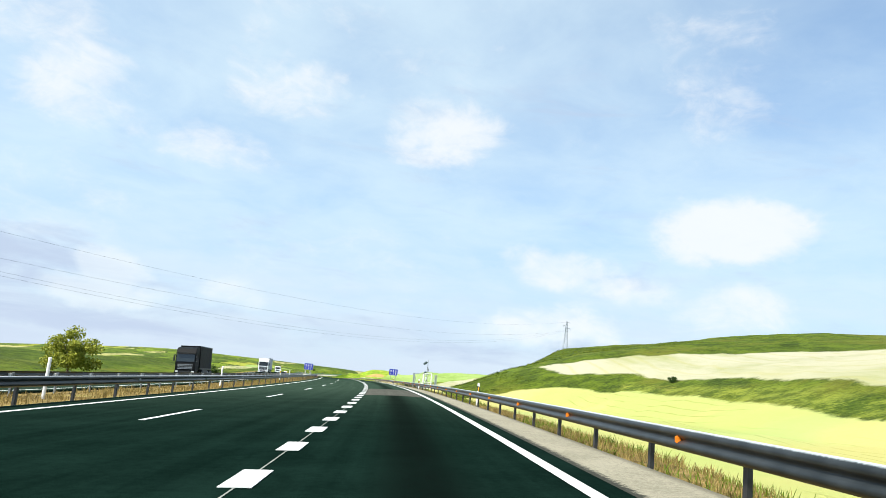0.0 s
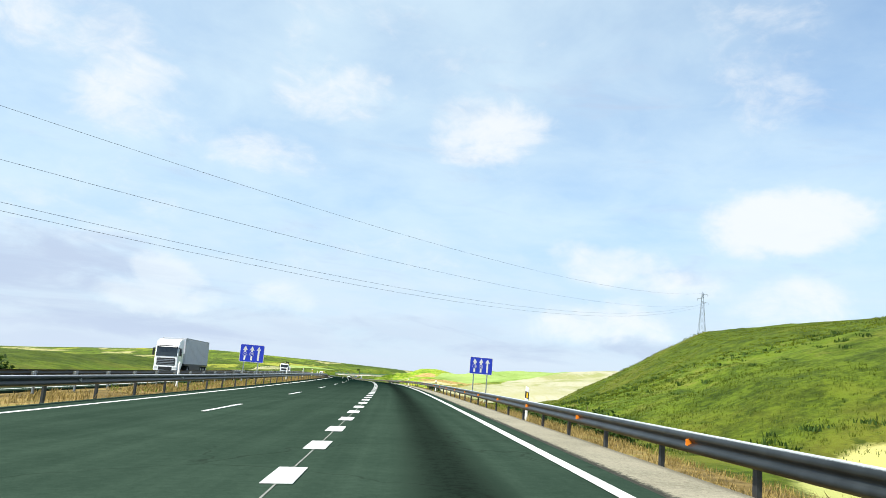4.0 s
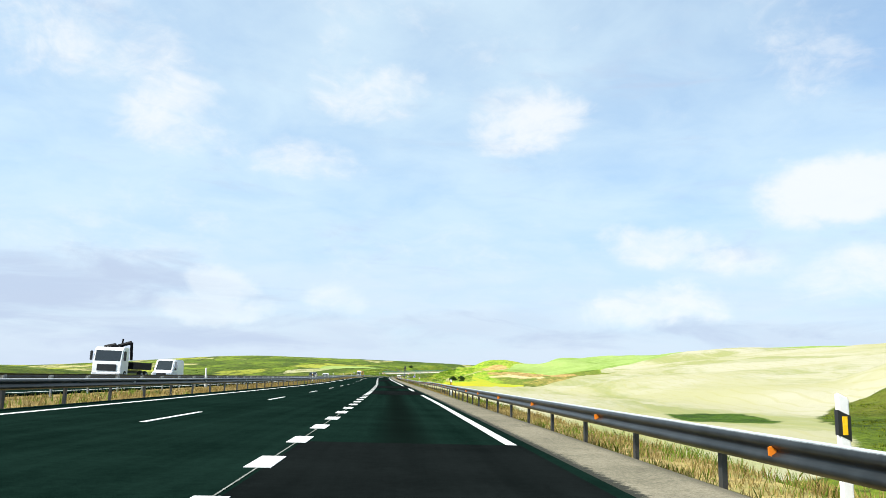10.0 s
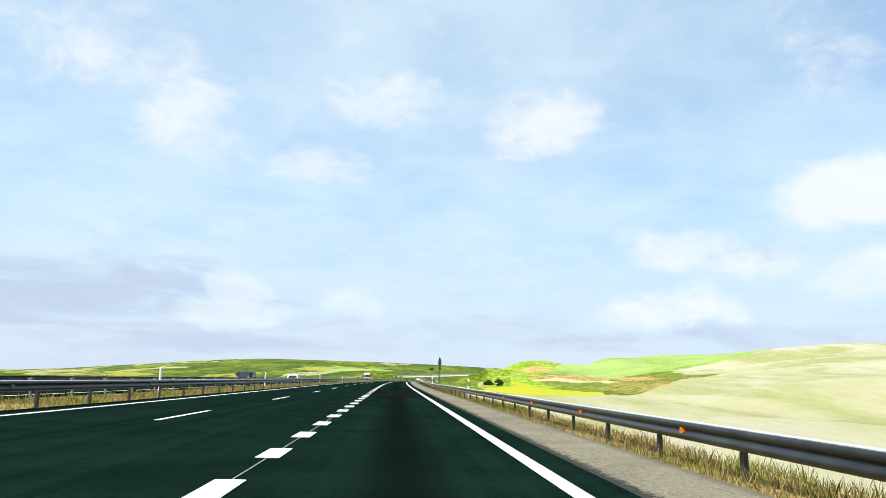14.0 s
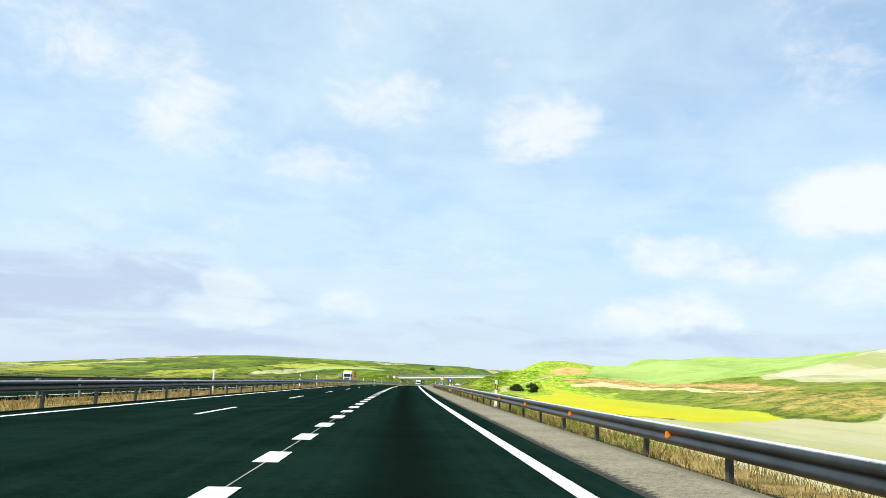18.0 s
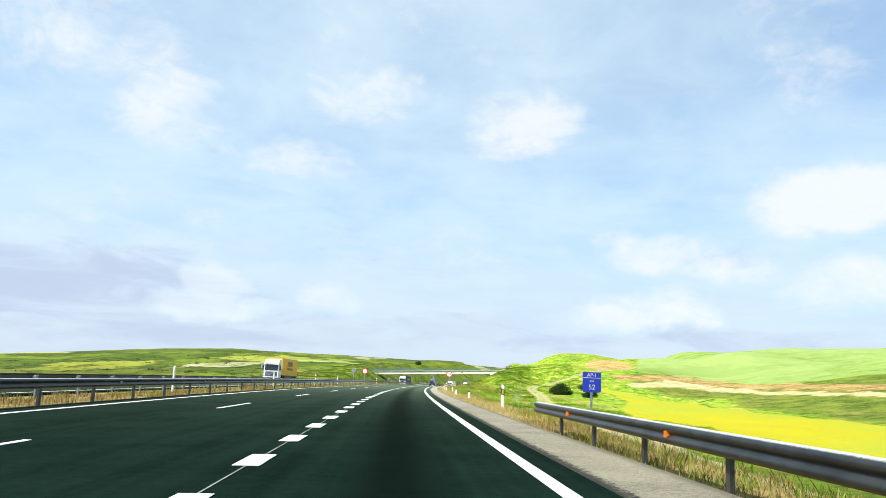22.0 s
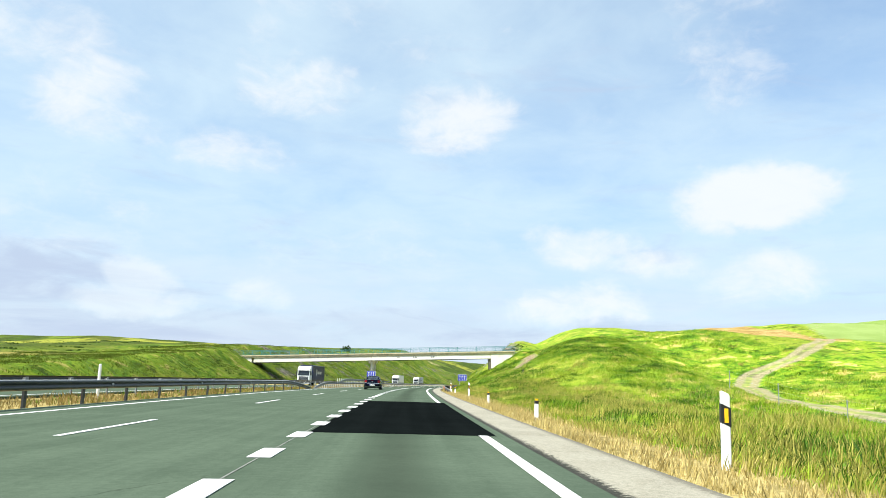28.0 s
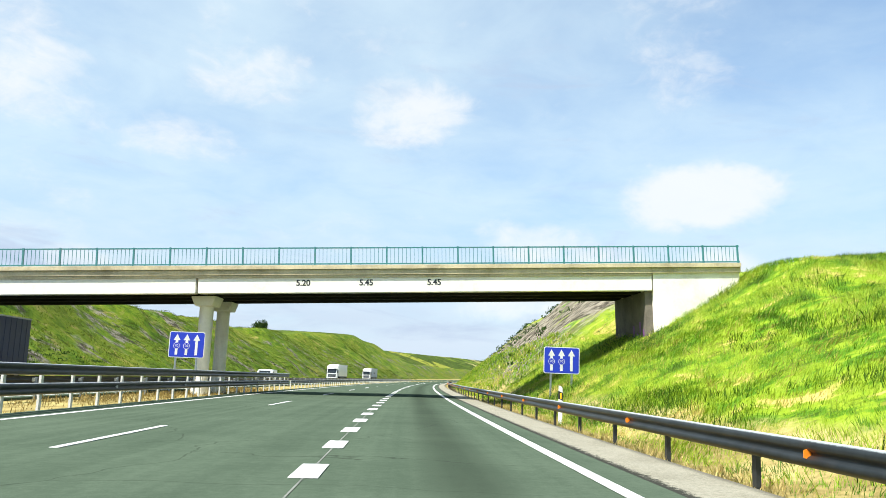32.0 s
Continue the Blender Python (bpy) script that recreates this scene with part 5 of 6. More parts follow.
        for k in range(5):
            rod(ins, (x, 0, z - 0.1 - k * 0.13), (x, 0, z - 0.18 - k * 0.13), 0.09, 8, 0.05)
        part("insulator", ins, "sign_back", g)
    return g


p1 = on_land(366, 113)
p2 = on_land(85.0, -87.5)
yaw = math.degrees(math.atan2(p2.y - p1.y, p2.x - p1.x)) + 90
pylon(pose(p1.x, p1.y, p1.z - 0.1, 0, 0, yaw))
pylon(pose(p2.x, p2.y, p2.z - 0.1, 0, 0, yaw), 20.3)
for k, (x, dz, dz2, sag) in enumerate(((1.8, 11.3, 14.6, 11.3), (2.2, 11.3, 15.9, 8.4), (1.0, 11.8, 15.3, 11.2), (0, 15.1, 20.3, 8.35))):
    cu = bpy.data.curves.new("power_line", "CURVE")
    cu.dimensions, cu.bevel_depth, cu.bevel_resolution = "3D", 0.013, 1
    sp = cu.splines.new("POLY")
    n = 40
    sp.points.add(n)
    ox = Matrix.Rotation(radians(yaw), 3, "Z") @ Vector((x, 0, 0))
    for i in range(n + 1):
        f = i / n
        q = p1.lerp(p2, f) + ox
        q.z = (p1.z + dz) * (1 - f) + (p2.z + dz2) * f - sag * 4 * f * (1 - f)
        sp.points[i].co = (*q, 1)
    cu.materials.append(M["black"])
    tagged(new("power_line", cu), "thin dark overhead power cable between two pylons", "cable", "power lines")


# ---- field fence ----
fence_post = mesh_of(rod(B(), (0, 0, -0.3), (0, 0, 1.5), 0.03, 7), "fence_post")
fence_post.materials.append(M["steel"])
ff = thing("field_fence", "wire field fence on thin grey posts", "fence")
last = None
wires = B()
for k in range(24):
    s = 690 + k * 8.5
    d = float(np.interp(s, [690, 757, 800, 850, 889], [12.5, 14.6, 19.0, 24.4, 25.2]))
    p = on_land(s, d)
    ob = part("fence_post", fence_post, None, ff)
    ob.location = p
    if last is not None:
        for z in (0.6, 1.0, 1.42):
            rod(wires, last + Vector((0, 0, z)), p + Vector((0, 0, z)), 0.003, 3)
    last = p
tagged(part("fence_wire", wires, "steel", ff), kind="stuff")
for s, d in ((907, 11.8), (999, 22.3)):
    fb = thing("fence_brace", "dark steel strainer post with two slanting stays", "fence post", "fence braces", land_at(s, d))
    part("post", rod(B(), (0, 0, -0.3), (0, 0, 0.75), 0.03, 8), "dark_steel", fb)
    for x in (-0.24, 0.2):
        part("stay", rod(B(), (x, 0.1, -0.2), (0, 0, 0.70), 0.018, 7), "dark_steel", fb)


# ---- plants ----
def leaf_material(name, a, b):
    m, N = material(name)
    p = place(N)
    v = N("ShaderNodeNewGeometry").outputs["Random Per Island"]
    n = N.noise(p, 1.3, 3)
    c = N.mix(N.math("ADD", N.math("MULTIPLY", v, 0.6), N.math("MULTIPLY", N.math("SUBTRACT", n, 0.3), 0.7), clamp=True), a, b)
    bs = N("ShaderNodeBsdfPrincipled", {"Base Color": c, "Roughness": 0.7, "Specular IOR Level": 0.2})
    tr = N("ShaderNodeBsdfTranslucent", {"Color": c})
    N("ShaderNodeOutputMaterial", {0: N("ShaderNodeMixShader", {0: 0.3, 1: bs, 2: tr})})
    return m


M["leaf_dark"] = leaf_material("dark_leaves", (0.012, 0.030, 0.006), (0.055, 0.110, 0.017))
M["leaf_light"] = leaf_material("olive_leaves", (0.12, 0.16, 0.02), (0.42, 0.42, 0.06))
M["bark"] = simple("bark", (0.11, 0.085, 0.06), 0.9, 0, 0.35, 8.0, 0.02)
M["grass_dry"] = leaf_material("dry_grass", (0.12, 0.083, 0.024), (0.50, 0.385, 0.135))
M["grass_pale"] = leaf_material("feather_grass", (0.16, 0.18, 0.02), (0.66, 0.59, 0.15))
M["grass_green"] = leaf_material("green_grass", (0.05, 0.11, 0.008), (0.24, 0.34, 0.03))
M["grass_hill"] = leaf_material("hill_grass", (0.032, 0.056, 0.005), (0.125, 0.165, 0.014))
M["grass_tuft"] = leaf_material("tussock_grass", (0.014, 0.028, 0.003), (0.20, 0.25, 0.016))
M["grass_straw"] = leaf_material("bleached_straw", (0.26, 0.20, 0.065), (0.80, 0.66, 0.28))
M["grass_clump"] = leaf_material("deep_green_grass", (0.012, 0.040, 0.003), (0.080, 0.180, 0.011))
M["grass_cut"] = leaf_material("shaded_cutting_grass", (0.030, 0.050, 0.004), (0.13, 0.18, 0.012))
M["grass_mix"] = leaf_material("seeding_grass", (0.13, 0.15, 0.016), (0.60, 0.53, 0.14))


def sward_material(name):
    m, N = material(name)
    p = place(N)
    v = N("ShaderNodeNewGeometry").outputs["Random Per Island"]
    c = sward(N, p, N.math("ADD", N.math("MULTIPLY", v, 0.75), 0.25))
    bs = N("ShaderNodeBsdfPrincipled", {"Base Color": c, "Roughness": 0.6, "Specular IOR Level": 0.25})
    tr = N("ShaderNodeBsdfTranslucent", {"Color": c})
    N("ShaderNodeOutputMaterial", {0: N("ShaderNodeMixShader", {0: 0.3, 1: bs, 2: tr})})
    return m


M["sward"] = sward_material("long_spring_grass")


def plant(name, label, category, at, r, h, mat, seed, leaves=2600, trunk=0.5, group="", low=0.22, clumps=26):
    rng = np.random.default_rng(seed)
    g = thing(name, label, category, group, Matrix.Translation(at))
    tb = B()
    rod(tb, (0, 0, -0.3), (0.05 * h * 0.2, 0, h * 0.45), 0.05 * h * trunk, 8, 0.03 * h * trunk)
    for k in range(7):
        a, e = k * 2.4 + rng.random(), 0.5 + 0.7 * rng.random()
        st = Vector((0, 0, h * (0.15 + 0.05 * k)))
        en = st + Vector((math.cos(a) * math.cos(e), math.sin(a) * math.cos(e), math.sin(e))) * r * (0.6 + 0.35 * rng.random())
        rod(tb, st, en, 0.02 * h * trunk, 6, 0.006 * h)
    part("trunk", tb, "bark", g)
    # clumps of leaves about the limbs
    cl = []
    for k in range(clumps):
        a, u = rng.random() * 6.283, rng.random()
        rr = r * math.sqrt(u) * (0.95 if k % 3 else 0.6)
        zz = h * (low + (0.88 - low) * rng.random() * (1 - 0.45 * (rr / r) ** 2))
        cl.append((rr * math.cos(a), rr * math.sin(a), zz, r * (0.20 + 0.20 * rng.random())))
    cl = np.array(cl)
    w = cl[rng.integers(0, len(cl), leaves)]
    dirs = rng.normal(size=(leaves, 3))
    dirs /= np.linalg.norm(dirs, axis=1)[:, None]
    c = w[:, :3] + dirs * (w[:, 3] * rng.random(leaves) ** 0.4)[:, None] * np.array([1, 1, 0.8])
    c[:, 2] = np.maximum(c[:, 2], 0.05)
    u = rng.normal(size=(leaves, 3))
    u /= np.linalg.norm(u, axis=1)[:, None]
    v = np.cross(u, rng.normal(size=(leaves, 3)))
    v /= np.linalg.norm(v, axis=1)[:, None]
    sz = (r * 0.055 * (0.6 + 0.8 * rng.random(leaves)))[:, None]
    q = np.stack([c - u * sz, c - v * sz * 0.55, c + u * sz, c + v * sz * 0.55], 1).reshape(-1, 3)
    me = bpy.data.meshes.new("crown")
    me.from_pydata(q.tolist(), [], [(4 * i, 4 * i + 1, 4 * i + 2, 4 * i + 3) for i in range(leaves)])
    part("crown", me, mat, g)
    return g


plant("tree", "bushy olive-green roadside tree in spring leaf", "tree", on_land(112, -40), 3.6, 7.2, "leaf_light", 1, 5200)
plant("bush", "dark green rounded bush beyond the far carriageway", "bush", on_land(190, -35), 3.0, 3.8, "leaf_dark", 2)
plant("bush", "dark green rounded bush beyond the far carriageway", "bush", on_land(196, -38), 2.6, 3.2, "leaf_dark", 3)
for k, (s, d, r, h) in enumerate(((845, 33.3, 2.7, 2.9), (837, 39.4, 2.4, 4.3))):
    plant("bush", "dark green bush beside the dirt track", "bush", on_land(s, d), r, h, "leaf_dark", 10 + k, 7000, 0.4, "track bushes", 0.08, 46)
for k, (s, d, r, h) in enumerate(((158, 8.5, 1.8, 1.9), (163, 10.5, 2.0, 2.0), (170, 9.5, 1.6, 1.7), (176, 8.6, 1.3, 1.4), (284, 8.6, 1.6, 1.6), (289, 9.8, 1.4, 1.4))):
    plant("bush", "low dark scrub bush behind the guard rail", "bush", on_land(s, d), r, h, "leaf_dark", 20 + k, 2600, 0.4, "verge bushes", 0.10, 34)
plant("bush", "single dark bush on the grassy brow", "bush", on_land(1180, -56), 3.0, 3.0, "leaf_dark", 40)
plant("bush", "small dark bush on the green slope", "bush", on_land(130, 50), 1.0, 1.1, "leaf_dark", 41)


def blossom(g, r, h, seed, n=70):
    """Flat white flower heads over the crown of a bush."""
    rng = np.random.default_rng(seed)
    bm = B()
    for k in range(n):
        a, u = rng.random() * 6.283, math.sqrt(rng.random())
        z = h * (0.45 + 0.5 * math.sqrt(max(0.0, 1 - u * u))) + 0.05 * rng.normal()
        m = pose(r * u * math.cos(a), r * u * math.sin(a), z, 30 * rng.normal(), 30 * rng.normal())
        bmesh.ops.create_cone(bm, cap_ends=True, segments=6, radius1=0.045 + 0.03 * rng.random(), radius2=0.02, depth=0.02, matrix=m)
    part("blossom", bm, "petal", g, "flat white flower heads")


M["petal"] = simple("white_petals", (0.80, 0.80, 0.72), 0.8, 0, 0.1, 9.0)
for s, d, r, h, k in ((250.5, 8.7, 1.5, 2.1, 51), (253.5, 9.6, 1.7, 2.5, 52)):
    blossom(plant("bush", "dark leafy bush with flat white flower heads", "bush", on_land(s, d), r, h, "leaf_dark", k, 4200, 0.4, "blossoming bushes", 0.12, 34), r, h, k)


def meadow(name, label, mat, seed, s0, s1, d0, d1, dens, blades, h0, h1, keep=None, spread_r=0.12, wide=0.014, fade=0.0, comb=0.0, lay=0.0):
    """Tufts of grass blades on the ground between two stations and offsets."""
    rng = np.random.default_rng(seed)
    n = int((s1 - s0) * (d1 - d0) * dens)
    s = s0 + (s1 - s0) * rng.random(n)
    d = d0 + (d1 - d0) * rng.random(n)
    patch = lattice(s / 3.3, d / 1.7, seed) * 0.6 + lattice(s / 0.9, d / 0.8, seed + 1) * 0.4
    ok = patch > -0.35 - 0.3 * fade + 0.5 * (rng.random(n) - 0.5)
    if keep is not None:
        ok &= keep(s, d)
    s, d, patch = s[ok], d[ok], patch[ok]
    n = len(s)
    tall = (h0 + (h1 - h0) * np.clip(0.5 + 0.6 * patch + 0.25 * rng.normal(size=n), 0, 1.3))
    x, y, hd = (np.interp(s, _s, a) for a in (_x, _y, _h))
    base = np.stack([x + d * np.cos(np.radians(hd)), y + d * np.sin(np.radians(hd)), land(s, d) - 0.03], 1)
    base = np.repeat(base, blades, 0)
    tall = np.repeat(tall, blades) * (0.55 + 0.6 * rng.random(n * blades))
    k = n * blades
    wind = np.repeat(2.2 * lattice(s / 4.0, d / 2.6, seed + 5), blades)
    a = rng.random(k) * 2 * math.pi if not comb else wind + comb * rng.normal(size=k)
    off = rng.normal(size=(k, 2)) * spread_r
    base[:, :2] += off
    lean = 0.15 + lay + 0.45 * rng.random(k)
    tip = base + np.stack([np.cos(a) * tall * lean, np.sin(a) * tall * lean, tall * np.sqrt(1 - 0.6 * lean ** 2)], 1)
    b = a + 1.57 + 0.8 * rng.normal(size=k)
    w = wide * (0.6 + 0.8 * rng.random(k))
    side = np.stack([np.cos(b) * w, np.sin(b) * w, np.zeros(k)], 1)
    mid = base * 0.45 + tip * 0.55 + np.array([0, 0, 1.0]) * (tall * 0.10)[:, None]
    v = np.stack([base - side, base + side, mid + side * 0.8, tip, mid - side * 0.8], 1).reshape(-1, 3)
    me = bpy.data.meshes.new(name)
    me.vertices.add(len(v))
    me.vertices.foreach_set("co", v.astype(np.float32).ravel())
    me.loops.add(len(v))
    me.loops.foreach_set("vertex_index", np.arange(len(v), dtype=np.int32))
    me.polygons.add(k)
    me.polygons.foreach_set("loop_start", np.arange(0, 5 * k, 5, dtype=np.int32))
    me.update(calc_edges=True)
    ob = part(name, me, mat)
    return tagged(ob, label, "grass", kind="stuff")


def open_turf(s, d):
    """True where neither a bare scar nor a wheel rut lies."""
    ok = (inside(s, d, BARE[1]) < -0.2) & (inside(s, d, BARE[0]) < -0.2)
    for (a0, b0), (a1, b1) in zip(TRACK, TRACK[1:]):
        t = ((s - a0) * (a1 - a0) + (d - b0) * (b1 - b0)) / ((a1 - a0) ** 2 + (b1 - b0) ** 2)
        off = np.abs(((d - b0) * (a1 - a0) - (s - a0) * (b1 - b0)) / math.hypot(a1 - a0, b1 - b0))
        ok &= ~((t > 0) & (t < 1) & (off < 1.7))
    return ok


meadow("dry_grass", "straw-coloured dry grass along the guard rail", "grass_dry", 1, -5, 672, 4.05, 6.4, 16, 8, 0.06, 0.27, None, 0.12, 0.006, 1.0)
meadow("green_grass", "green weeds among the dry verge grass", "grass_green", 2, -5, 672, 4.1, 7.0, 8.0, 7, 0.08, 0.32, lambda s, d: lattice(s / 11, d / 6, 7) > 0.12 - 0.3 * hat(s, 330, 420), 0.10, 0.006)
meadow("verge_grass", "tall yellowing grass beside the shoulder", "grass_mix", 3, 672, 921, 4.9, 13, 15, 8, 0.11, 0.34, lambda s, d: lattice(s / 5, d / 2.2, 14) > -0.1, 0.13, 0.0065)
meadow("dry_grass", "dry straw fringe at the shoulder's edge", "grass_straw", 4, 672, 1000, 3.7, 5.4, 22, 8, 0.06, 0.24, None, 0.10, 0.009, 1.0)
meadow("bank_grass", "green and straw grass on the open bank", "sward", 5, 690, 921, 5.2, 28, 19, 7, 0.11, 0.32, open_turf, 0.18, 0.0068, 1.0, 0.8, 0.1)
meadow("weedy_grass", "straw-coloured weeds between the track and the yellow field", "grass_straw", 43, 690, 885, 15, 33, 3.5, 6, 0.12, 0.38, lambda s, d: (lattice(s / 9, d / 4, 23) > -0.15) & open_turf(s, d) & (inside(s, d, YELLOW[0]) < -0.5), 0.16, 0.009, 1.0)
meadow("grass_clumps", "deep green clumps of fresh grass on the bank", "grass_clump", 44, 800, 1002, 5.6, 26, 7, 9, 0.14, 0.40, lambda s, d: (lattice(s / 4.2, d / 2.4, 31) > 0.20) & open_turf(s, d), 0.20, 0.008, 1.0)
meadow("feather_grass", "tall pale feathery grass along the foot of the bank", "grass_pale", 17, 800, 912, 5.2, 17, 11, 8, 0.18, 0.46, lambda s, d: (lattice(s / 5, d / 2.2, 21) > 0.0 + 0.5 * hat(s, 880, 908)) & open_turf(s, d), 0.16, 0.0075, 1.0, 1.2, -0.05)
meadow("knoll_grass", "short patchy grass on the green knoll", "sward", 6, 850, 960, 18, 46, 7, 6, 0.12, 0.36, open_turf, 0.22, 0.018, 1.0, 0.9, 0.1)
meadow("slope_grass", "long wind-combed grass on the cutting slope", "sward", 7, 912, 1004, 4.9, 30, 32, 8, 0.09, 0.30, open_turf, 0.15, 0.0060, 1.5, 0.9, 0.12)
meadow("slope_grass", "yellowing seed heads on the cutting slope", "grass_mix", 8, 912, 1000, 4.6, 30, 1.6, 6, 0.2, 0.45, lambda s, d: ((lattice(s / 6, d / 4, 4) > 0.12) | (d < 5.6)) & open_turf(s, d), 0.15, 0.007, 1.0, 0.6, 0.2)
meadow("dry_grass", "dry pale grass in the median", "grass_dry", 9, 0, 1010, -14.3, -10.7, 5.5, 6, 0.10, 0.36, None, 0.12, 0.012)
meadow("green_grass", "green weeds in the median", "grass_green", 10, 0, 1010, -14.2, -10.9, 1.4, 6, 0.12, 0.36, lambda s, d: lattice(s / 15, d / 6, 3) > 0.15)
meadow("scrub", "dark green tussocks on the hillside", "leaf_dark", 11, 160, 345, 9, 60, 0.10, 16, 0.2, 0.5, lambda s, d: lattice(s / 25, d / 20, 5) > -0.3, 0.28, 0.05)
meadow("hill_grass", "bright and dark tussocks over the end of the hill", "grass_tuft", 41, 200, 440, 24, 112, 0.45, 9, 0.10, 0.32, lambda s, d: (inside(s, d, PALE[0]) < -1) & (inside(s, d, PALE[1]) < -1) & (inside(s, d, HOLLOW[0]) < -1), 0.30, 0.05)
meadow("hill_grass", "short green grass on the hillside", "grass_hill", 12, 160, 320, 7, 34, 4.5, 5, 0.10, 0.28, None, 0.2, 0.018)


meadow("scrub", "dark round shrubs dotted over the far pasture", "leaf_dark", 31, 560, 1120, -230, -52, 0.02, 26, 0.12, 0.3, lambda s, d: lattice(s / 60, d / 40, 8) > -0.1, 0.75, 0.16)
meadow("scrub", "dark scrub clinging to the rocky cutting", "leaf_dark", 13, 960, 1400, -38, -31.5, 0.5, 16, 0.10, 0.26, lambda s, d: lattice(s / 9, d / 5, 5) > -0.25, 0.4, 0.07)
meadow("bank_grass", "green grass on the far cutting slope", "grass_cut", 14, 880, 1330, -56, -31, 3.2, 6, 0.12, 0.34, None, 0.3, 0.020)
meadow("scrub", "dark scrub on the rock face past the bridge", "leaf_dark", 15, 1002, 1250, 8, 26, 0.22, 14, 0.2, 0.5, lambda s, d: lattice(s / 9, d / 5, 6) > 0.15, 0.35, 0.06)
meadow("bank_grass", "yellow-green grass by the rock face past the bridge", "sward", 16, 1004, 1120, 5, 12, 5, 7, 0.2, 0.45, None, 0.25, 0.022, 1.0)


# ---- vehicles ----
def paint(name, color, rough=0.28, metal=0.0):
    return simple(name, color, rough, metal, 0.05, 2.0, 0, 0.4, 0.3)


M["navy"] = simple("navy_car_paint", (0.0008, 0.0020, 0.010), 0.14, 0.0, 0.05, 2.0, 0, 0.14, 0.0)
M["truck_white"] = paint("white_lorry_paint", (0.78, 0.79, 0.80), 0.35)
M["truck_black"] = simple("black_lorry_paint", (0.005, 0.006, 0.007), 0.6, 0, 0.2, 2.0, 0, 0.12)
M["tarp_yellow"] = simple("yellow_tarpaulin", (0.85, 0.47, 0.01), 0.5, 0, 0.06, 1.5)
M["tarp_navy"] = simple("navy_tarpaulin", (0.012, 0.022, 0.08), 0.5, 0, 0.1, 1.5)
M["tarp_grey"] = simple("grey_tarpaulin", (0.50, 0.52, 0.56), 0.5, 0, 0.08, 1.5)
M["rubber"] = simple("tyre_rubber", (0.012, 0.012, 0.012), 0.85, 0, 0.2, 10.0)
M["alloy"] = simple("alloy_wheel", (0.55, 0.57, 0.60), 0.3, 0.8, 0.08)
M["chrome"] = simple("chrome_trim", (0.75, 0.77, 0.80), 0.12, 1.0, 0.02)
M["lamp_red"] = simple("red_tail_lamp", (0.17, 0.002, 0.003), 0.2, 0, 0.15, 30.0, 0, 0.3, 0.0)
M["lamp_clear"] = simple("clear_lamp", (0.75, 0.77, 0.80), 0.1, 0.3, 0.03)
M["seat"] = simple("grey_seat_cloth", (0.10, 0.10, 0.10), 0.9)


def glass_material():
    m, N = material("tinted_glass")
    gl = N("ShaderNodeBsdfGlossy", {"Color": (0.9, 0.95, 1, 1), "Roughness": 0.04})
    tr = N("ShaderNodeBsdfTransparent", {"Color": (0.62, 0.70, 0.74, 1)})
    fr = N("ShaderNodeFresnel", {"IOR": 1.7})
    N("ShaderNodeOutputMaterial", {0: N("ShaderNodeMixShader", {0: N.math("ADD", N.math("MULTIPLY", fr.outputs[0], 0.9), 0.06), 1: tr, 2: gl})})
    return m


M["glass"] = glass_material()


def loft(rings, close=True, caps=True):
    bm = B()
    vs = [[bm.verts.new(c) for c in r] for r in rings]
    for a, b in zip(vs, vs[1:]):
        for i in range(len(a) - (0 if close else 1)):
            j = (i + 1) % len(a)
            bm.faces.new((a[i], a[j], b[j], b[i]))
    if caps:
        bm.faces.new(vs[0][::-1]), bm.faces.new(vs[-1])
    bmesh.ops.recalc_face_normals(bm, faces=bm.faces)
    return bm


def wheel(parent, x, y, r, w, rim="alloy", out=1):
    """A tyre with its rim; out: which side the rim shows."""
    bm = B()
    prof = [(r * 0.62, -w / 2), (r * 0.93, -w / 2), (r, -w * 0.32), (r, w * 0.32), (r * 0.93, w / 2), (r * 0.62, w / 2)]
    seg = 28
    vs = [[bm.verts.new((o, q * math.cos(2 * math.pi * k / seg), q * math.sin(2 * math.pi * k / seg))) for q, o in prof] for k in range(seg)]
    for k in range(seg):
        a, b = vs[k], vs[(k + 1) % seg]
        for i in range(len(prof)):
            j = (i + 1) % len(prof)
            bm.faces.new((a[i], b[i], b[j], a[j]))
    bmesh.ops.recalc_face_normals(bm, faces=bm.faces)
    g = part("tyre", bm, "rubber", parent)
    g.location = (x, y, r)
    bm = B()
    xo = out * w * 0.46
    for k in range(10):
        a = 2 * math.pi * k / 10
        box(bm, xo - 0.015, xo + 0.015, -0.028 * r / 0.32, 0.028 * r / 0.32, r * 0.12, r * 0.60, 0, Matrix.Rotation(a, 4, "X"))
    rod(bm, (xo - 0.03, 0, 0), (xo + 0.03, 0, 0), r * 0.16, 14)
    n = 28
    ring = [[bm.verts.new((xo + q[0], q[1] * math.cos(2 * math.pi * k / n), q[1] * math.sin(2 * math.pi * k / n))) for q in ((-0.02, r * 0.55), (0.02, r * 0.55), (0.02, r * 0.66), (-0.02, r * 0.66))] for k in range(n)]
    for k in range(n):
        a, b = ring[k], ring[(k + 1) % n]
        for i in range(4):
            bm.faces.new((a[i], b[i], b[(i + 1) % 4], a[(i + 1) % 4]))
    bmesh.ops.recalc_face_normals(bm, faces=bm.faces)
    part("rim", bm, rim, g)
    part("hub_disc", rod(B(), (xo - out * 0.06, 0, 0), (xo - out * 0.05, 0, 0), r * 0.6, 20), "black", g)
    return g


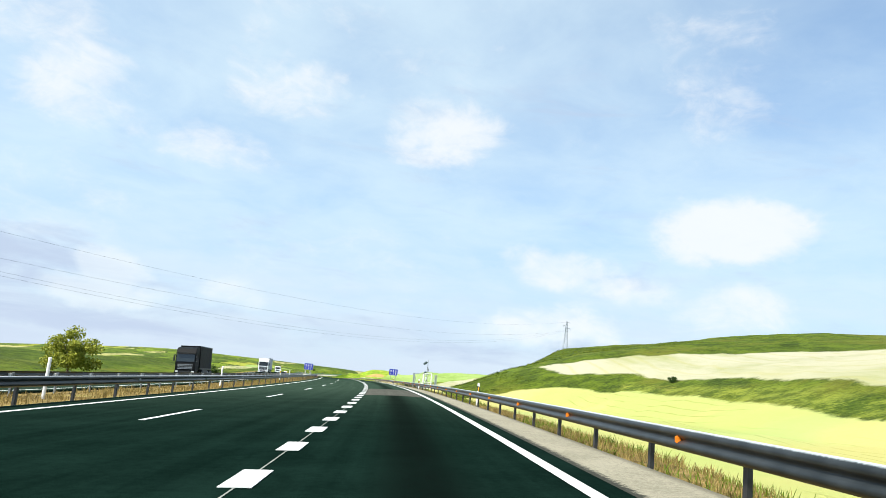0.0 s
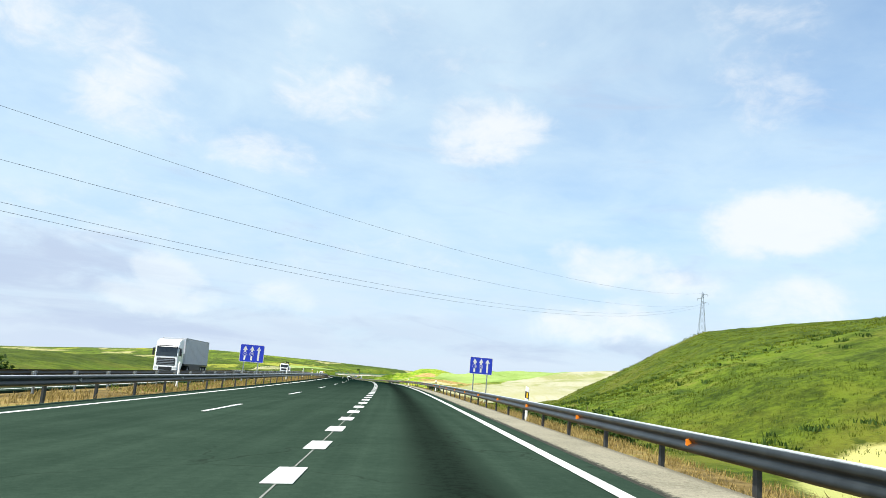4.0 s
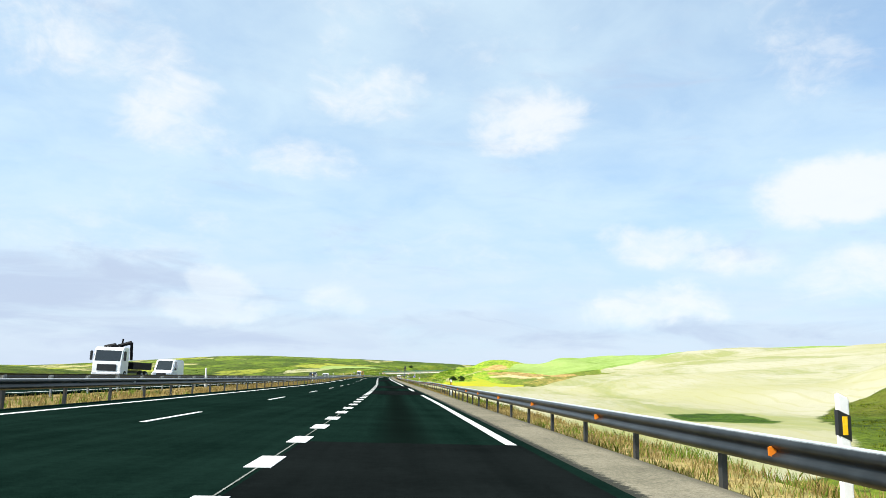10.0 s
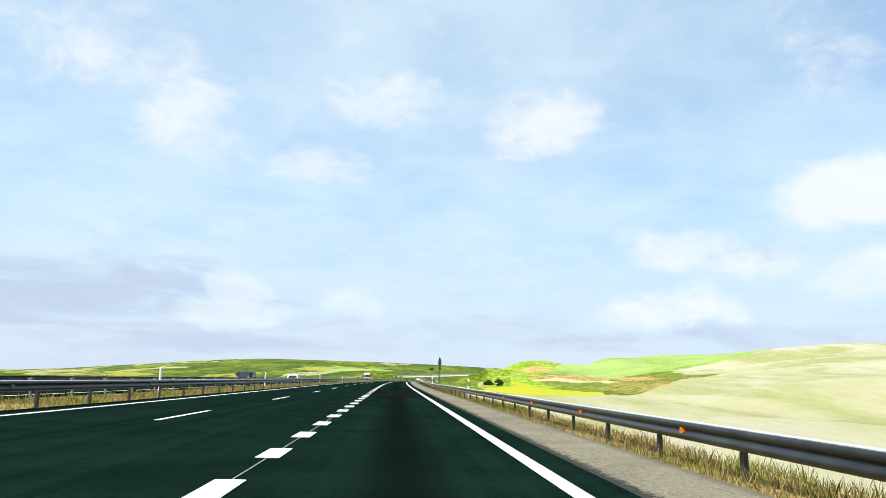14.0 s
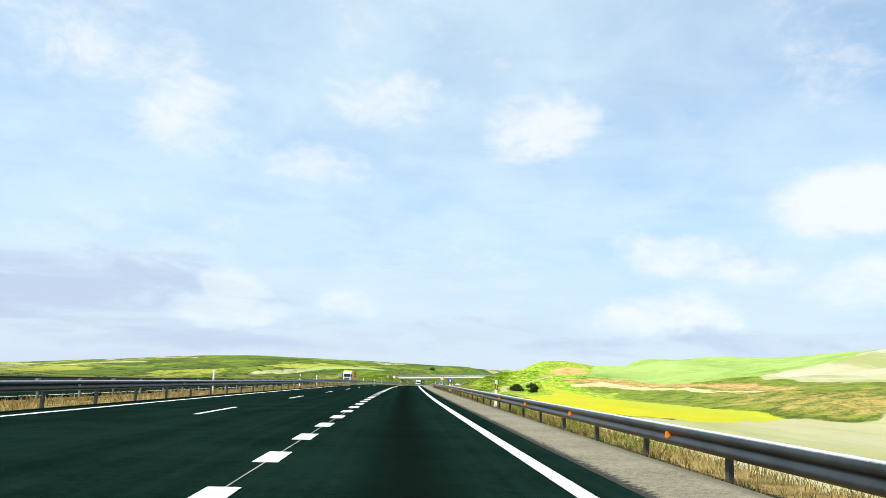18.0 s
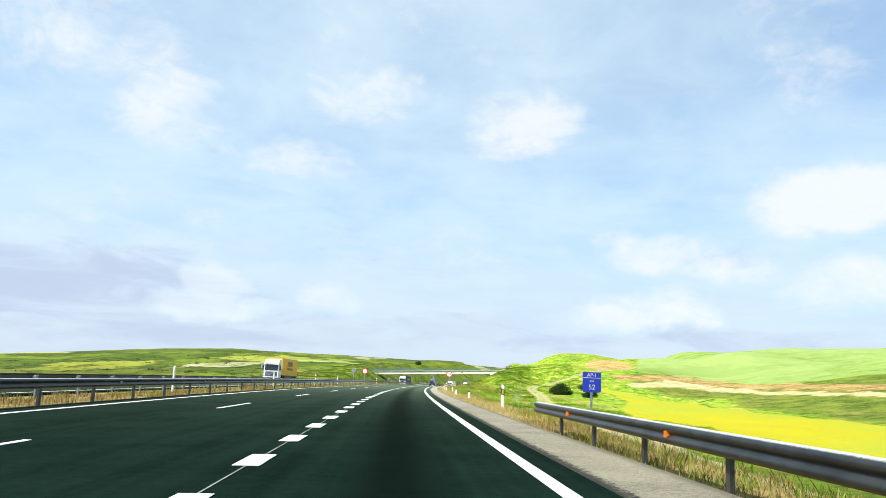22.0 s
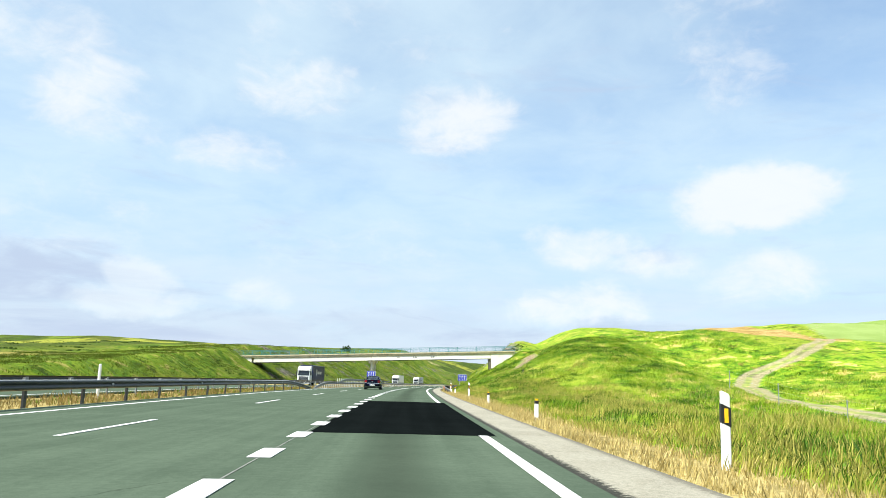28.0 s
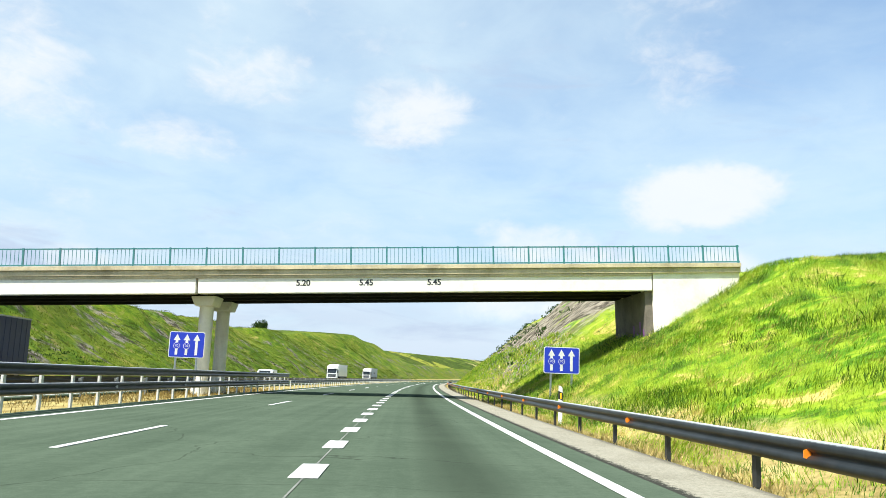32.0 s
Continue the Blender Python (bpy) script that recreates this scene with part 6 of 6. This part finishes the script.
def shell(f0, f1, path, spec, off=0.0, nf=6, thick=0.0):
    """A patch of a rounded box shell: levels f0..f1, path points on a unit square; spec(f) gives half width, rear, front, height(y)."""
    bm = B()
    rows = []
    for i in range(nf + 1):
        f = f0 + (f1 - f0) * i / nf
        row = []
        for cx, cy in path:
            row.append(Vector(spec(f, cx, cy, off)))
        rows.append([bm.verts.new(v) for v in row])
    closed = path[0] == path[-1]
    for a, b in zip(rows, rows[1:]):
        n = len(a)
        for k in range(n - 1):
            bm.faces.new((a[k], a[k + 1], b[k + 1], b[k]))
    if closed:
        bmesh.ops.remove_doubles(bm, verts=bm.verts, dist=1e-5)
    return bm


def square_path(a, b, n):
    """Points round a unit square by a running length: 0..2 the rear from side to side, 2..4 one flank, 4..6 the front, 6..8 the other flank."""
    out = []
    for i in range(n + 1):
        u = (a + (b - a) * i / n) % 8.0
        if i == n and b - a == 8:
            u = a % 8.0
        if u < 2:
            out.append((u - 1, -1.0))
        elif u < 4:
            out.append((1.0, u - 3))
        elif u < 6:
            out.append((5 - u, 1.0))
        else:
            out.append((-1.0, 7 - u))
    return out


def hull(f, cx, cy, off=0.0):
    """The lower body: f 0..1 from sill to shoulder, past 1 inwards over bonnet and boot."""
    fi = min(f, 1.0)
    w = float(np.interp(fi, [0, 0.06, 0.2, 0.45, 0.62, 0.85, 0.95, 1], [0.80, 0.845, 0.875, 0.895, 0.90, 0.885, 0.862, 0.825])) + off
    y0 = float(np.interp(fi, [0, 0.06, 0.16, 0.40, 0.47, 0.52, 0.56, 0.70, 0.93, 1], [0.20, 0.05, -0.01, -0.04, -0.035, 0.0, 0.035, 0.045, 0.065, 0.10])) - off
    y1 = float(np.interp(fi, [0, 0.1, 0.4, 0.7, 1], [4.50, 4.58, 4.60, 4.52, 4.35])) + off
    n = 8.0
    k = (abs(cx) ** n + abs(cy) ** n) ** (-1 / n)
    x, y = cx * k, cy * k
    if f > 1.0:
        x, y = x * (1 - (f - 1.0)), y * (1 - 0.35 * (f - 1.0))
    x, y = x * w, (y0 + y1) / 2 + y * (y1 - y0) / 2
    top = float(np.interp(y, [0, 0.12, 0.6, 1.2, 3.2, 3.5, 4.0, 4.4, 4.6], [1.005, 1.03, 1.02, 0.98, 0.95, 0.93, 0.86, 0.76, 0.68]))
    bot = 0.23 if y < 0.6 or y > 4.1 else 0.20
    return x, y, bot + (top - bot) * fi + (0.03 * (f - 1) if f > 1 else 0)


def house(f, cx, cy, off=0.0):
    """The greenhouse: f 0..1 from waist to roof edge, past 1 over the roof."""
    fi = min(f, 1.0)
    w = 0.815 - 0.20 * fi - 0.02 * fi * fi + off
    y0, y1 = 0.50 + 0.80 * fi - off, 3.45 - 0.85 * fi + off
    n = 6.0
    k = (abs(cx) ** n + abs(cy) ** n) ** (-1 / n)
    x, y = cx * k, cy * k
    if f > 1.0:
        x, y = x * (2 - f), y * (2 - f)
    bow = 0.035 * (1 - (y * 1.0) ** 2)
    z = 0.96 + (1.385 - 0.96) * (1 - (1 - fi) ** 1.25) + (0.06 * (1 - (2 - f) ** 2) if f > 1 else 0) + bow * fi
    return x * w, (y0 + y1) / 2 + y * (y1 - y0) / 2, z


def sedan(m, mat, label):
    """A four-door saloon, 4.6 m long; y points forward, the tail at y = 0."""
    g = thing("car", label, "car", "", m)

    def skin(name, f0, f1, a, b, n, material_name, parent, spec=hull, off=0.0, nf=6, label="", thick=0.0):
        ob = part(name, shell(f0, f1, square_path(a, b, n), spec, off, nf), material_name, parent, label, smooth=True)
        if thick:
            md = ob.modifiers.new("thickness", "SOLIDIFY")
            md.thickness, md.offset = thick, -1.0
        return ob

    body = skin("body", 0.0, 1.92, 0, 8, 96, mat, g, hull, 0.0, 40)
    part("floor_pan", box(B(), -0.78, 0.78, 0.3, 4.3, 0.18, 0.30, 0.03), "black", body)
    # wheels in dark arches with a painted lip
    for y in (0.92, 3.62):
        for sx in (-1, 1):
            part("wheel_arch", rod(B(), (sx * 0.70, y, 0.33), (sx * 0.902, y, 0.33), 0.385, 32), "black", body)
            lip = B()
            n, r0, r1 = 20, 0.378, 0.418
            ring = [[lip.verts.new((sx * o, y + q * math.cos(math.pi * (-0.06 + 1.12 * k / n)), 0.33 + q * math.sin(math.pi * (-0.06 + 1.12 * k / n)))) for q, o in ((r0, 0.89), (r0, 0.913), (r1, 0.909), (r1, 0.88))] for k in range(n + 1)]
            for a, b in zip(ring, ring[1:]):
                for i in range(4):
                    lip.faces.new((a[i], b[i], b[(i + 1) % 4], a[(i + 1) % 4]))
            part("arch_lip", lip, mat, body, smooth=True)
            wheel(g, sx * 0.81, y, 0.322, 0.205, "alloy", sx).location = (sx * 0.815, y, 0.322)
    # greenhouse: roof, pillars and panes
    skin("roof", 0.90, 2.0, 0, 8, 64, mat, body, house, 0.0, 12, "", 0.02)
    for nm, a, b, w in (("rear_pillar", 1.84, 2.62, 12), ("rear_pillar", 7.38, 8.16, 12), ("quarter_bar", 2.76, 2.80, 2), ("quarter_bar", 7.20, 7.24, 2), ("door_pillar", 3.16, 3.24, 2), ("door_pillar", 6.76, 6.84, 2), ("windscreen_pillar", 3.93, 4.14, 6), ("windscreen_pillar", 5.86, 6.07, 6)):
        skin(nm, -0.12, 0.92, a, b, w, mat, body, house, 0.004, 6, "", 0.03)
    for nm, a, b, f0, f1, w in (("rear_window", 0.14, 1.86, -0.08, 0.91, 16), ("quarter_window", 2.61, 2.77, 0.0, 0.91, 3), ("quarter_window", 7.23, 7.39, 0.0, 0.91, 3), ("rear_door_window", 2.79, 3.17, -0.04, 0.91, 5), ("rear_door_window", 6.83, 7.21, -0.04, 0.91, 5),
                            ("front_door_window", 3.23, 3.94, -0.04, 0.91, 8), ("front_door_window", 6.06, 6.77, -0.04, 0.91, 8), ("windscreen", 4.12, 5.88, -0.1, 0.91, 16)):
        skin(nm, f0, f1, a, b, w, "glass", body, house, -0.004, 6)
    part("parcel_shelf", box(B(), -0.66, 0.66, 0.78, 1.25, 0.97, 1.0, 0.02), "seat", body)
    part("cushion", box(B(), -0.5, -0.12, 0.85, 1.1, 1.0, 1.05, 0.02), "plastic_white", body, "pale things on the shelf")
    part("dashboard", box(B(), -0.68, 0.68, 2.85, 3.2, 0.9, 0.99, 0.03), "black", body)
    for x, y in ((-0.38, 1.3), (0.38, 1.3), (-0.38, 2.15), (0.38, 2.15)):
        part("seat_back", box(B(), x - 0.24, x + 0.24, y, y + 0.14, 0.9, 1.14, 0.05), "seat", body)
        part("headrest", box(B(), x - 0.13, x + 0.13, y + 0.02, y + 0.12, 1.15, 1.31, 0.04), "seat", body)
    # lamps follow the rear corners
    for a, b, c in ((1.64, 2.10, 1.60), (7.90, 8.36, 7.85)):
        lamp = skin("tail_lamp", 0.66, 0.93, a, b, 14, "lamp_red", g, hull, 0.012, 6, "deep red tail lamp")
        skin("reversing_strip", 0.555, 0.612, a, b, 14, "lamp_clear", lamp, hull, 0.013, 2, "clear lower strip")
    skin("chrome_strip", 0.562, 0.605, 0.375, 1.625, 16, "chrome", g, hull, 0.020, 2, "chrome strip across the boot")
    skin("plate_recess", 0.485, 0.555, 0.37, 1.63, 16, "black", g, hull, 0.003, 2)
    skin("bumper_strip", 0.135, 0.165, -0.1, 2.1, 24, "chrome", g, hull, 0.010, 2)
    skin("bumper_gap", 0.20, 0.215, -0.15, 2.15, 24, "black", g, hull, 0.003, 1)
    skin("lower_skirt", 0.0, 0.12, -0.3, 2.3, 24, "black", g, hull, 0.004, 3)
    for a in (0.365, 1.635):
        skin("boot_gap", 0.56, 0.99, a - 0.006, a + 0.006, 1, "black", g, hull, 0.003, 4)
    part("boot_badge", disc(B(), 0, 0.835, 0.060, 0.028, 0.012, 28, 0.044), "chrome", g, "round chrome badge")
    part("badge_bar", box(B(), -0.075, 0.075, 0.026, 0.034, 0.828, 0.842), "chrome", g)
    part("boot_handle", box(B(), -0.11, 0.11, -0.045, -0.01, 0.655, 0.672, 0.006), "chrome", g)
    part("brake_light", box(B(), -0.16, 0.16, 0.035, 0.06, 0.975, 0.993), "lamp_red", g)
    pl = part("number_plate", box(B(), -0.27, 0.27, -0.068, -0.046, 0.425, 0.545, 0.006), "plastic_white", g, "white number plate")
    part("plate_band", box(B(), -0.262, -0.225, -0.071, -0.068, 0.432, 0.538), "sign_blue", pl)
    for k in range(7):
        x = -0.185 + k * 0.062 + (0.02 if k > 3 else 0)
        part("plate_bar", box(B(), x, x + 0.034, -0.071, -0.068, 0.45, 0.52), "sign_back", pl)
    for sx in (-1, 1):
        part("mirror", box(B(), min(sx * 0.92, sx * 1.10), max(sx * 0.92, sx * 1.10), 2.95, 3.07, 0.97, 1.12, 0.045), mat, g)
        part("mirror_foot", box(B(), min(sx * 0.80, sx * 0.94), max(sx * 0.80, sx * 0.94), 2.98, 3.05, 0.96, 1.0), "black", g)
        for y in (1.30, 2.34):
            part("door_handle", box(B(), sx * 0.905 - 0.014, sx * 0.905 + 0.014, y, y + 0.2, 0.79, 0.825, 0.012), mat, g)
        for y in (1.42, 2.12, 3.12):
            part("door_gap", box(B(), sx * 0.897 - 0.004, sx * 0.897 + 0.004, y, y + 0.010, 0.36, 0.88), "black", g)
        part("sill", box(B(), min(sx * 0.80, sx * 0.875), max(sx * 0.80, sx * 0.875), 1.35, 3.2, 0.16, 0.25, 0.02), "black", g)
        part("headlamp", box(B(), min(sx * 0.45, sx * 0.76), max(sx * 0.45, sx * 0.76), 4.36, 4.50, 0.58, 0.70, 0.03), "lamp_clear", g)
    part("fuel_flap", disc(B(), 0, 0, 0.075, 0.0, 0.004, 20, 0.069), "black", g).matrix_world = g.matrix_world @ pose(0.898, 0.86, 0.80, 0, 0, 90)
    part("aerial", rod(B(), (0.0, 1.45, 1.45), (-0.02, 1.2, 1.66), 0.007, 6), "black", g)
    part("exhaust", rod(B(), (0.5, 0.0, 0.21), (0.5, 0.3, 0.21), 0.03, 10), "chrome", g)
    return g


# the saloon in the middle lane, seen from behind
sedan(frame_at(908.5, -4.05, 0.0, 1.0, True), "navy", "dark navy four-door saloon car with chrome boot strip")


def lorry(m, label, cab, tarp, box_len=13.4, marks=None, ribs=True, tilt_top=4.0):
    """An articulated lorry; it faces -y, its front at y = 0."""
    g = thing("lorry", label, "lorry", "lorries", m)
    # cab
    pts = [(0.12, 0.55), (0.0, 1.0), (0.02, 1.9), (0.22, 2.95), (0.55, 3.55), (1.15, 3.75), (2.25, 3.80), (2.25, 0.9), (1.75, 0.9), (1.75, 0.55)]
    rings = [[(x, y, z) for y, z in pts] for x in (-1.22, 1.22)]
    bm = loft(rings)
    bmesh.ops.bevel(bm, geom=[e for e in bm.edges], offset=0.06, segments=2, affect="EDGES")
    c = part("cab", bm, cab, g)
    w = B()
    box(w, -1.08, 1.08, -0.02, 0.02, 0, 1.0, 0.01)
    ws = part("windscreen", w, "glass_dark", c)
    ws.matrix_basis = pose(0, 0.01, 1.92, -11)
    part("sun_visor", box(B(), -1.1, 1.1, -0.16, 0.16, 2.98, 3.05, 0.02), "black", c)
    part("grille", box(B(), -0.95, 0.95, -0.03, 0.03, 0.95, 1.72, 0.03), "black", c, "black grille")
    for k in range(4):
        part("grille_bar", box(B(), -0.9, 0.9, -0.045, -0.03, 1.02 + k * 0.17, 1.07 + k * 0.17, 0.006), "sign_back", c)
    part("bumper", box(B(), -1.23, 1.23, -0.06, 0.3, 0.32, 0.9, 0.06), cab, c)
    part("lower_grille", box(B(), -0.7, 0.7, -0.075, -0.055, 0.45, 0.78, 0.02), "black", c)
    for sx in (-1, 1):
        part("headlamp", box(B(), min(sx * 0.78, sx * 1.16), max(sx * 0.78, sx * 1.16), -0.075, 0.05, 0.58, 0.84, 0.03), "lamp_clear", c)
        part("mirror", box(B(), min(sx * 1.30, sx * 1.52), max(sx * 1.30, sx * 1.52), 0.10, 0.24, 1.95, 2.75, 0.05), "black", c)
        part("mirror_arm", rod(B(), (sx * 1.2, 0.2, 2.8), (sx * 1.42, 0.18, 2.72), 0.03, 6), "black", c)
        part("side_window", box(B(), sx * 1.225 - 0.012, sx * 1.225 + 0.012, 0.45, 1.35, 1.95, 2.75, 0.01), "glass_dark", c)
        part("door_gap", box(B(), sx * 1.222 - 0.008, sx * 1.222 + 0.008, 1.46, 1.48, 0.95, 2.9), "black", c)
    for sx in (-1, 1):
        wheel(g, sx * 1.05, 1.15, 0.5, 0.32, "sign_back", sx)
        wheel(g, sx * 1.0, 4.6, 0.5, 0.5, "sign_back", sx)
        for k in range(3):
            wheel(g, sx * 1.02, 2.9 + box_len * 0.72 + k * 1.3, 0.5, 0.38, "sign_back", sx)
    part("chassis", box(B(), -0.45, 0.45, 1.6, 2.9 + box_len, 0.75, 1.02), "black", g)
    y0, y1 = 2.75, 2.75 + box_len
    tr = part("trailer_box", box(B(), -1.27, 1.27, y0, y1, 1.08, tilt_top, 0.04), tarp, g)
    part("trailer_floor", box(B(), -1.275, 1.275, y0 - 0.02, y1 + 0.02, 1.02, 1.2, 0.01), "black", tr)
    for sx in (-1, 1):
        part("side_guard", box(B(), sx * 1.2 - 0.02, sx * 1.2 + 0.02, 5.4, 2.9 + box_len * 0.66, 0.45, 0.98, 0.01), "black", g)
        if ribs:
            rb = B()
            y = y0 + 0.3
            while y < y1 - 0.2:
                box(rb, sx * 1.272 - 0.012, sx * 1.272 + 0.012, y, y + 0.05, 1.22, tilt_top - 0.06)
                y += 0.6
            tagged(part("tarp_strap", rb, tarp, tr), kind="stuff")
        part("top_rail", box(B(), sx * 1.27 - 0.02, sx * 1.27 + 0.02, y0, y1, tilt_top - 0.07, tilt_top + 0.01), "sign_back", tr)
    for mk, sx, ya, yb, za, zb in (marks or ()):
        part("printed_mark", box(B(), sx * 1.288 - 0.003, sx * 1.288 + 0.003, ya, yb, za, zb), mk, tr)
    return g


M["glass_dark"] = simple("lorry_glass", (0.015, 0.02, 0.022), 0.08, 0, 0.05, 2.0, 0, 0.8)


def facing(s, d):
    """Oncoming traffic: its front faces down the road towards the start."""
    return frame_at(s, d, 0.0, 0.0, True)


lorry(facing(106, -24.0), "black articulated lorry with a black box trailer", "truck_black", "truck_black", 8.0, None, False)
lorry(facing(206, -24.0), "white articulated lorry with a pale box trailer", "truck_white", "tarp_grey", 12.0)
bars = []
for k in range(7):
    bars.append(("black", 1, 7.0 + k * 0.62, 7.0 + k * 0.62 + 0.42, 2.75, 3.5))
for k in range(16):
    bars.append(("black", 1, 6.7 + k * 0.31, 6.7 + k * 0.31 + 0.2, 2.1, 2.42))
lorry(facing(772, -24.0), "white lorry cab with a bright yellow tarpaulin trailer", "truck_white", "tarp_yellow", 13.4, bars)
lorry(facing(1190, -24.0), "white lorry cab with a pale grey curtain-side trailer", "truck_white", "tarp_grey", 13.4, [("black", 1, 7 + k * 0.7, 7 + k * 0.7 + 0.5, 2.2, 2.7) for k in range(5)])
lorry(facing(1130, -24.0), "white lorry with a white box trailer far down the road", "truck_white", "truck_white", 13.4, None, False)
lorry(facing(977, -24.0), "white lorry cab with a navy box trailer", "truck_white", "tarp_navy", 13.4, [("plastic_white", 1, 8 + k * 0.75, 8 + k * 0.75 + 0.5, 2.3, 2.85) for k in range(6)] + [("plastic_white", 1, 6.6, 7.4, 2.0, 3.2)])


def tipper(m):
    """A flat-bed lorry with a folded loading crane, facing -y."""
    g = thing("lorry", "white flat-bed lorry with a folded dark loading crane", "lorry", "lorries", m)
    pts = [(0.05, 0.6), (0.0, 1.1), (0.06, 1.75), (0.3, 2.75), (0.6, 2.95), (1.8, 2.95), (1.8, 0.6)]
    bm = loft([[(x, y, z) for y, z in pts] for x in (-1.2, 1.2)])
    bmesh.ops.bevel(bm, geom=[e for e in bm.edges], offset=0.06, segments=2, affect="EDGES")
    c = part("cab", bm, "truck_white", g)
    w = part("windscreen", box(B(), -1.05, 1.05, -0.02, 0.02, 0, 0.9, 0.01), "glass_dark", c)
    w.matrix_basis = pose(0, 0.07, 1.78, -13)
    part("bumper", box(B(), -1.2, 1.2, -0.08, 0.25, 0.4, 0.85, 0.05), "truck_white", c)
    part("grille", box(B(), -0.8, 0.8, -0.03, 0.02, 0.95, 1.5, 0.02), "black", c)
    for sx in (-1, 1):
        part("mirror", box(B(), min(sx * 1.28, sx * 1.5), max(sx * 1.28, sx * 1.5), 0.1, 0.22, 1.8, 2.6, 0.04), "black", c)
        part("headlamp", box(B(), min(sx * 0.8, sx * 1.12), max(sx * 0.8, sx * 1.12), -0.1, 0.05, 0.62, 0.8, 0.02), "lamp_clear", c)
        for y in (1.0, 5.6, 6.9):
            wheel(g, sx * 1.05, y, 0.5, 0.34, "sign_back", sx)
    part("chassis", box(B(), -0.45, 0.45, 0.9, 8.2, 0.75, 1.05), "black", g)
    part("flat_bed", box(B(), -1.22, 1.22, 3.0, 8.4, 1.1, 1.75, 0.03), "truck_black", g)
    cr = B()
    box(cr, -0.35, 0.35, 2.1, 2.7, 1.0, 3.2, 0.05)
    rod(cr, (0, 2.4, 3.1), (1.1, 2.4, 3.45), 0.16, 8), rod(cr, (-0.2, 2.3, 3.2), (-1.15, 2.4, 3.0), 0.16, 8), rod(cr, (1.1, 2.4, 3.45), (1.2, 2.4, 1.9), 0.13, 8)
    rod(cr, (-1.15, 2.4, 3.0), (-1.15, 2.4, 1.5), 0.12, 8), rod(cr, (0.3, 2.4, 3.2), (0.35, 2.4, 3.75), 0.08, 8)
    part("crane", cr, "truck_black", g, "folded dark crane")
    return g


tipper(facing(362, -24.0))


def small_van(m, label, mat, name="van", h=2.3, length=5.3):
    g = thing(name, label, name, "", m)
    pts = [(0.0, 0.45), (0.02, 0.85), (0.75, 1.12 * h / 2.3), (1.45, h - 0.12), (2.1, h), (length - 0.1, h - 0.03), (length, h - 0.3), (length, 0.4)]
    rings = []
    for x, t in ((-0.96, 0.0), (-0.99, 0.12), (0.99, 0.12), (0.96, 0.0)):
        rings.append([(x * (1 - 0.06 * max(0, z - 1.1)), y, z) for y, z in pts])
    bm = loft(rings[1:3])
    bmesh.ops.bevel(bm, geom=[e for e in bm.edges], offset=0.07, segments=2, affect="EDGES")
    b = part("body", bm, mat, g)
    w = B()
    q = [(-0.80, 0.78, 1.16 * h / 2.3), (0.80, 0.78, 1.16 * h / 2.3), (0.74, 1.42, h - 0.16), (-0.74, 1.42, h - 0.16)]
    n = Vector((0, -(h - 0.16 - 1.16 * h / 2.3), 0.64)).normalized() * 0.03
    w.faces.new([w.verts.new(Vector(c) + n) for c in q])
    part("windscreen", w, "glass_dark", b)
    for sx in (-1, 1):
        sw = B()
        q = [(1.3, 1.2 * h / 2.3), (1.65, h - 0.25), (2.5, h - 0.25), (2.5, 1.2 * h / 2.3)]
        sw.faces.new([sw.verts.new((sx * (0.99 * (1 - 0.06 * max(0, z - 1.1)) + 0.006), y, z)) for y, z in q])
        part("side_window", sw, "glass_dark", b)
        part("headlamp", box(B(), min(sx * 0.55, sx * 0.9), max(sx * 0.55, sx * 0.9), -0.03, 0.2, 0.72, 0.92, 0.04), "lamp_clear", b)
        part("mirror", box(B(), min(sx * 1.02, sx * 1.2), max(sx * 1.02, sx * 1.2), 1.2, 1.32, 1.15, 1.4, 0.04), "black", b)
        for y in (0.95, length - 1.05):
            wheel(g, sx * 0.88, y, 0.34, 0.22, "alloy", sx)
    part("grille", box(B(), -0.5, 0.5, -0.03, 0.03, 0.62, 0.86, 0.02), "black", b)
    part("bumper", box(B(), -0.96, 0.96, -0.05, 0.2, 0.3, 0.56, 0.05), "black", b)
    pl = part("number_plate", box(B(), -0.26, 0.26, -0.065, -0.052, 0.38, 0.49), "plastic_white", b)
    return g


small_van(facing(378, -24.0), "white panel van following a crane lorry", "truck_white")
small_van(facing(516, -20.0), "dark blue estate car on the opposite carriageway", "navy", "car", 1.65, 4.6)
small_van(facing(560, -20.0), "white hatchback in the far lane", "truck_white", "car", 1.5, 4.2)
small_van(facing(1046, -20.2), "white sport utility car ahead of the bridge", "truck_white", "car", 1.8, 4.6)
